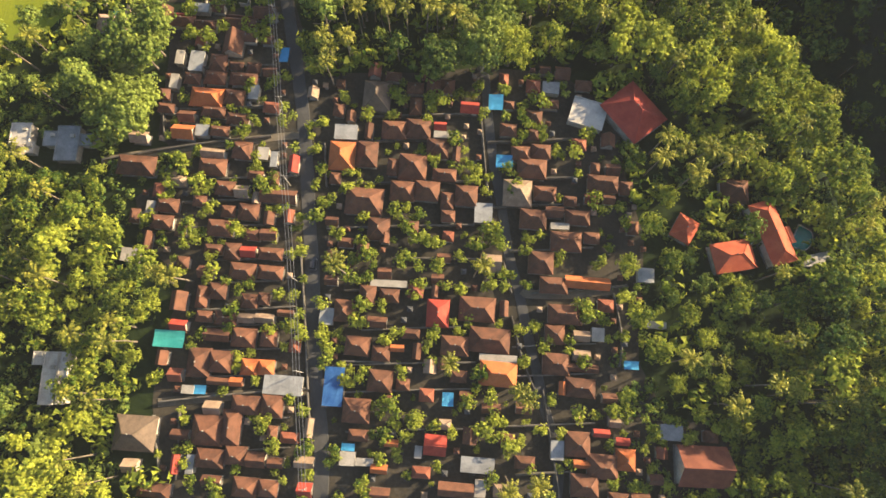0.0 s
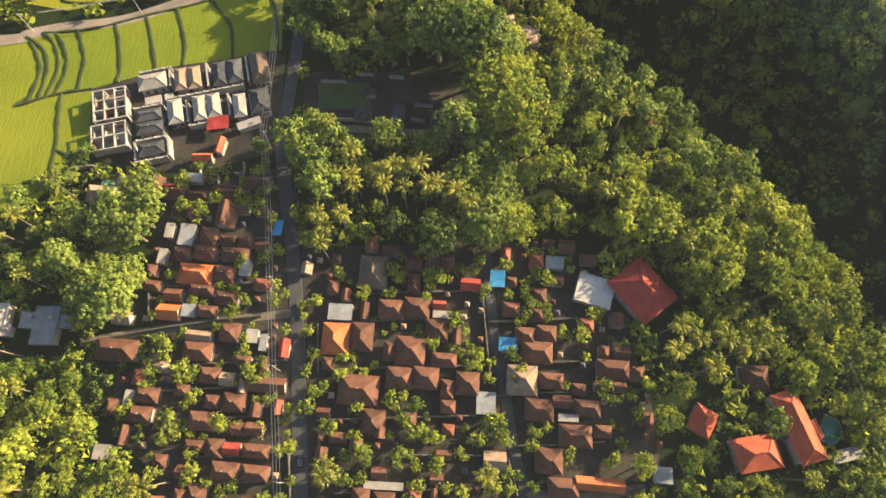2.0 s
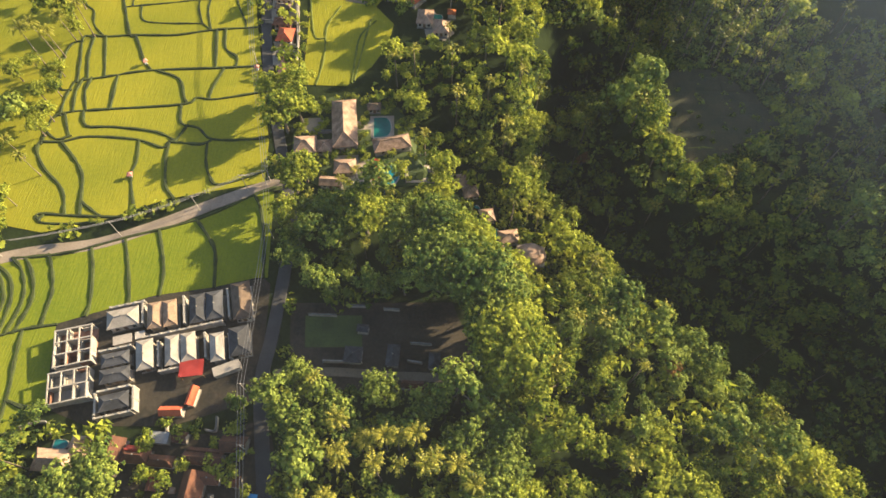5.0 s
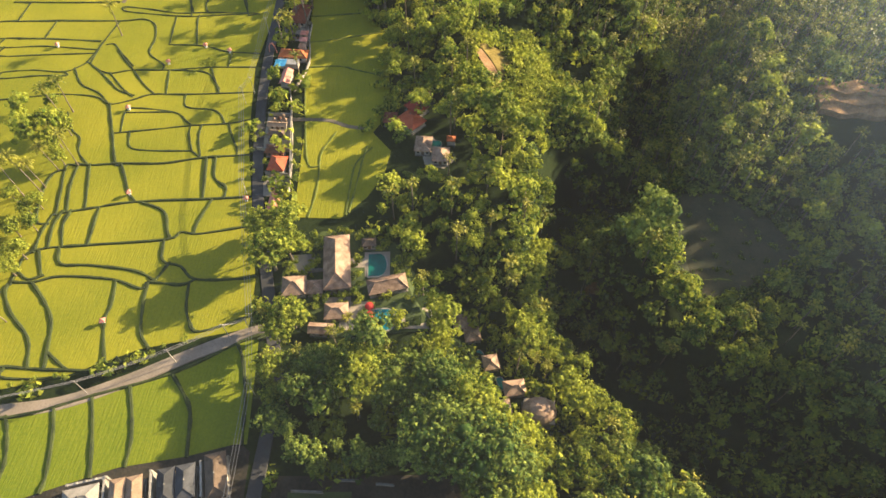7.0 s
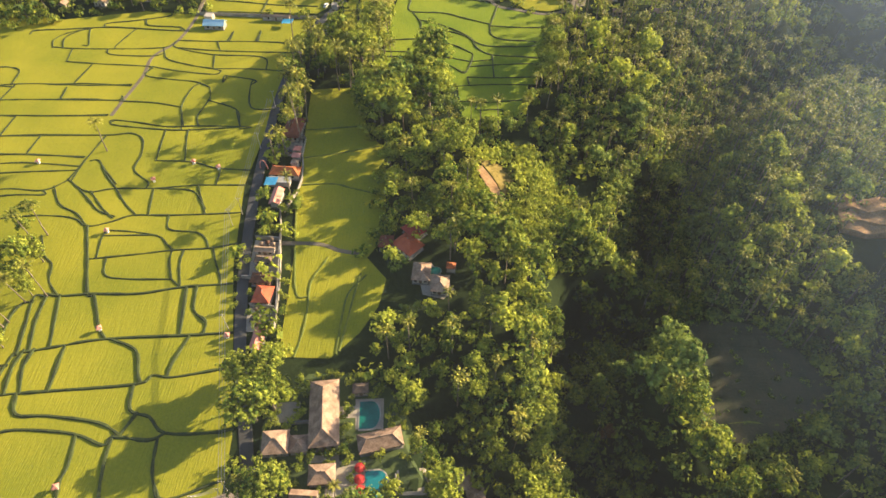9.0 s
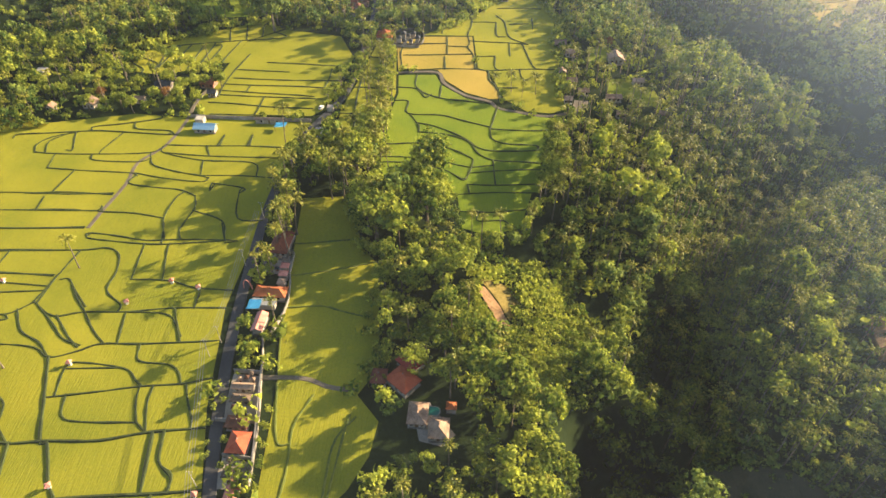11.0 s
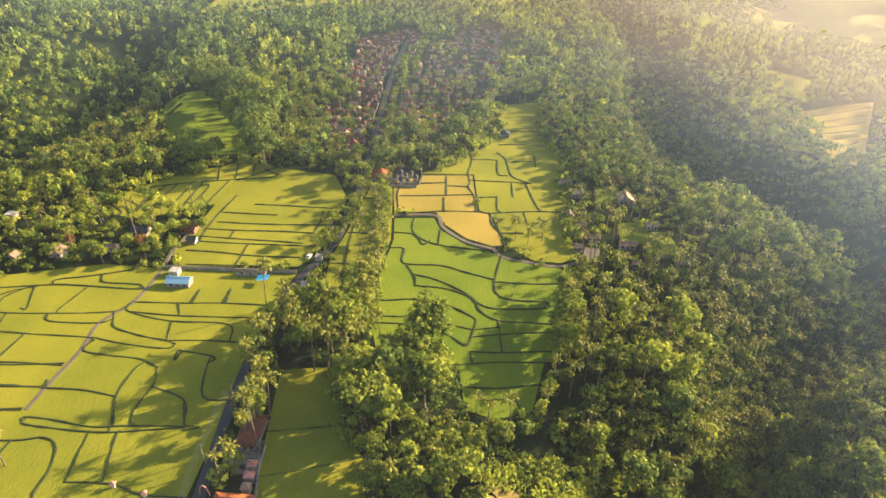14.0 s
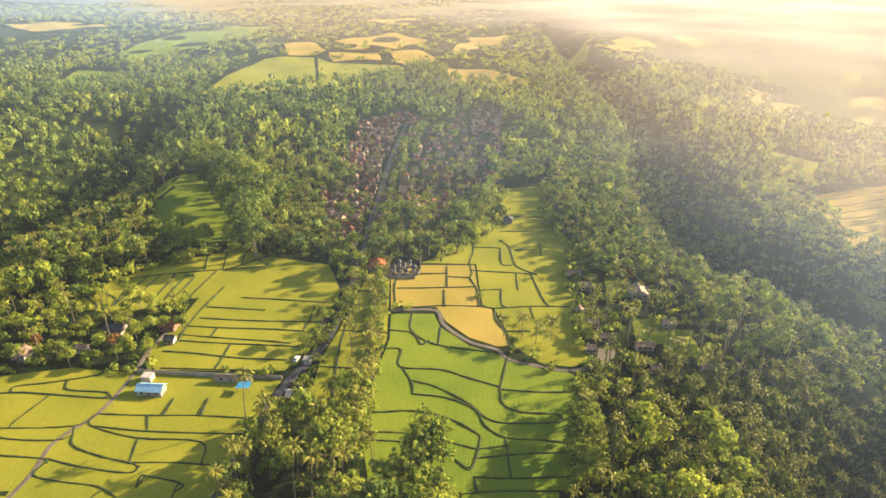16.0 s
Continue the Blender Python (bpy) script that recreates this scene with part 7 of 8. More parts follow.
for line, gap, loose, share in ROWS_OF_TREES:
    for (ax, ay), (bx, by) in zip(line, line[1:]):
        for k in range(max(1, int(math.hypot(bx - ax, by - ay) / gap))):
            f = (k + rng.random()) * gap / math.hypot(bx - ax, by - ay)
            x, y = ax + (bx - ax) * f + rng.uniform(-loose, loose), ay + (by - ay) * f + rng.uniform(-loose, loose)
            if math.hypot(x + 68.5, y - 518) < 9:
                continue
            if rng.random() < share:
                thing_tree("palm_tree", "coconut palm in an uneven row along the fields", PALM_TRUNKS[k % 3], PALM_CROWNS[k % 3], x, y, rng.uniform(0.8, 1.2), rng.uniform(0, 6.28), "palm tree")
            else:
                thing_tree("tree", "leafy tree in an uneven row along the fields", TRUNKS[k % 3], CROWNS[rng.choice(("leaf", "leaf", "leaf_pale"))][k % 7], x, y, rng.uniform(0.6, 1.0), rng.uniform(0, 6.28))

hedge = []
for line, gap, loose, share in ROWS_OF_TREES:
    for (ax, ay), (bx, by) in zip(line, line[1:]):
        for k in range(int(math.hypot(bx - ax, by - ay) / 1.5)):
            f = rng.random()
            x, y = ax + (bx - ax) * f + rng.uniform(-loose, loose), ay + (by - ay) * f + rng.uniform(-loose, loose)
            hedge.append((x, y, ground_at(x, y) - 0.3, rng.uniform(0.55, 1.25), rng.uniform(0, 6.28), rng.uniform(0.9, 1.5)))
stuff("hedge", "tangled green hedge under the trees along the fields", "shrubs", BUSH, hedge, "leaf")

RUST_CROWNS = [raw_mesh("crown", v, f, "leaf_flame") for v, f in NEAR[:2]]
for i, (x, y) in enumerate(RUST_TREES):
    thing_tree("tree", "rust-coloured flowering tree among green trees", TRUNKS[i % 3], RUST_CROWNS[i % 2], x, y, 0.75, i * 1.3)

for i, (x, y) in enumerate(GARDEN):
    s = rng.uniform(1.1, 1.9) if y < 120 else rng.uniform(0.6, 1.0)
    kind = "leaf_pale" if rng.random() < 0.55 else "leaf"
    thing_tree("garden_tree", "small rounded yellow-green garden tree beside a pavilion" if kind == "leaf_pale" else "small bushy green garden tree in a compound", STEMS[i % 2], SHRUBS[kind][i % 3], x, y, s, rng.uniform(0, 6.28))

# wild trees in the camera's wedge, off field, yard, road and roof
r = np.random.RandomState(3)
pads = np.array(PADS)


def free(x, y, margin):
    ok = np.ones(x.shape, bool)
    for cx, cy, cr in GLADES:
        ok &= np.hypot(x - cx, y - cy) > cr
    for poly in CLEAR + [VILLA_YARD, TEMPLE_YARD, CONSTRUCTION]:
        ok &= ~inside(x, y, poly)
    for poly in CLEAR:
        ok &= line_distance(x, y, poly + poly[:1]) > margin
    for line, half in STRIPS:
        ok &= line_distance(x, y, line) > half + margin
    for px, py, hw, hd in PADS:
        ok &= ~((np.abs(x - px) < hw + margin) & (np.abs(y - py) < hd + margin))
    return ok


def scatter(x0, x1, y0, y1, step):
    a, b = np.meshgrid(np.arange(x0, x1, step), np.arange(y0, y1, step))
    a, b = a.ravel() + r.uniform(-0.45, 0.45, a.size) * step, b.ravel() + r.uniform(-0.45, 0.45, b.size) * step
    return a, b


def in_view_wedge(x, y, margin=30):
    """Within the widening wedge of ground that the moving camera looks over."""
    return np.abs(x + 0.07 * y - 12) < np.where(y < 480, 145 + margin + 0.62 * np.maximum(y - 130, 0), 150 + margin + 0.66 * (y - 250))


x, y = scatter(-260, 330, -42, 225, 5.7)
x3, y3 = scatter(-260, 330, 225, 330, 5.6)
x2, y2 = scatter(-300, 360, 330, 520, 6.3)
x, y = np.concatenate([x, x3, x2]), np.concatenate([y, y3, y2])
village = inside(x, y, VILLAGE)
bottom = height(x, y) < -30
keep = free(x, y, 2.2) & ~village & in_view_wedge(x, y, 20) & (~bottom | (r.uniform(0, 1, x.size) < 0.15)) & (~((x > 68) & (x < 140) & (y > 190) & (y < 282)) | (r.uniform(0, 1, x.size) < 0.55))
keep &= ~((x > 22) & (x < 150) & (y > 340) & (y < 500)) | (r.uniform(0, 1, x.size) < 0.5)
keep &= ~((x > 30) & (x < 92) & (y > 425) & (y < 530)) | (r.uniform(0, 1, x.size) < 0.16)
keep &= ~((x < -185) & (y > 440) & (y < 660)) | (r.uniform(0, 1, x.size) < 0.6)
palm_slope = (x > 72) & (x < 215) & (y > 262) & (y < 440)
keep &= ~palm_slope | (r.uniform(0, 1, x.size) < 0.3)
wood = keep.copy()
for grove in (GROVE, SCRUB, ROADSIDE_TREES):
    extra = inside(x, y, grove)
    wood |= extra & (r.uniform(0, 1, x.size) < (0.45 if grove is not GROVE else 0.8))
wood &= ~((x < -2) & (x > -60) & (y > 86) & (y < 118)) | (r.uniform(0, 1, x.size) < 0.5)
x, y = x[wood], y[wood]
z = height(x, y)
size = np.exp(r.normal(0.02, 0.30, x.size)) * (0.92 + 0.25 * np.sin(x * 0.05 + 2) * np.cos(y * 0.043))
kinds = (np.sin(x * 0.071 + 1) + np.cos(y * 0.063 + x * 0.02) + r.normal(0, 0.7, x.size))
# more of the paler leaf on these slopes, in place of sunlight
kinds = kinds + np.where((x > 20) & (y > 335), 0.6, 0.0) + np.where((x > -16) & (x < 32) & (y > 240) & (y < 334), 1.6, 0.0)
palm_grove = (x < -2) & (x > -60) & (y > 86) & (y < 118)
# grove darkened for shade, the ravine's west side lightened for sun
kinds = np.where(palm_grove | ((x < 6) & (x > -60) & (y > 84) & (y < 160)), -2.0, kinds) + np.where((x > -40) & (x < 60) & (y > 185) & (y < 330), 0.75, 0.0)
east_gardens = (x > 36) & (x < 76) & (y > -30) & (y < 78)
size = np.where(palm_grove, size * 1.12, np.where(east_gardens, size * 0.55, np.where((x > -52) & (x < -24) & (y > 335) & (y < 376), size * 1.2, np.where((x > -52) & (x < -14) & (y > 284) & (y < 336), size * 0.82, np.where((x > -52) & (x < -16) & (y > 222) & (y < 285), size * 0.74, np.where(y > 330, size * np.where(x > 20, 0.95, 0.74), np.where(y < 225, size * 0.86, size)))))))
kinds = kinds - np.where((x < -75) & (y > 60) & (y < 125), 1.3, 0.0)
near = (x + 0.07 * y < 108) & (x > -146) & (y < 225)
order = np.argsort(np.hypot(x - 5, (y - 110) * 0.8))
chosen = set(order[:110].tolist())
groups = {}
for i in range(len(x)):
    # ravine trees get the darker leaf: its shade is put into their colour
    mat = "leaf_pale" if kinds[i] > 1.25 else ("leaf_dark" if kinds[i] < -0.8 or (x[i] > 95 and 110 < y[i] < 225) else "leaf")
    s = float(np.clip(size[i], 0.5, 1.6))
    if i in chosen:
        words = {"leaf": "broad green tree in the grove at the village edge", "leaf_pale": "pale yellow-green tree in the grove at the village edge", "leaf_dark": "tree in the village-edge grove, shade put into its darker green"}[mat]
        thing_tree("tree", words, TRUNKS[i % 3], CROWNS[mat][i % 7], x[i], y[i], s, r.uniform(0, 6.28), dz=-0.2)
    else:
        groups.setdefault((mat, bool(near[i]), int(y[i] > 225) + int(y[i] > 330)), []).append((x[i], y[i], z[i] - 0.4, s, r.uniform(0, 6.28), r.uniform(0.85, 1.25)))
for (mat, close, far), places in groups.items():
    stuff("woodland", {"leaf": "dense green tropical trees on the ravine slopes", "leaf_pale": "paler yellow-green trees, in places lightened for sun on the slopes", "leaf_dark": "darker green trees, in the ravine with shade put into the leaves"}[mat], "trees", NEAR if close else MIDDLE if not far else MEDIUM if places[0][1] < 330 else SLENDER, places, mat)

# low growth between the trunks
x, y = scatter(-200, 190, -40, 330, 8.6)
ok = free(x, y, 0.5) & ~inside(x, y, VILLAGE) & in_view_wedge(x, y, 5)
x, y = x[ok], y[ok]
k = r.uniform(0, 1, x.size)
for mat, lo, hi in (("leaf", 0, 0.7), ("leaf_pale", 0.7, 1)):
    m = (k >= lo) & (k < hi)
    stuff("undergrowth", "leafy undergrowth between the trees", "shrubs", BUSH, [(a, b, c - 0.3, float(s), t, 1.0) for a, b, c, s, t in zip(x[m], y[m], height(x[m], y[m]), r.uniform(1.0, 2.1, m.sum()), r.uniform(0, 6.28, m.sum()))], mat)

x, y = scatter(-132, 116, -50, 104, 3.7)
ok = ((x < -78) | (x > 44)) & free(x, y, 0.2) & (~inside(x, y, VILLAGE) | (x > 44)) & (r.uniform(0, 1, x.size) < 0.85)
x, y = x[ok], y[ok]
stuff("undergrowth", "low bushes and creepers under the garden trees", "shrubs", BUSH, [(a, b, c - 0.3, float(s), t, 0.8) for a, b, c, s, t in zip(x, y, height(x, y), r.uniform(0.55, 1.15, x.size), r.uniform(0, 6.28, x.size))], "leaf_dark")

x, y = scatter(-280, 240, 330, 640, 7.0)
ok = free(x, y, 0.4) & in_view_wedge(x, y, 5)
x, y = x[ok], y[ok]
stuff("undergrowth", "leafy undergrowth along the field edges", "shrubs", BUSH, [(a, b, c - 0.3, float(s), t, 1.0) for a, b, c, s, t in zip(x, y, height(x, y), r.uniform(0.7, 1.5, x.size), r.uniform(0, 6.28, x.size))], "leaf")

# creepers and bushes that cover the steep ravine walls
x, y = scatter(-6, 130, 120, 430, 4.0)
z = height(x, y)
steep = np.hypot(height(x + 1, y) - z, height(x, y + 1) - z)
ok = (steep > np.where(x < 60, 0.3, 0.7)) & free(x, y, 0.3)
x, y, z = x[ok], y[ok], z[ok]
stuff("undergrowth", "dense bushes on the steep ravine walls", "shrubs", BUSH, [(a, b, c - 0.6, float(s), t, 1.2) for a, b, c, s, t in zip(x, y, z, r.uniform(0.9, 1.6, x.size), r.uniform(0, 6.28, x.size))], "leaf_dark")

# bushes along the edge of the ravine plots
edge = [(57, 262), (70, 267), (90, 264), (106, 257), (115, 245), (115, 236), (101, 227), (89, 220), (76, 216), (66, 217), (59, 229), (55, 244), (57, 262)]
ring = []
for (ax, ay), (bx, by) in zip(edge, edge[1:]):
    for k in range(14):
        f = r.uniform(0, 1)
        x, y = ax + (bx - ax) * f + r.normal(0, 2.2), ay + (by - ay) * f + r.normal(0, 2.2)
        ring.append((x, y, ground_at(x, y) - 0.3, r.uniform(0.5, 1.3), r.uniform(0, 6.28), 1.0))
for k in range(130):
    x, y = r.uniform(58, 112), r.uniform(220, 264)
    ring.append((x, y, ground_at(x, y) - 0.2, r.uniform(0.25, 0.6), r.uniform(0, 6.28), 1.0))
x, y = scatter(72, 215, 258, 440, 5.2)
ok = free(x, y, 0.5)
ring += [(a, b, ground_at(a, b) - 0.4, r.uniform(0.9, 1.9), r.uniform(0, 6.28), 1.0) for a, b in zip(x[ok], y[ok])]
stuff("undergrowth", "bushes round the ravine plots in the shade-darkened leaf colour", "shrubs", BUSH, ring, "leaf_dark")

# shrubs round the thatched huts on the ravine's edge
x, y = scatter(-14, 34, 150, 200, 3.0)
ok = free(x, y, -1.2) | (np.hypot(x - 13, y - 168) < 16) | (np.hypot(x - 2, y - 182) < 12)
for px, py, hw, hd in PADS:
    ok &= ~((np.abs(x - px) < hw + 0.2) & (np.abs(y - py) < hd + 0.2))
ok &= (np.hypot(x + 1.6, y - 189) > 2.8) & (np.hypot(x - 5.2, y - 180.2) > 2.8)
x, y = x[ok], y[ok]
stuff("garden_shrubs", "dense shrubs round the thatched huts", "shrubs", BUSH, [(a, b, c - 0.3, float(s), t, 1.0) for a, b, c, s, t in zip(x, y, height(x, y), r.uniform(0.6, 1.1, x.size), r.uniform(0, 6.28, x.size))], "leaf")

# planting in the villa garden
x, y = scatter(-66, -14, 184, 226, 2.3)
ok = inside(x, y, VILLA_YARD)
for px, py, hw, hd in PADS:
    ok &= ~((np.abs(x - px) < hw + 0.3) & (np.abs(y - py) < hd + 0.3))
for cx, cy, cr in ((-35.3, 212.2, 5.5), (-30.6, 194.0, 4.8), (-40, 193, 4), (-21, 195, 4)):
    ok &= np.hypot(x - cx, y - cy) > cr
ok &= r.uniform(0, 1, x.size) < 0.85
x, y = x[ok], y[ok]
stuff("garden_shrubs", "low clipped shrubs in the villa garden", "shrubs", SHRUB, [(a, b, c, float(s), t, 1.0) for a, b, c, s, t in zip(x, y, height(x, y), r.uniform(0.4, 1.15, x.size), r.uniform(0, 6.28, x.size))], "leaf")

# scrub on the open slope, its sunlight put into a paler leaf
x, y = scatter(-16, 46, 264, 330, 1.9)
ok = np.hypot((x - 12) / 1.15, (y - 300) / 1.25) < 24 + 3 * np.sin(x * 0.6) * np.cos(y * 0.5)
ok &= ~inside(x, y, BANK) | (r.uniform(0, 1, x.size) < 0.02)
x, y = x[ok], y[ok]
sun_pale = r.uniform(0, 1, x.size) < np.where((x < 24) & (y < 312), 0.8, 0.15)
for m, mat, lo, hi in ((sun_pale, "leaf_pale", 0.35, 0.95), (~sun_pale, "leaf", 0.45, 1.25)):
    stuff("slope_scrub", "yellow-green scrub on the open slope, lightened for sun" if mat == "leaf_pale" else "dense green scrub on the side of the knoll", "shrubs", BUSH, [(a, b, c - 0.3, float(s), t, 1.0) for a, b, c, s, t in zip(x[m], y[m], height(x[m], y[m]), r.uniform(lo, hi, m.sum()), r.uniform(0, 6.28, m.sum()))], mat)

# ragged bushes that lean over the edges of the fields
fringe = []
for line in ([(32.1, 663.8), (30.2, 589.6), (39.6, 556.8), (32.9, 480.9), (33.4, 444.5)], [(-46.1, 531.9), (-16.6, 562.5), (-2.7, 587.4), (2.7, 655.7)], [(-134, 536), (-154, 544), (-188, 520), (-206, 500), (-209, 474)], [(-62.8, 366), (-52.8, 334.4), (-45.6, 325.8), (-38.8, 280.1), (-44.3, 269.6)]):
    for (ax, ay), (bx, by) in zip(line, line[1:]):
        for k in range(int(math.hypot(bx - ax, by - ay) / 2.6)):
            f, off = r.uniform(0, 1), r.normal(0, 1.8)
            x, y = ax + (bx - ax) * f + off, ay + (by - ay) * f + r.normal(0, 1.5)
            fringe.append((x, y, ground_at(x, y) - 0.3, r.uniform(0.5, 1.7), r.uniform(0, 6.28), r.uniform(0.8, 1.5)))
stuff("field_fringe", "ragged bushes along the edges of the rice fields", "shrubs", BUSH, fringe, "leaf")

# palms that stand out of the wood
for x0, x1, y0, y1, step, share in ((-230, 320, -40, 200, 14.0, 0.5), (-200, 320, 200, 335, 11.0, 0.55), (18, 150, 335, 500, 7.2, 0.55), (72, 215, 255, 440, 6.4, 0.7), (-300, 200, 520, 700, 9.0, 0.5), (-260, 330, 335, 760, 12.0, 0.55)):
    px, py = scatter(x0, x1, y0, y1, step)
    ok = free(px, py, 1.2) & ~inside(px, py, VILLAGE) & in_view_wedge(px, py, 20) & (r.uniform(0, 1, px.size) < share)
    px, py = px[ok], py[ok]
    pz = height(px, py) + r.uniform(11.5, 16.5, px.size)
    stuff("woodland_palms", "coconut palms standing out of the wood", "palm trees", SPARE_FRONDS, [(a, b, c, r.uniform(0.8, 1.2), r.uniform(0, 6.28), 1) for a, b, c in zip(px, py, pz)], "frond")
    stem = np.array([(0.16, 0, 0.1), (-0.1, 0.14, 0.1), (-0.1, -0.14, 0.1), (0.3, 0, -17.5), (-0.2, 0.26, -17.5), (-0.2, -0.26, -17.5)])
    sides = np.array([(0, 1, 4, 3), (1, 2, 5, 4), (2, 0, 3, 5)])
    stuff("woodland_palm_stems", "slender pale stems of the palms in the wood", "palm trees", [(stem, sides)], [(a, b, c, 1, r.uniform(0, 6.28), 1) for a, b, c in zip(px, py, pz)], "bark")

# middle distance and far woods
for y0, y1, step, tmpl, usual in ((520, 700, 7.2, DISTANT, 0.77), (700, 1150, 12.4, HORIZON, 1.05)):
    x, y = scatter(-700, 760, y0, y1, step)
    ok = free(x, y, 1.5) & in_view_wedge(x, y, 40)
    thin = inside(x, y, FAR_VILLAGE) | inside(x, y, FAR_VILLAGE_EAST)
    ok &= ~thin | (r.uniform(0, 1, x.size) < 0.12)
    x, y = x[ok], y[ok]
    k = np.sin(x * 0.03 + 1) + np.cos(y * 0.027 + x * 0.01) + r.normal(0, 0.8, x.size)
    for mat, lo, hi in (("leaf_dark", -9, 1.0), ("leaf", 1.0, 2.3), ("leaf_pale", 2.3, 9)):
        m = (k >= lo) & (k < hi)
        stuff("far_woodland", "hazy green woods in the distance", "trees", tmpl, [(a, b, c - 0.5, float(s), t, q) for a, b, c, s, t, q in zip(x[m], y[m], height(x[m], y[m]), np.clip(usual * np.exp(r.normal(-0.02, 0.25, m.sum())), 0.45, 1.6), r.uniform(0, 6.28, m.sum()), r.uniform(0.95, 1.5, m.sum()))], mat)
x, y = scatter(-2300, 2300, 1150, 3300, 29)
ok = free(x, y, 2) & in_view_wedge(x, y, 60) & (np.sin(x * 0.004 + y * 0.002) + np.sin(y * 0.006 - x * 0.002) + r.normal(0, 0.5, x.size) > -0.75)
x, y = x[ok], y[ok]
stuff("far_woodland", "hazy woods near the horizon", "trees", HORIZON, [(a, b, c - 1, float(s), t, 0.55) for a, b, c, s, t in zip(x, y, height(x, y), np.clip(np.exp(r.normal(0.55, 0.3, x.size)), 0.8, 2.3), r.uniform(0, 6.28, x.size))], "leaf")
# banana plants and low palms in the gardens
x, y = scatter(-95, 80, -70, 118, 4.4)
ok = free(x, y, 0.3) & ((inside(x, y, VILLAGE) & (r.uniform(0, 1, x.size) < 0.34)) | ((x > 36) & (x < 78) & (y < 78) & (r.uniform(0, 1, x.size) < 0.55)))
x, y = x[ok], y[ok]
stuff("banana_plants", "broad-leaved banana plants between the gardens", "plants", BANANA, [(a, b, c + r.uniform(1.6, 3.4), r.uniform(0.55, 0.95), r.uniform(0, 6.28), 1) for a, b, c in zip(x, y, height(x, y))], "leaf_pale")
# village gardens
x, y = scatter(-90, 75, -65, 115, 3.3)
ok = free(x, y, 0.1) & inside(x, y, VILLAGE) & (r.uniform(0, 1, x.size) < 0.68)
x, y = x[ok], y[ok]
for mat, lo, hi in (("leaf", 0, 0.62), ("leaf_pale", 0.62, 1)):
    k = r.uniform(0, 1, x.size)
    m = (k >= lo) & (k < hi)
    stuff("garden_shrubs", "shrubs and small trees between the village houses", "shrubs", SHRUB, [(a, b, c - 0.2, float(s), t, 1.0) for a, b, c, s, t in zip(x[m], y[m], height(x[m], y[m]), r.uniform(0.55, 1.45, m.sum()), r.uniform(0, 6.28, m.sum()))], mat)


# bunds between the paddies
bund(valley_field, (56.6, 258.7), (65.1, 252.7), (70.4, 241.7), (70.7, 232.2), (74.6, 220.7))
bund(valley_field, (68.9, 264.4), (75.1, 257.3), (78.9, 244.7), (81.2, 236.4), (81.3, 222.7))
bund(valley_field, (79.2, 262.9), (84.5, 252.7), (87.9, 240.4), (90.4, 225.5))
bund(valley_field, (91.3, 261.1), (95.6, 248.3), (100.1, 236.5), (101.1, 230.8))
bund(valley_field, (58, 245.8), (68.5, 248.5), (80.3, 244.8), (92.1, 246.1), (106.9, 241.7))
bund(valley_field, (60.3, 236.1), (70.4, 235.6), (83.5, 233), (97.1, 233.9))
bund(valley_field, (66.7, 225), (78.4, 227), (89.7, 226.6))
bund(south_field, (-142.8, 150.3), (-139.3, 145.7), (-136.3, 139.3), (-136.5, 127.6))
bund(south_field, (-144.6, 152.1), (-138.6, 148.5), (-135.4, 143.5), (-133.9, 137.5), (-133.6, 129.1))
bund(south_field, (-139.8, 154.2), (-135.8, 150.8), (-132.7, 145.8), (-130.9, 139.7), (-131.5, 130))
bund(south_field, (-136.2, 154.7), (-132.9, 151), (-130, 146), (-128.3, 139.9), (-129.3, 130.9))
bund(south_field, (-129.6, 156.3), (-126.2, 150.5), (-123.7, 144.4), (-123.2, 140.3), (-122.5, 133))
bund(south_field, (-117.5, 159.1), (-114.3, 151.4), (-111.4, 141.2), (-111.2, 137.4))
bund(south_field, (-108.4, 162.9), (-104.6, 154.2), (-100.2, 142))
bund(south_field, (-99.1, 166.8), (-95.7, 159.2), (-93.2, 151.9), (-92.3, 145.3))
bund(south_field, (-88.5, 171.4), (-83.4, 165.7), (-80, 160.4), (-77.3, 148.9))
bund(south_field, (-72.8, 182.4), (-69.7, 176.9), (-66.3, 165.9), (-63.8, 153.1))
bund(south_field, (-137.3, 129.3), (-139.4, 126.2), (-132.3, 129.7), (-126.3, 132.1), (-118.4, 134))
bund(south_field, (-127.1, 131.8), (-125.3, 122.6), (-123.1, 113.6), (-121.8, 102.4))
bund(south_field, (-121.8, 102.4), (-128.8, 100.2), (-121.8, 102.4), (-116.6, 104))
bund(south_field, (-122.9, 111.8), (-116.6, 110.2), (-112.8, 112.1))
bund(south_field, (-139.8, 154.2), (-124.5, 157.1), (-108.3, 163.8), (-88.2, 172.1), (-71.8, 183.1), (-64.8, 186), (-66.9, 184.2))
bund(west_field, (-136.9, 167.4), (-138.5, 170.4), (-125.2, 170.5), (-104.4, 171.9), (-106.4, 175.6))
bund(west_field, (-136.9, 170.4), (-136.9, 167.4), (-127.1, 167.4), (-119.4, 168.6))
bund(west_field, (-149.3, 197.5), (-148.7, 194.4), (-143.7, 187.8), (-134.6, 179.8), (-130.5, 170.5))
bund(west_field, (-142.2, 198.9), (-135.2, 192.3), (-130.2, 185.8), (-127.6, 177.5), (-125.6, 170.5))
bund(west_field, (-126.8, 175.7), (-119.3, 170.9))
bund(west_field, (-116.3, 201.4), (-114.5, 192.7), (-114.5, 186.9), (-109.4, 173.9))
bund(west_field, (-106, 201), (-105, 193.4), (-102.2, 183.9), (-98.4, 179.4))
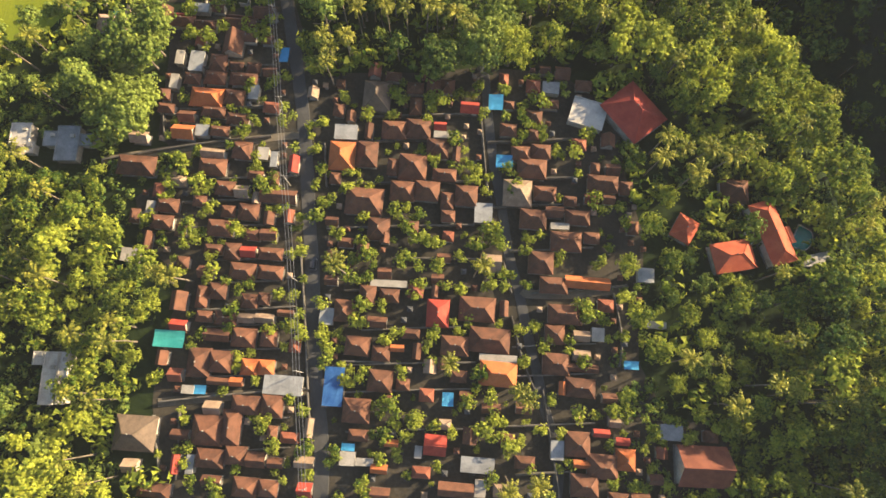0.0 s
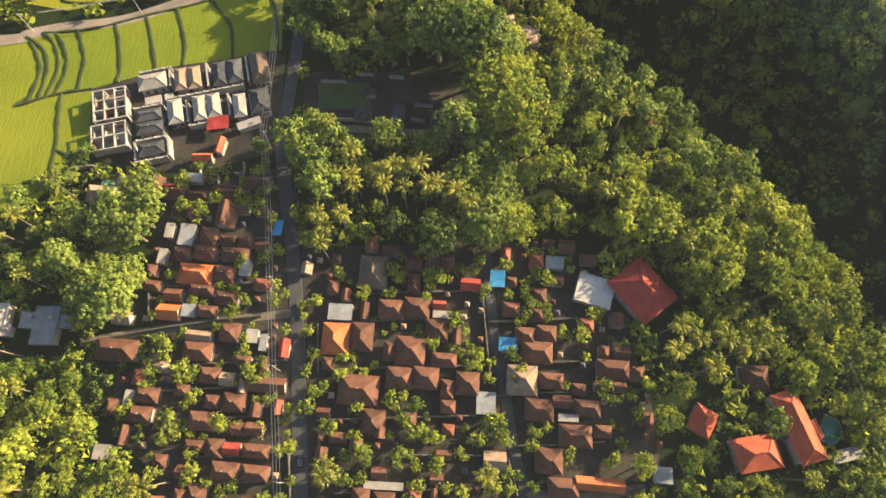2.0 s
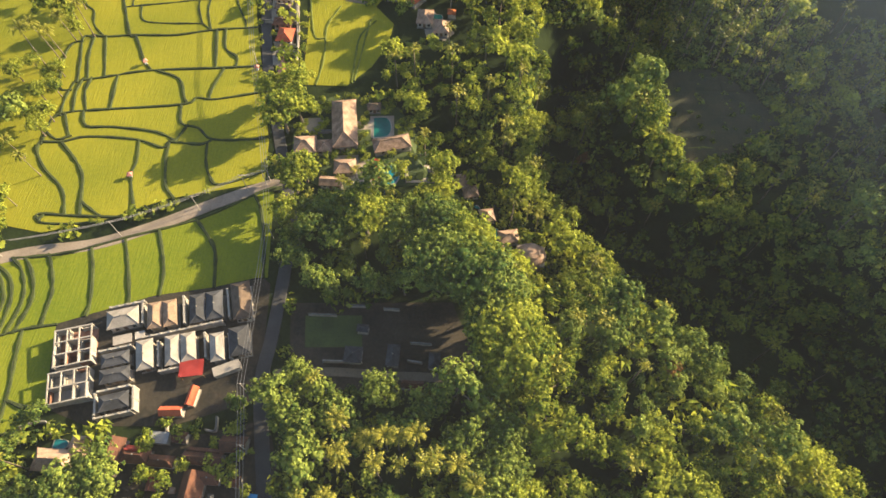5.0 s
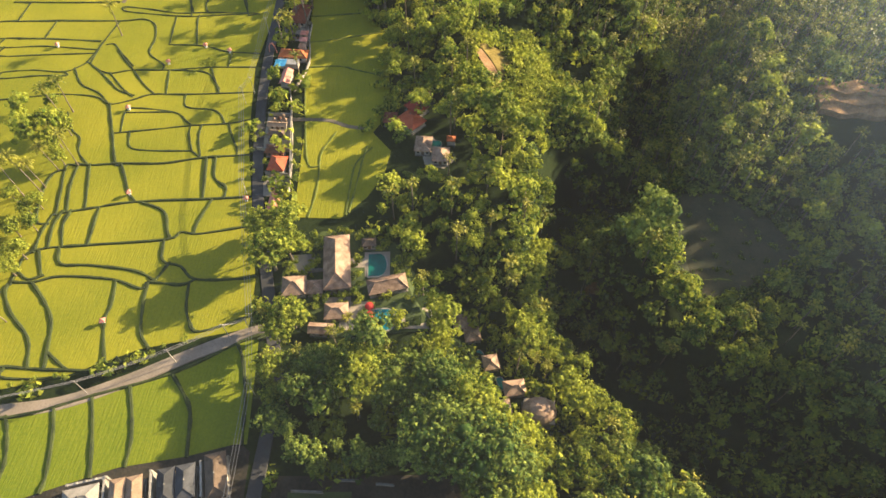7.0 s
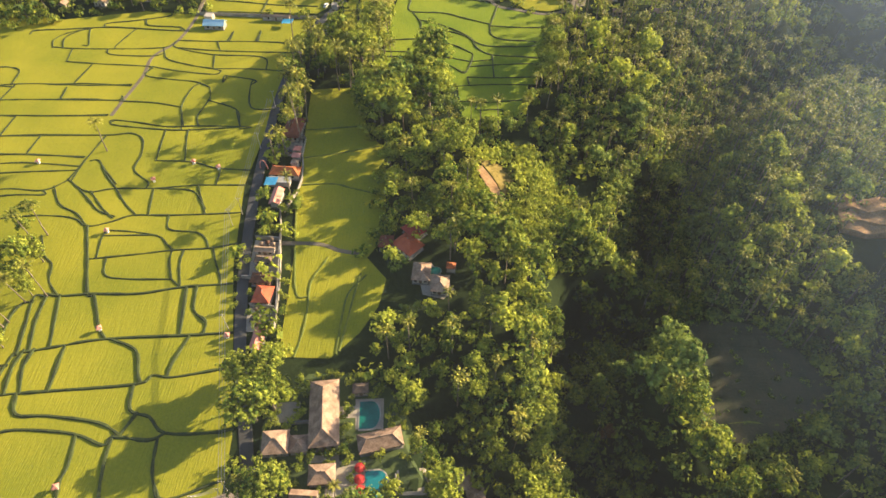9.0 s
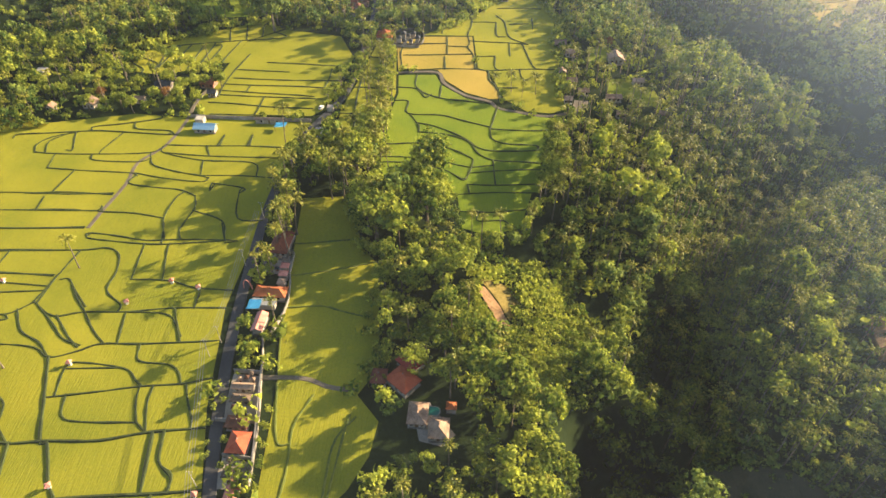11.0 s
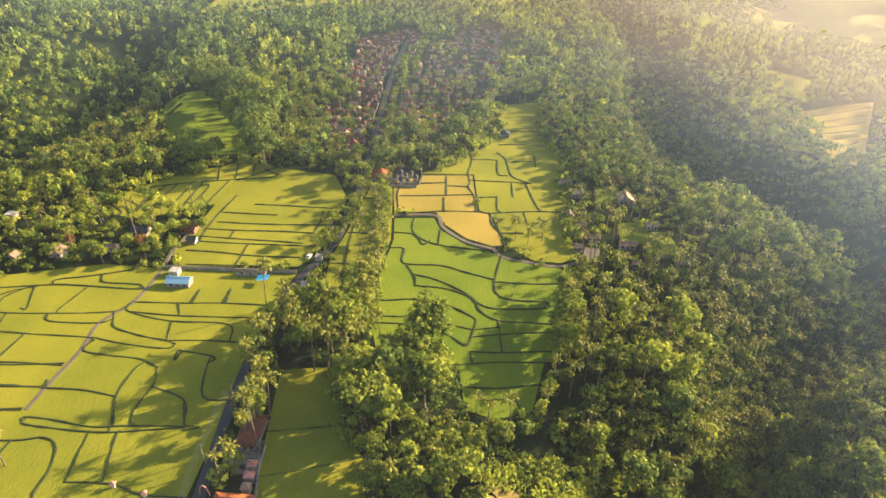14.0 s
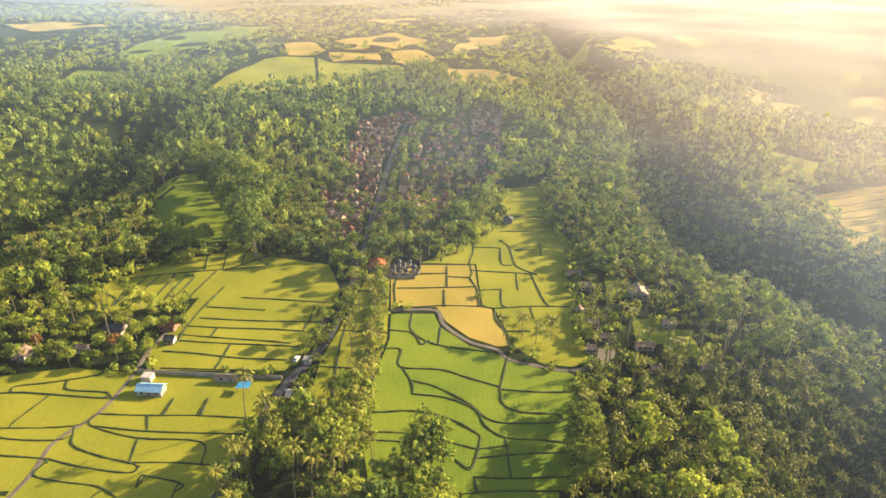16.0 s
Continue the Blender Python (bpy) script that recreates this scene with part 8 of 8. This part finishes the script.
bund(west_field, (-93.3, 201.9), (-91.8, 194.3), (-89.1, 188.6), (-84.8, 185.5), (-71.3, 191.8))
bund(west_field, (-148.8, 198.6), (-141.8, 199), (-133.9, 201.7), (-117.5, 201.7), (-107.5, 198.9), (-105.7, 201.5), (-95.7, 201.1), (-91.7, 203.5))
bund(west_field, (-148.6, 197.6), (-149.1, 204.9), (-148.3, 209.3), (-142.9, 211.9), (-131.4, 213.8), (-105.6, 217.8), (-101.8, 221), (-96, 220.7), (-87.2, 222.9), (-78.7, 225.3))
bund(west_field, (-149, 202.8), (-144, 199.9), (-139.8, 201.6))
bund(west_field, (-145.3, 210.7), (-141.5, 203.3), (-140.1, 201.2))
bund(west_field, (-139.3, 212.5), (-136.2, 206.2), (-126.7, 206.4), (-111.6, 205.3), (-104.1, 202))
bund(west_field, (-104.1, 202), (-101.8, 209))
bund(west_field, (-106.3, 217.7), (-104.2, 209.7), (-97.8, 207.9), (-91.9, 203.5), (-78.6, 204.4), (-73.3, 205.9))
bund(west_field, (-138.4, 212.6), (-141.7, 221.1), (-141.4, 227.4))
bund(west_field, (-130.5, 213.8), (-132.5, 229.4))
bund(west_field, (-142.9, 211.9), (-144.9, 220.8), (-144.2, 226.8))
bund(west_field, (-146.8, 210), (-147.6, 218.3), (-146.8, 225.4))
bund(west_field, (-144.1, 226.1), (-135.3, 228.6), (-121, 232.4), (-96.3, 235.3), (-82, 237.2))
bund(west_field, (-119.7, 232.6), (-110.1, 229.1), (-106.3, 221.1), (-104.7, 218.6))
bund(west_field, (-95.2, 235.4), (-97.4, 225.2), (-97.3, 220.8))
bund(west_field, (-142.8, 227.1), (-145.9, 237.7), (-146.9, 247.9))
bund(west_field, (-137, 228.3), (-142.7, 247.6))
bund(west_field, (-145.9, 225.2), (-148.2, 235), (-150.8, 246.3), (-147.7, 246.9))
bund(west_field, (-146.8, 221.5), (-151.5, 222.7), (-154.7, 237.1), (-153.4, 243.6), (-150.3, 244.3))
bund(west_field, (-121, 232.4), (-124.9, 236.6), (-128.2, 242.7), (-131.8, 248.9))
bund(west_field, (-147.9, 247.7), (-141.6, 247.5), (-131.8, 248.9), (-116.8, 249.9), (-103.4, 253.4), (-87.5, 255.8))
bund(west_field, (-98.4, 235.1), (-102.2, 253.6))
bund(west_field, (-91.3, 235.9), (-91.9, 240.8), (-96.9, 244.7), (-98.9, 254.1))
bund(west_field, (-131.8, 248.9), (-133.9, 248.8), (-139.7, 262), (-146.5, 277.6))
bund(west_field, (-160.8, 272.1), (-155.7, 263.7), (-151.2, 259.8), (-149, 253.1), (-143.5, 247.6))
bund(west_field, (-140.2, 262.8), (-125, 265.8), (-111.9, 268.6), (-99.5, 270.3), (-90.9, 272.9))
bund(west_field, (-134, 264.3), (-131.6, 257), (-124.8, 255.5), (-108.4, 256.3))
bund(west_field, (-108.4, 256.3), (-111.6, 263.8), (-112.3, 268.5))
bund(west_field, (-104.4, 253.4), (-107.7, 262.7), (-108.2, 268.9))
bund(west_field, (-108.4, 256.3), (-104.4, 253.4))
bund(west_field, (-137.3, 263.7), (-139, 273.5), (-136, 276.1), (-120.2, 274.8), (-114.7, 270.7), (-111.9, 268.6))
bund(west_field, (-139, 273.5), (-122, 274.9))
bund(west_field, (-118.9, 284.5), (-116.8, 278), (-106.8, 277.1), (-102.4, 274.5), (-100, 270.3))
bund(west_field, (-98.5, 270.6), (-95.3, 263.5), (-92.3, 258.2), (-91.8, 255.1))
bund(west_field, (-189.4, 276.8), (-177.2, 279.5), (-165.7, 281.5), (-153.2, 281), (-146.4, 277.5), (-138.5, 280.2), (-131.9, 283.7), (-118.8, 284.5), (-97.2, 286.9), (-93.3, 287.6))
bund(west_field, (-167.7, 296.4), (-161.3, 287.4), (-152.9, 283.2), (-147.4, 278))
bund(west_field, (-162, 299.1), (-152.5, 291.2), (-145.8, 285.2), (-138.7, 282.8))
bund(west_field, (-152.5, 294.4), (-143.6, 285.4), (-139.1, 282))
bund(west_field, (-143.7, 296.6), (-137, 289), (-130.8, 283.7))
bund(west_field, (-164, 300.3), (-153.7, 294.3), (-144.1, 296.6), (-129.5, 297.6), (-114.2, 300.2), (-98.4, 301.3), (-95.7, 301.5))
bund(west_field, (-129.5, 297.6), (-126.6, 284))
bund(west_field, (-113.2, 300.3), (-110.2, 293.9), (-106.1, 285.9))
bund(west_field, (-129.5, 297.6), (-115.7, 297.5), (-110.7, 293.9), (-106.9, 288.4))
bund(west_field, (-194.8, 288.4), (-196.3, 291.5), (-183.5, 294), (-170.7, 293.9), (-163.8, 299.7))
bund(west_field, (-195.4, 291.7), (-194.8, 288.4), (-179.9, 291), (-169.2, 291.7), (-170.7, 293.9))
bund(west_field, (-201.4, 306.6), (-200.8, 301.3), (-182.8, 303.2), (-162.9, 305.4))
bund(west_field, (-203.5, 311.7), (-203.2, 306.4), (-185, 308.3), (-162.6, 307.6))
bund(west_field, (-203.2, 306.4), (-205.7, 311.6), (-186.9, 312.8), (-163.3, 313.2))
bund(west_field, (-163.8, 299.7), (-162.1, 310.9), (-159.8, 326.5))
bund(west_field, (-162.4, 299.4), (-162, 311.3))
bund(west_field, (-159.8, 311), (-156.3, 311.2), (-149.8, 303), (-143.5, 296.6))
bund(west_field, (-154, 308.3), (-144.7, 299.1))
bund(west_field, (-203.6, 323.8), (-210.8, 322.4), (-187.3, 325.1), (-159.5, 326.5), (-150.2, 328.3), (-144.2, 324.9), (-141.2, 315.8), (-140.7, 307), (-132.8, 300.7), (-132.6, 297.4))
bund(west_field, (-134.2, 312.7), (-120.1, 312.9), (-109.9, 310.1), (-100.4, 309.7), (-95.6, 309.6))
bund(west_field, (-107.3, 310), (-106.6, 300.7))
bund(west_field, (-134.2, 312.7), (-136.9, 331.6))
bund(west_field, (-122.6, 312.9), (-126.8, 328), (-127.3, 332.1))
bund(west_field, (-160.5, 336), (-160.7, 333.5), (-150.3, 332.2), (-132.8, 331.4), (-118.5, 333.2), (-106.7, 335.1))
bund(west_field, (-134.2, 343.7), (-130.5, 331.7))
bund(west_field, (-111.1, 345.1), (-106.7, 335.1))
bund(west_field, (-213.1, 389.5), (-203.8, 388.8), (-186.4, 389.5), (-160, 392.4), (-155.4, 399.2))
bund(west_field, (-212.9, 389.1), (-215.6, 395.4), (-212, 402.4), (-201.8, 407.7))
bund(west_field, (-208, 388.9), (-211.2, 398.8), (-204.4, 407.5))
bund(west_field, (-197, 392.6), (-202.8, 407.2))
bund(west_field, (-199.4, 392.1), (-196.9, 392.2), (-201.3, 402.8))
bund(west_field, (-200.8, 377.6), (-203.1, 388.8))
bund(west_field, (-200.8, 377.6), (-184.3, 376.7), (-162.1, 376.2), (-158.8, 374.3))
bund(west_field, (-186.1, 389.5), (-182.6, 384.8), (-162.7, 384.8), (-157.9, 388))
bund(west_field, (-182.9, 389.9), (-183.3, 393.1), (-179.8, 409))
bund(west_field, (-229.8, 400.3), (-228.8, 403.6), (-214.2, 405.9), (-194.5, 409.1), (-181.1, 409), (-156.8, 408.2), (-158.2, 411.4))
bund(west_field, (-189.2, 361.7), (-187.8, 376.9))
bund(west_field, (-200, 359.2), (-182.5, 361), (-163.3, 360.5))
bund(west_field, (-198.7, 359.3), (-180.8, 359.7))
bund(west_field, (-193.4, 348.4), (-178.2, 349.8), (-164.7, 349.7), (-164.2, 353), (-162.5, 349.8))
bund(west_field, (-186.7, 337.5), (-164.9, 338.9))
bund(west_field, (-159.3, 374.3), (-159.7, 368.8), (-148.1, 366.7), (-136, 365.6), (-128, 361.9))
bund(west_field, (-160.2, 376.3), (-146.4, 373.4), (-129.1, 371.8), (-126.7, 374.6))
bund(west_field, (-160, 392.4), (-158.1, 388.3), (-154.2, 382.5), (-141.3, 378.2), (-130.9, 376.2), (-126.7, 374.6))
bund(west_field, (-130.9, 376.2), (-133.8, 387.8))
bund(west_field, (-156.3, 397.9), (-153.9, 392.8), (-134.2, 387.8), (-110.6, 387.3), (-106.4, 376.8))
bund(west_field, (-130.9, 376.2), (-114.5, 377.2), (-97, 376.4))
bund(west_field, (-155.4, 399.2), (-136.3, 399.5), (-117.5, 400.7), (-96.5, 400.3))
bund(west_field, (-136.1, 399.5), (-132.1, 391.3))
bund(west_field, (-153.9, 392.8), (-131.8, 391.3), (-99.7, 392), (-97.2, 392))
bund(west_field, (-131.5, 399.8), (-131, 409.8), (-130.4, 399.9))
bund(west_field, (-116.5, 400.7), (-117.6, 410.7), (-117.5, 400.7))
bund(west_field, (-128, 361.9), (-125.4, 353.7), (-126.7, 341.2), (-124.2, 334.7))
bund(west_field, (-133.5, 364.4), (-135.7, 359.7), (-135.6, 346.8), (-130.3, 334.1))
bund(west_field, (-163.7, 349.2), (-148.8, 349.1), (-135.6, 346.8))
bund(west_field, (-125.5, 352.3), (-111.7, 346.7), (-107.5, 336.8))
bund(west_field, (-122.5, 370.6), (-123.3, 365.7), (-124, 370.8))
bund(west_field, (-123.6, 371.1), (-109.2, 368.4), (-110.3, 364.8))
bund(west_field, (-109.7, 368.5), (-110.3, 364.8), (-105.8, 348.6), (-95.3, 347.8))
bund(west_field, (-160.7, 333.5), (-161.6, 336.1), (-150.6, 335.4), (-136.9, 333.4), (-123.9, 334.7), (-102.3, 335.5), (-106.4, 334))
bund(west_field, (-178.4, 418.3), (-176.8, 414), (-173.1, 411.9), (-158.2, 411.4), (-158.3, 408.2))
bund(west_field, (-195.9, 408.9), (-196.5, 412.8), (-184.6, 416), (-168.3, 422), (-168, 425.3))
bund(mid_field, (-146.6, 446.4), (-147.7, 459.9), (-147.4, 474.5), (-146.3, 484.0), (-144.8, 497.3))
bund(mid_field, (-131.6, 487.5), (-116.7, 487.1), (-101.2, 486.2), (-89.0, 485.7))
bund(mid_field, (-145.6, 477.7), (-128.8, 476.9), (-116.7, 476.5))
bund(mid_field, (-144.8, 467.5), (-128.4, 466.8), (-111.0, 466.8), (-85.2, 467.9))
bund(mid_field, (-147.9, 460.4), (-131.8, 459.8), (-109.1, 460.1), (-94.2, 459.4))
bund(mid_field, (-147.9, 453.2), (-129.1, 451.7), (-106.4, 450.5), (-96.5, 449.6))
bund(mid_field, (-147.4, 448.4), (-127.6, 447.6), (-105.5, 447.4), (-91.8, 447.3))
bund(mid_field, (-149.5, 440.0), (-135.6, 439.4), (-116.0, 437.2), (-94.6, 437.1))
bund(mid_field, (-144.5, 428.2), (-121.1, 428.7), (-92.6, 429.1))
bund(mid_field, (-133.2, 459.7), (-133.6, 452.5))
bund(mid_field, (-122.4, 446.9), (-122.1, 435.3), (-122.3, 429.1))
bund(mid_field, (-93.4, 481.1), (-92.7, 469.1), (-93.3, 459.4))
bund(upper_field, (-191, 475.9), (-190.6, 493.3), (-189.4, 506.5))
bund(upper_field, (-180.5, 471.4), (-183.3, 476.4), (-184.2, 493.8), (-183.3, 508.9))
bund(upper_field, (-173, 475.5), (-174.6, 478.3), (-175.6, 505.5), (-176.9, 510.5))
bund(upper_field, (-169.4, 477.5), (-169.6, 507.4), (-170.8, 512.1))
bund(upper_field, (-169.9, 487.9), (-165.6, 487.8), (-164.6, 507.7), (-169.6, 507.4))
bund(upper_field, (-155.8, 484.9), (-157.7, 488.3), (-155.5, 516.1))
bund(upper_field, (-207.6, 489), (-205, 488.8), (-194, 482.5), (-192.5, 475.8))
bund(upper_field, (-208.1, 481.8), (-199.3, 475.3), (-198.1, 470.8))
bund(upper_field, (-191.2, 476.4), (-193.8, 493.1), (-190.6, 493.3))
bund(upper_field, (-206.7, 499.7), (-183.6, 508.8), (-155.6, 516.1), (-130.1, 522.6), (-139, 530.4))
bund(upper_field, (-162.1, 514.4), (-163.1, 518.1), (-168.1, 534.4))
bund(upper_field, (-152.6, 516.9), (-153.5, 520.3), (-158.4, 537.6), (-160, 540))
bund(upper_field, (-144.7, 523.9), (-147.9, 538.3), (-146.7, 541))
bund(east_strip, (-75.2, 302.7), (-62.5, 304.3), (-55.3, 302.5), (-41.7, 299.3))
bund(east_strip, (-74.8, 299.6), (-73.4, 290), (-70.8, 276.4))
bund(east_strip, (-70, 272.1), (-65.5, 253.3), (-61.2, 252.3))
bund(east_strip, (-57.8, 268.8), (-61.4, 258.9), (-61, 251), (-60.2, 240.9), (-61.1, 230))
bund(east_strip, (-43.7, 262), (-48.4, 254.4), (-48.9, 244.1), (-48.6, 231.9))
bund(east_strip, (-45.5, 262.6), (-46.4, 254.5), (-47, 244.2), (-47.8, 232.9))
bund(east_strip, (-77.1, 317.9), (-63, 321.6), (-46.6, 327))
bund(east_strip, (-79.2, 335.1), (-74.9, 335.6), (-54.3, 339.3))
bund(plain_field, (-53.9, 484.2), (-57.1, 502.9), (-57.0, 514.9))
bund(plain_field, (-55.5, 502.4), (-45.5, 503.0), (-30.1, 504.7), (-15.2, 506.3))
bund(plain_field, (-53.9, 484.2), (-42.3, 484.4), (-30.5, 486.4), (-13.3, 486.8))
bund(plain_field, (-47.6, 518.4), (-48.7, 536.8))
bund(plain_field, (-47.6, 518.4), (-30.9, 520.3))
bund(plain_field, (-31.4, 528.5), (-30.1, 505.4))
bund(plain_field, (-30.7, 516.6), (-18.5, 516.0))
bund(plain_field, (-31.4, 501.2), (-30.2, 485.8))
bund(plain_field, (-16.9, 562.5), (-17.3, 547.0), (-19.0, 534.7), (-17.4, 521.9), (-18.5, 516.0), (-15.2, 506.3), (-13.8, 495.7), (-13.3, 486.8))
bund(plain_field, (-17.4, 553.7), (-8.4, 554.3), (-1.5, 553.9))
bund(plain_field, (-1.5, 553.9), (-1.1, 533.6), (3.9, 532.3))
bund(plain_field, (-18.1, 524.8), (-8.4, 523.9), (6.2, 523.4), (17.4, 521.9))
bund(plain_field, (-1.3, 565.3), (3.8, 555.1), (5.6, 536.4), (8.7, 528.8), (17.4, 521.9))
bund(plain_field, (6.2, 523.4), (6.5, 505.0))
bund(plain_field, (-13.6, 503.0), (-2.1, 504.4))
bund(plain_field, (-2.1, 504.4), (-2.3, 490.1), (-0.0, 486.5))
bund(plain_field, (-13.3, 486.8), (-5.3, 485.5), (6.5, 487.5), (18.4, 488.9), (31.7, 489.1))
bund(plain_field, (14.2, 521.7), (16.5, 507.7), (18.8, 494.6), (20.8, 489.0))
bund(plain_field, (-5.9, 485.5), (-5.4, 474.7), (-1.3, 465.3), (1.1, 450.6))
bund(plain_field, (-1.3, 465.3), (9.9, 466.0))
bund(plain_field, (11.5, 486.6), (12.5, 477.6))
bund(plain_field, (-0.4, 578.3), (17.2, 579.4), (28.1, 579.2))
bund(plain_field, (8.8, 602.8), (27.9, 603.0))
bund(plain_field, (7.1, 551.9), (19.3, 553.6))
bund(plain_field, (21.6, 562.4), (21.5, 545.4))
bund(plain_field, (-34.3, 550.1), (-35.1, 535.3))
bund(hill_field, (-45.1, 477.9), (-44.2, 463.6), (-32.5, 452.9), (-8.1, 448.4))
bund(hill_field, (-54, 462.9), (-43.4, 461.3), (-38.7, 452.5), (-35.7, 455.8))
bund(hill_field, (-31.1, 452.7), (-30.9, 466.8))
bund(hill_field, (-53.7, 448.3), (-46.9, 447.7), (-45.9, 435.5), (-28.8, 434.6), (-17, 429.7), (-4.3, 424.7))
bund(hill_field, (-0.9, 444.7), (-3.3, 430.6), (-4.6, 423.2))
bund(hill_field, (-4.6, 423.2), (12.1, 422.5), (27.5, 423.9))
bund(hill_field, (-4.6, 423.2), (-3.7, 414.7), (2.6, 410.3), (17.3, 409.6), (16.9, 405.6))
bund(hill_field, (-45.1, 435.5), (-39.6, 424.6), (-38.9, 418.2))
bund(hill_field, (-41, 426.8), (-30.4, 423.4), (-16.7, 413.9), (-10.2, 406.3), (-1.9, 403.8), (16.9, 405.6), (17.1, 409.6))
bund(hill_field, (-38.9, 418.2), (-25.5, 416.7), (-14.4, 410.8), (-10.2, 401.7), (-3.1, 396.3), (9.8, 395.7), (19.7, 395))
bund(hill_field, (-55.5, 406.4), (-48.4, 407), (-37.9, 408.3), (-24.9, 405.4), (-14.3, 398.5), (-12.2, 394.3), (-15, 380.9), (-17.8, 381.9))
bund(hill_field, (-54.6, 395.9), (-50.9, 396.2), (-38.6, 396.1), (-26.2, 393.5), (-14.1, 390.1))
bund(hill_field, (-54, 391.1), (-51.2, 391.9), (-36.1, 391.4), (-23.8, 386.8), (-17.8, 381.9), (-14.9, 381.3))
bund(hill_field, (-3.1, 396.3), (-2.5, 384.2), (-2, 377.3))
bund(hill_field, (-13.1, 389.9), (-2.9, 392.2))
bund(hill_field, (-14, 377.2), (-2.8, 377.2), (15.9, 379.1), (18.6, 378.9))
bund(hill_field, (-14, 377.2), (-12.9, 370.6))
bund(hill_field, (-18.1, 369.8), (-3, 372), (15.7, 372.9))
bund(hill_field, (-14, 385.5), (1.5, 388.4), (19.6, 390.5))
bund(hill_field, (-16.6, 358.7), (-4.7, 358.6), (10.7, 361.4))
bund(hill_field, (-8.8, 358.7), (-9, 353), (1.6, 353.7), (4, 347.9))
bund(west_field, (-214.8, 356.3), (-221.7, 357.2), (-207.3, 359.4), (-184, 359.6), (-163.3, 361.5))
bund(west_field, (-216, 346.6), (-201.5, 348), (-179.3, 349), (-164.7, 349.7))
bund(west_field, (-203.3, 336), (-210.4, 336.3), (-186.3, 337.5), (-165, 339.7))
bund(west_field, (-203.5, 323.2), (-185, 324.6), (-162, 326.4))
bund(west_field, (-197.8, 312.1), (-184.1, 313.3), (-163.3, 312.6))
bund(west_field, (-229.3, 371), (-224.1, 371.3), (-218.6, 368.5), (-217, 357.9))
bund(west_field, (-189.5, 360.1), (-187.9, 374.8))
bund(west_field, (-216, 346.6), (-215.1, 358.2))
bund(west_field, (-189.9, 348.5), (-191.1, 357.4))
bund(west_field, (-203.3, 323.8), (-203.3, 336.7))
bund(west_field, (-187.1, 313.3), (-186.6, 324.5))
bund(verge_field, (-77.2, 461.4), (-55.2, 460.5))
bund(verge_field, (-79.9, 433.3), (-77.2, 433.5), (-56.1, 432.7))
bund(verge_field, (-77.5, 407.4), (-74.6, 408.6), (-56.5, 408.1))
bund(verge_field, (-74.3, 498.7), (-59.2, 496.6))
bund(verge_field, (-75.3, 484.6), (-73.9, 445.9), (-69.7, 415.6), (-69.9, 408.5))
bund(terrace_field, (203.5, 581.2), (223.1, 586.4), (233.8, 596.2))
bund(terrace_field, (204.5, 594.2), (225.5, 599.7), (241.8, 609.2))
bund(terrace_field, (205.5, 607.2), (227.8, 613.1), (249.8, 622.2))
bund(terrace_field, (206.5, 620.2), (230.1, 626.4), (257.8, 635.2))
bund(terrace_field, (207.5, 633.2), (232.5, 639.7), (265.8, 648.2))
bund(terrace_field, (208.5, 646.2), (234.8, 653.1), (273.8, 661.2))
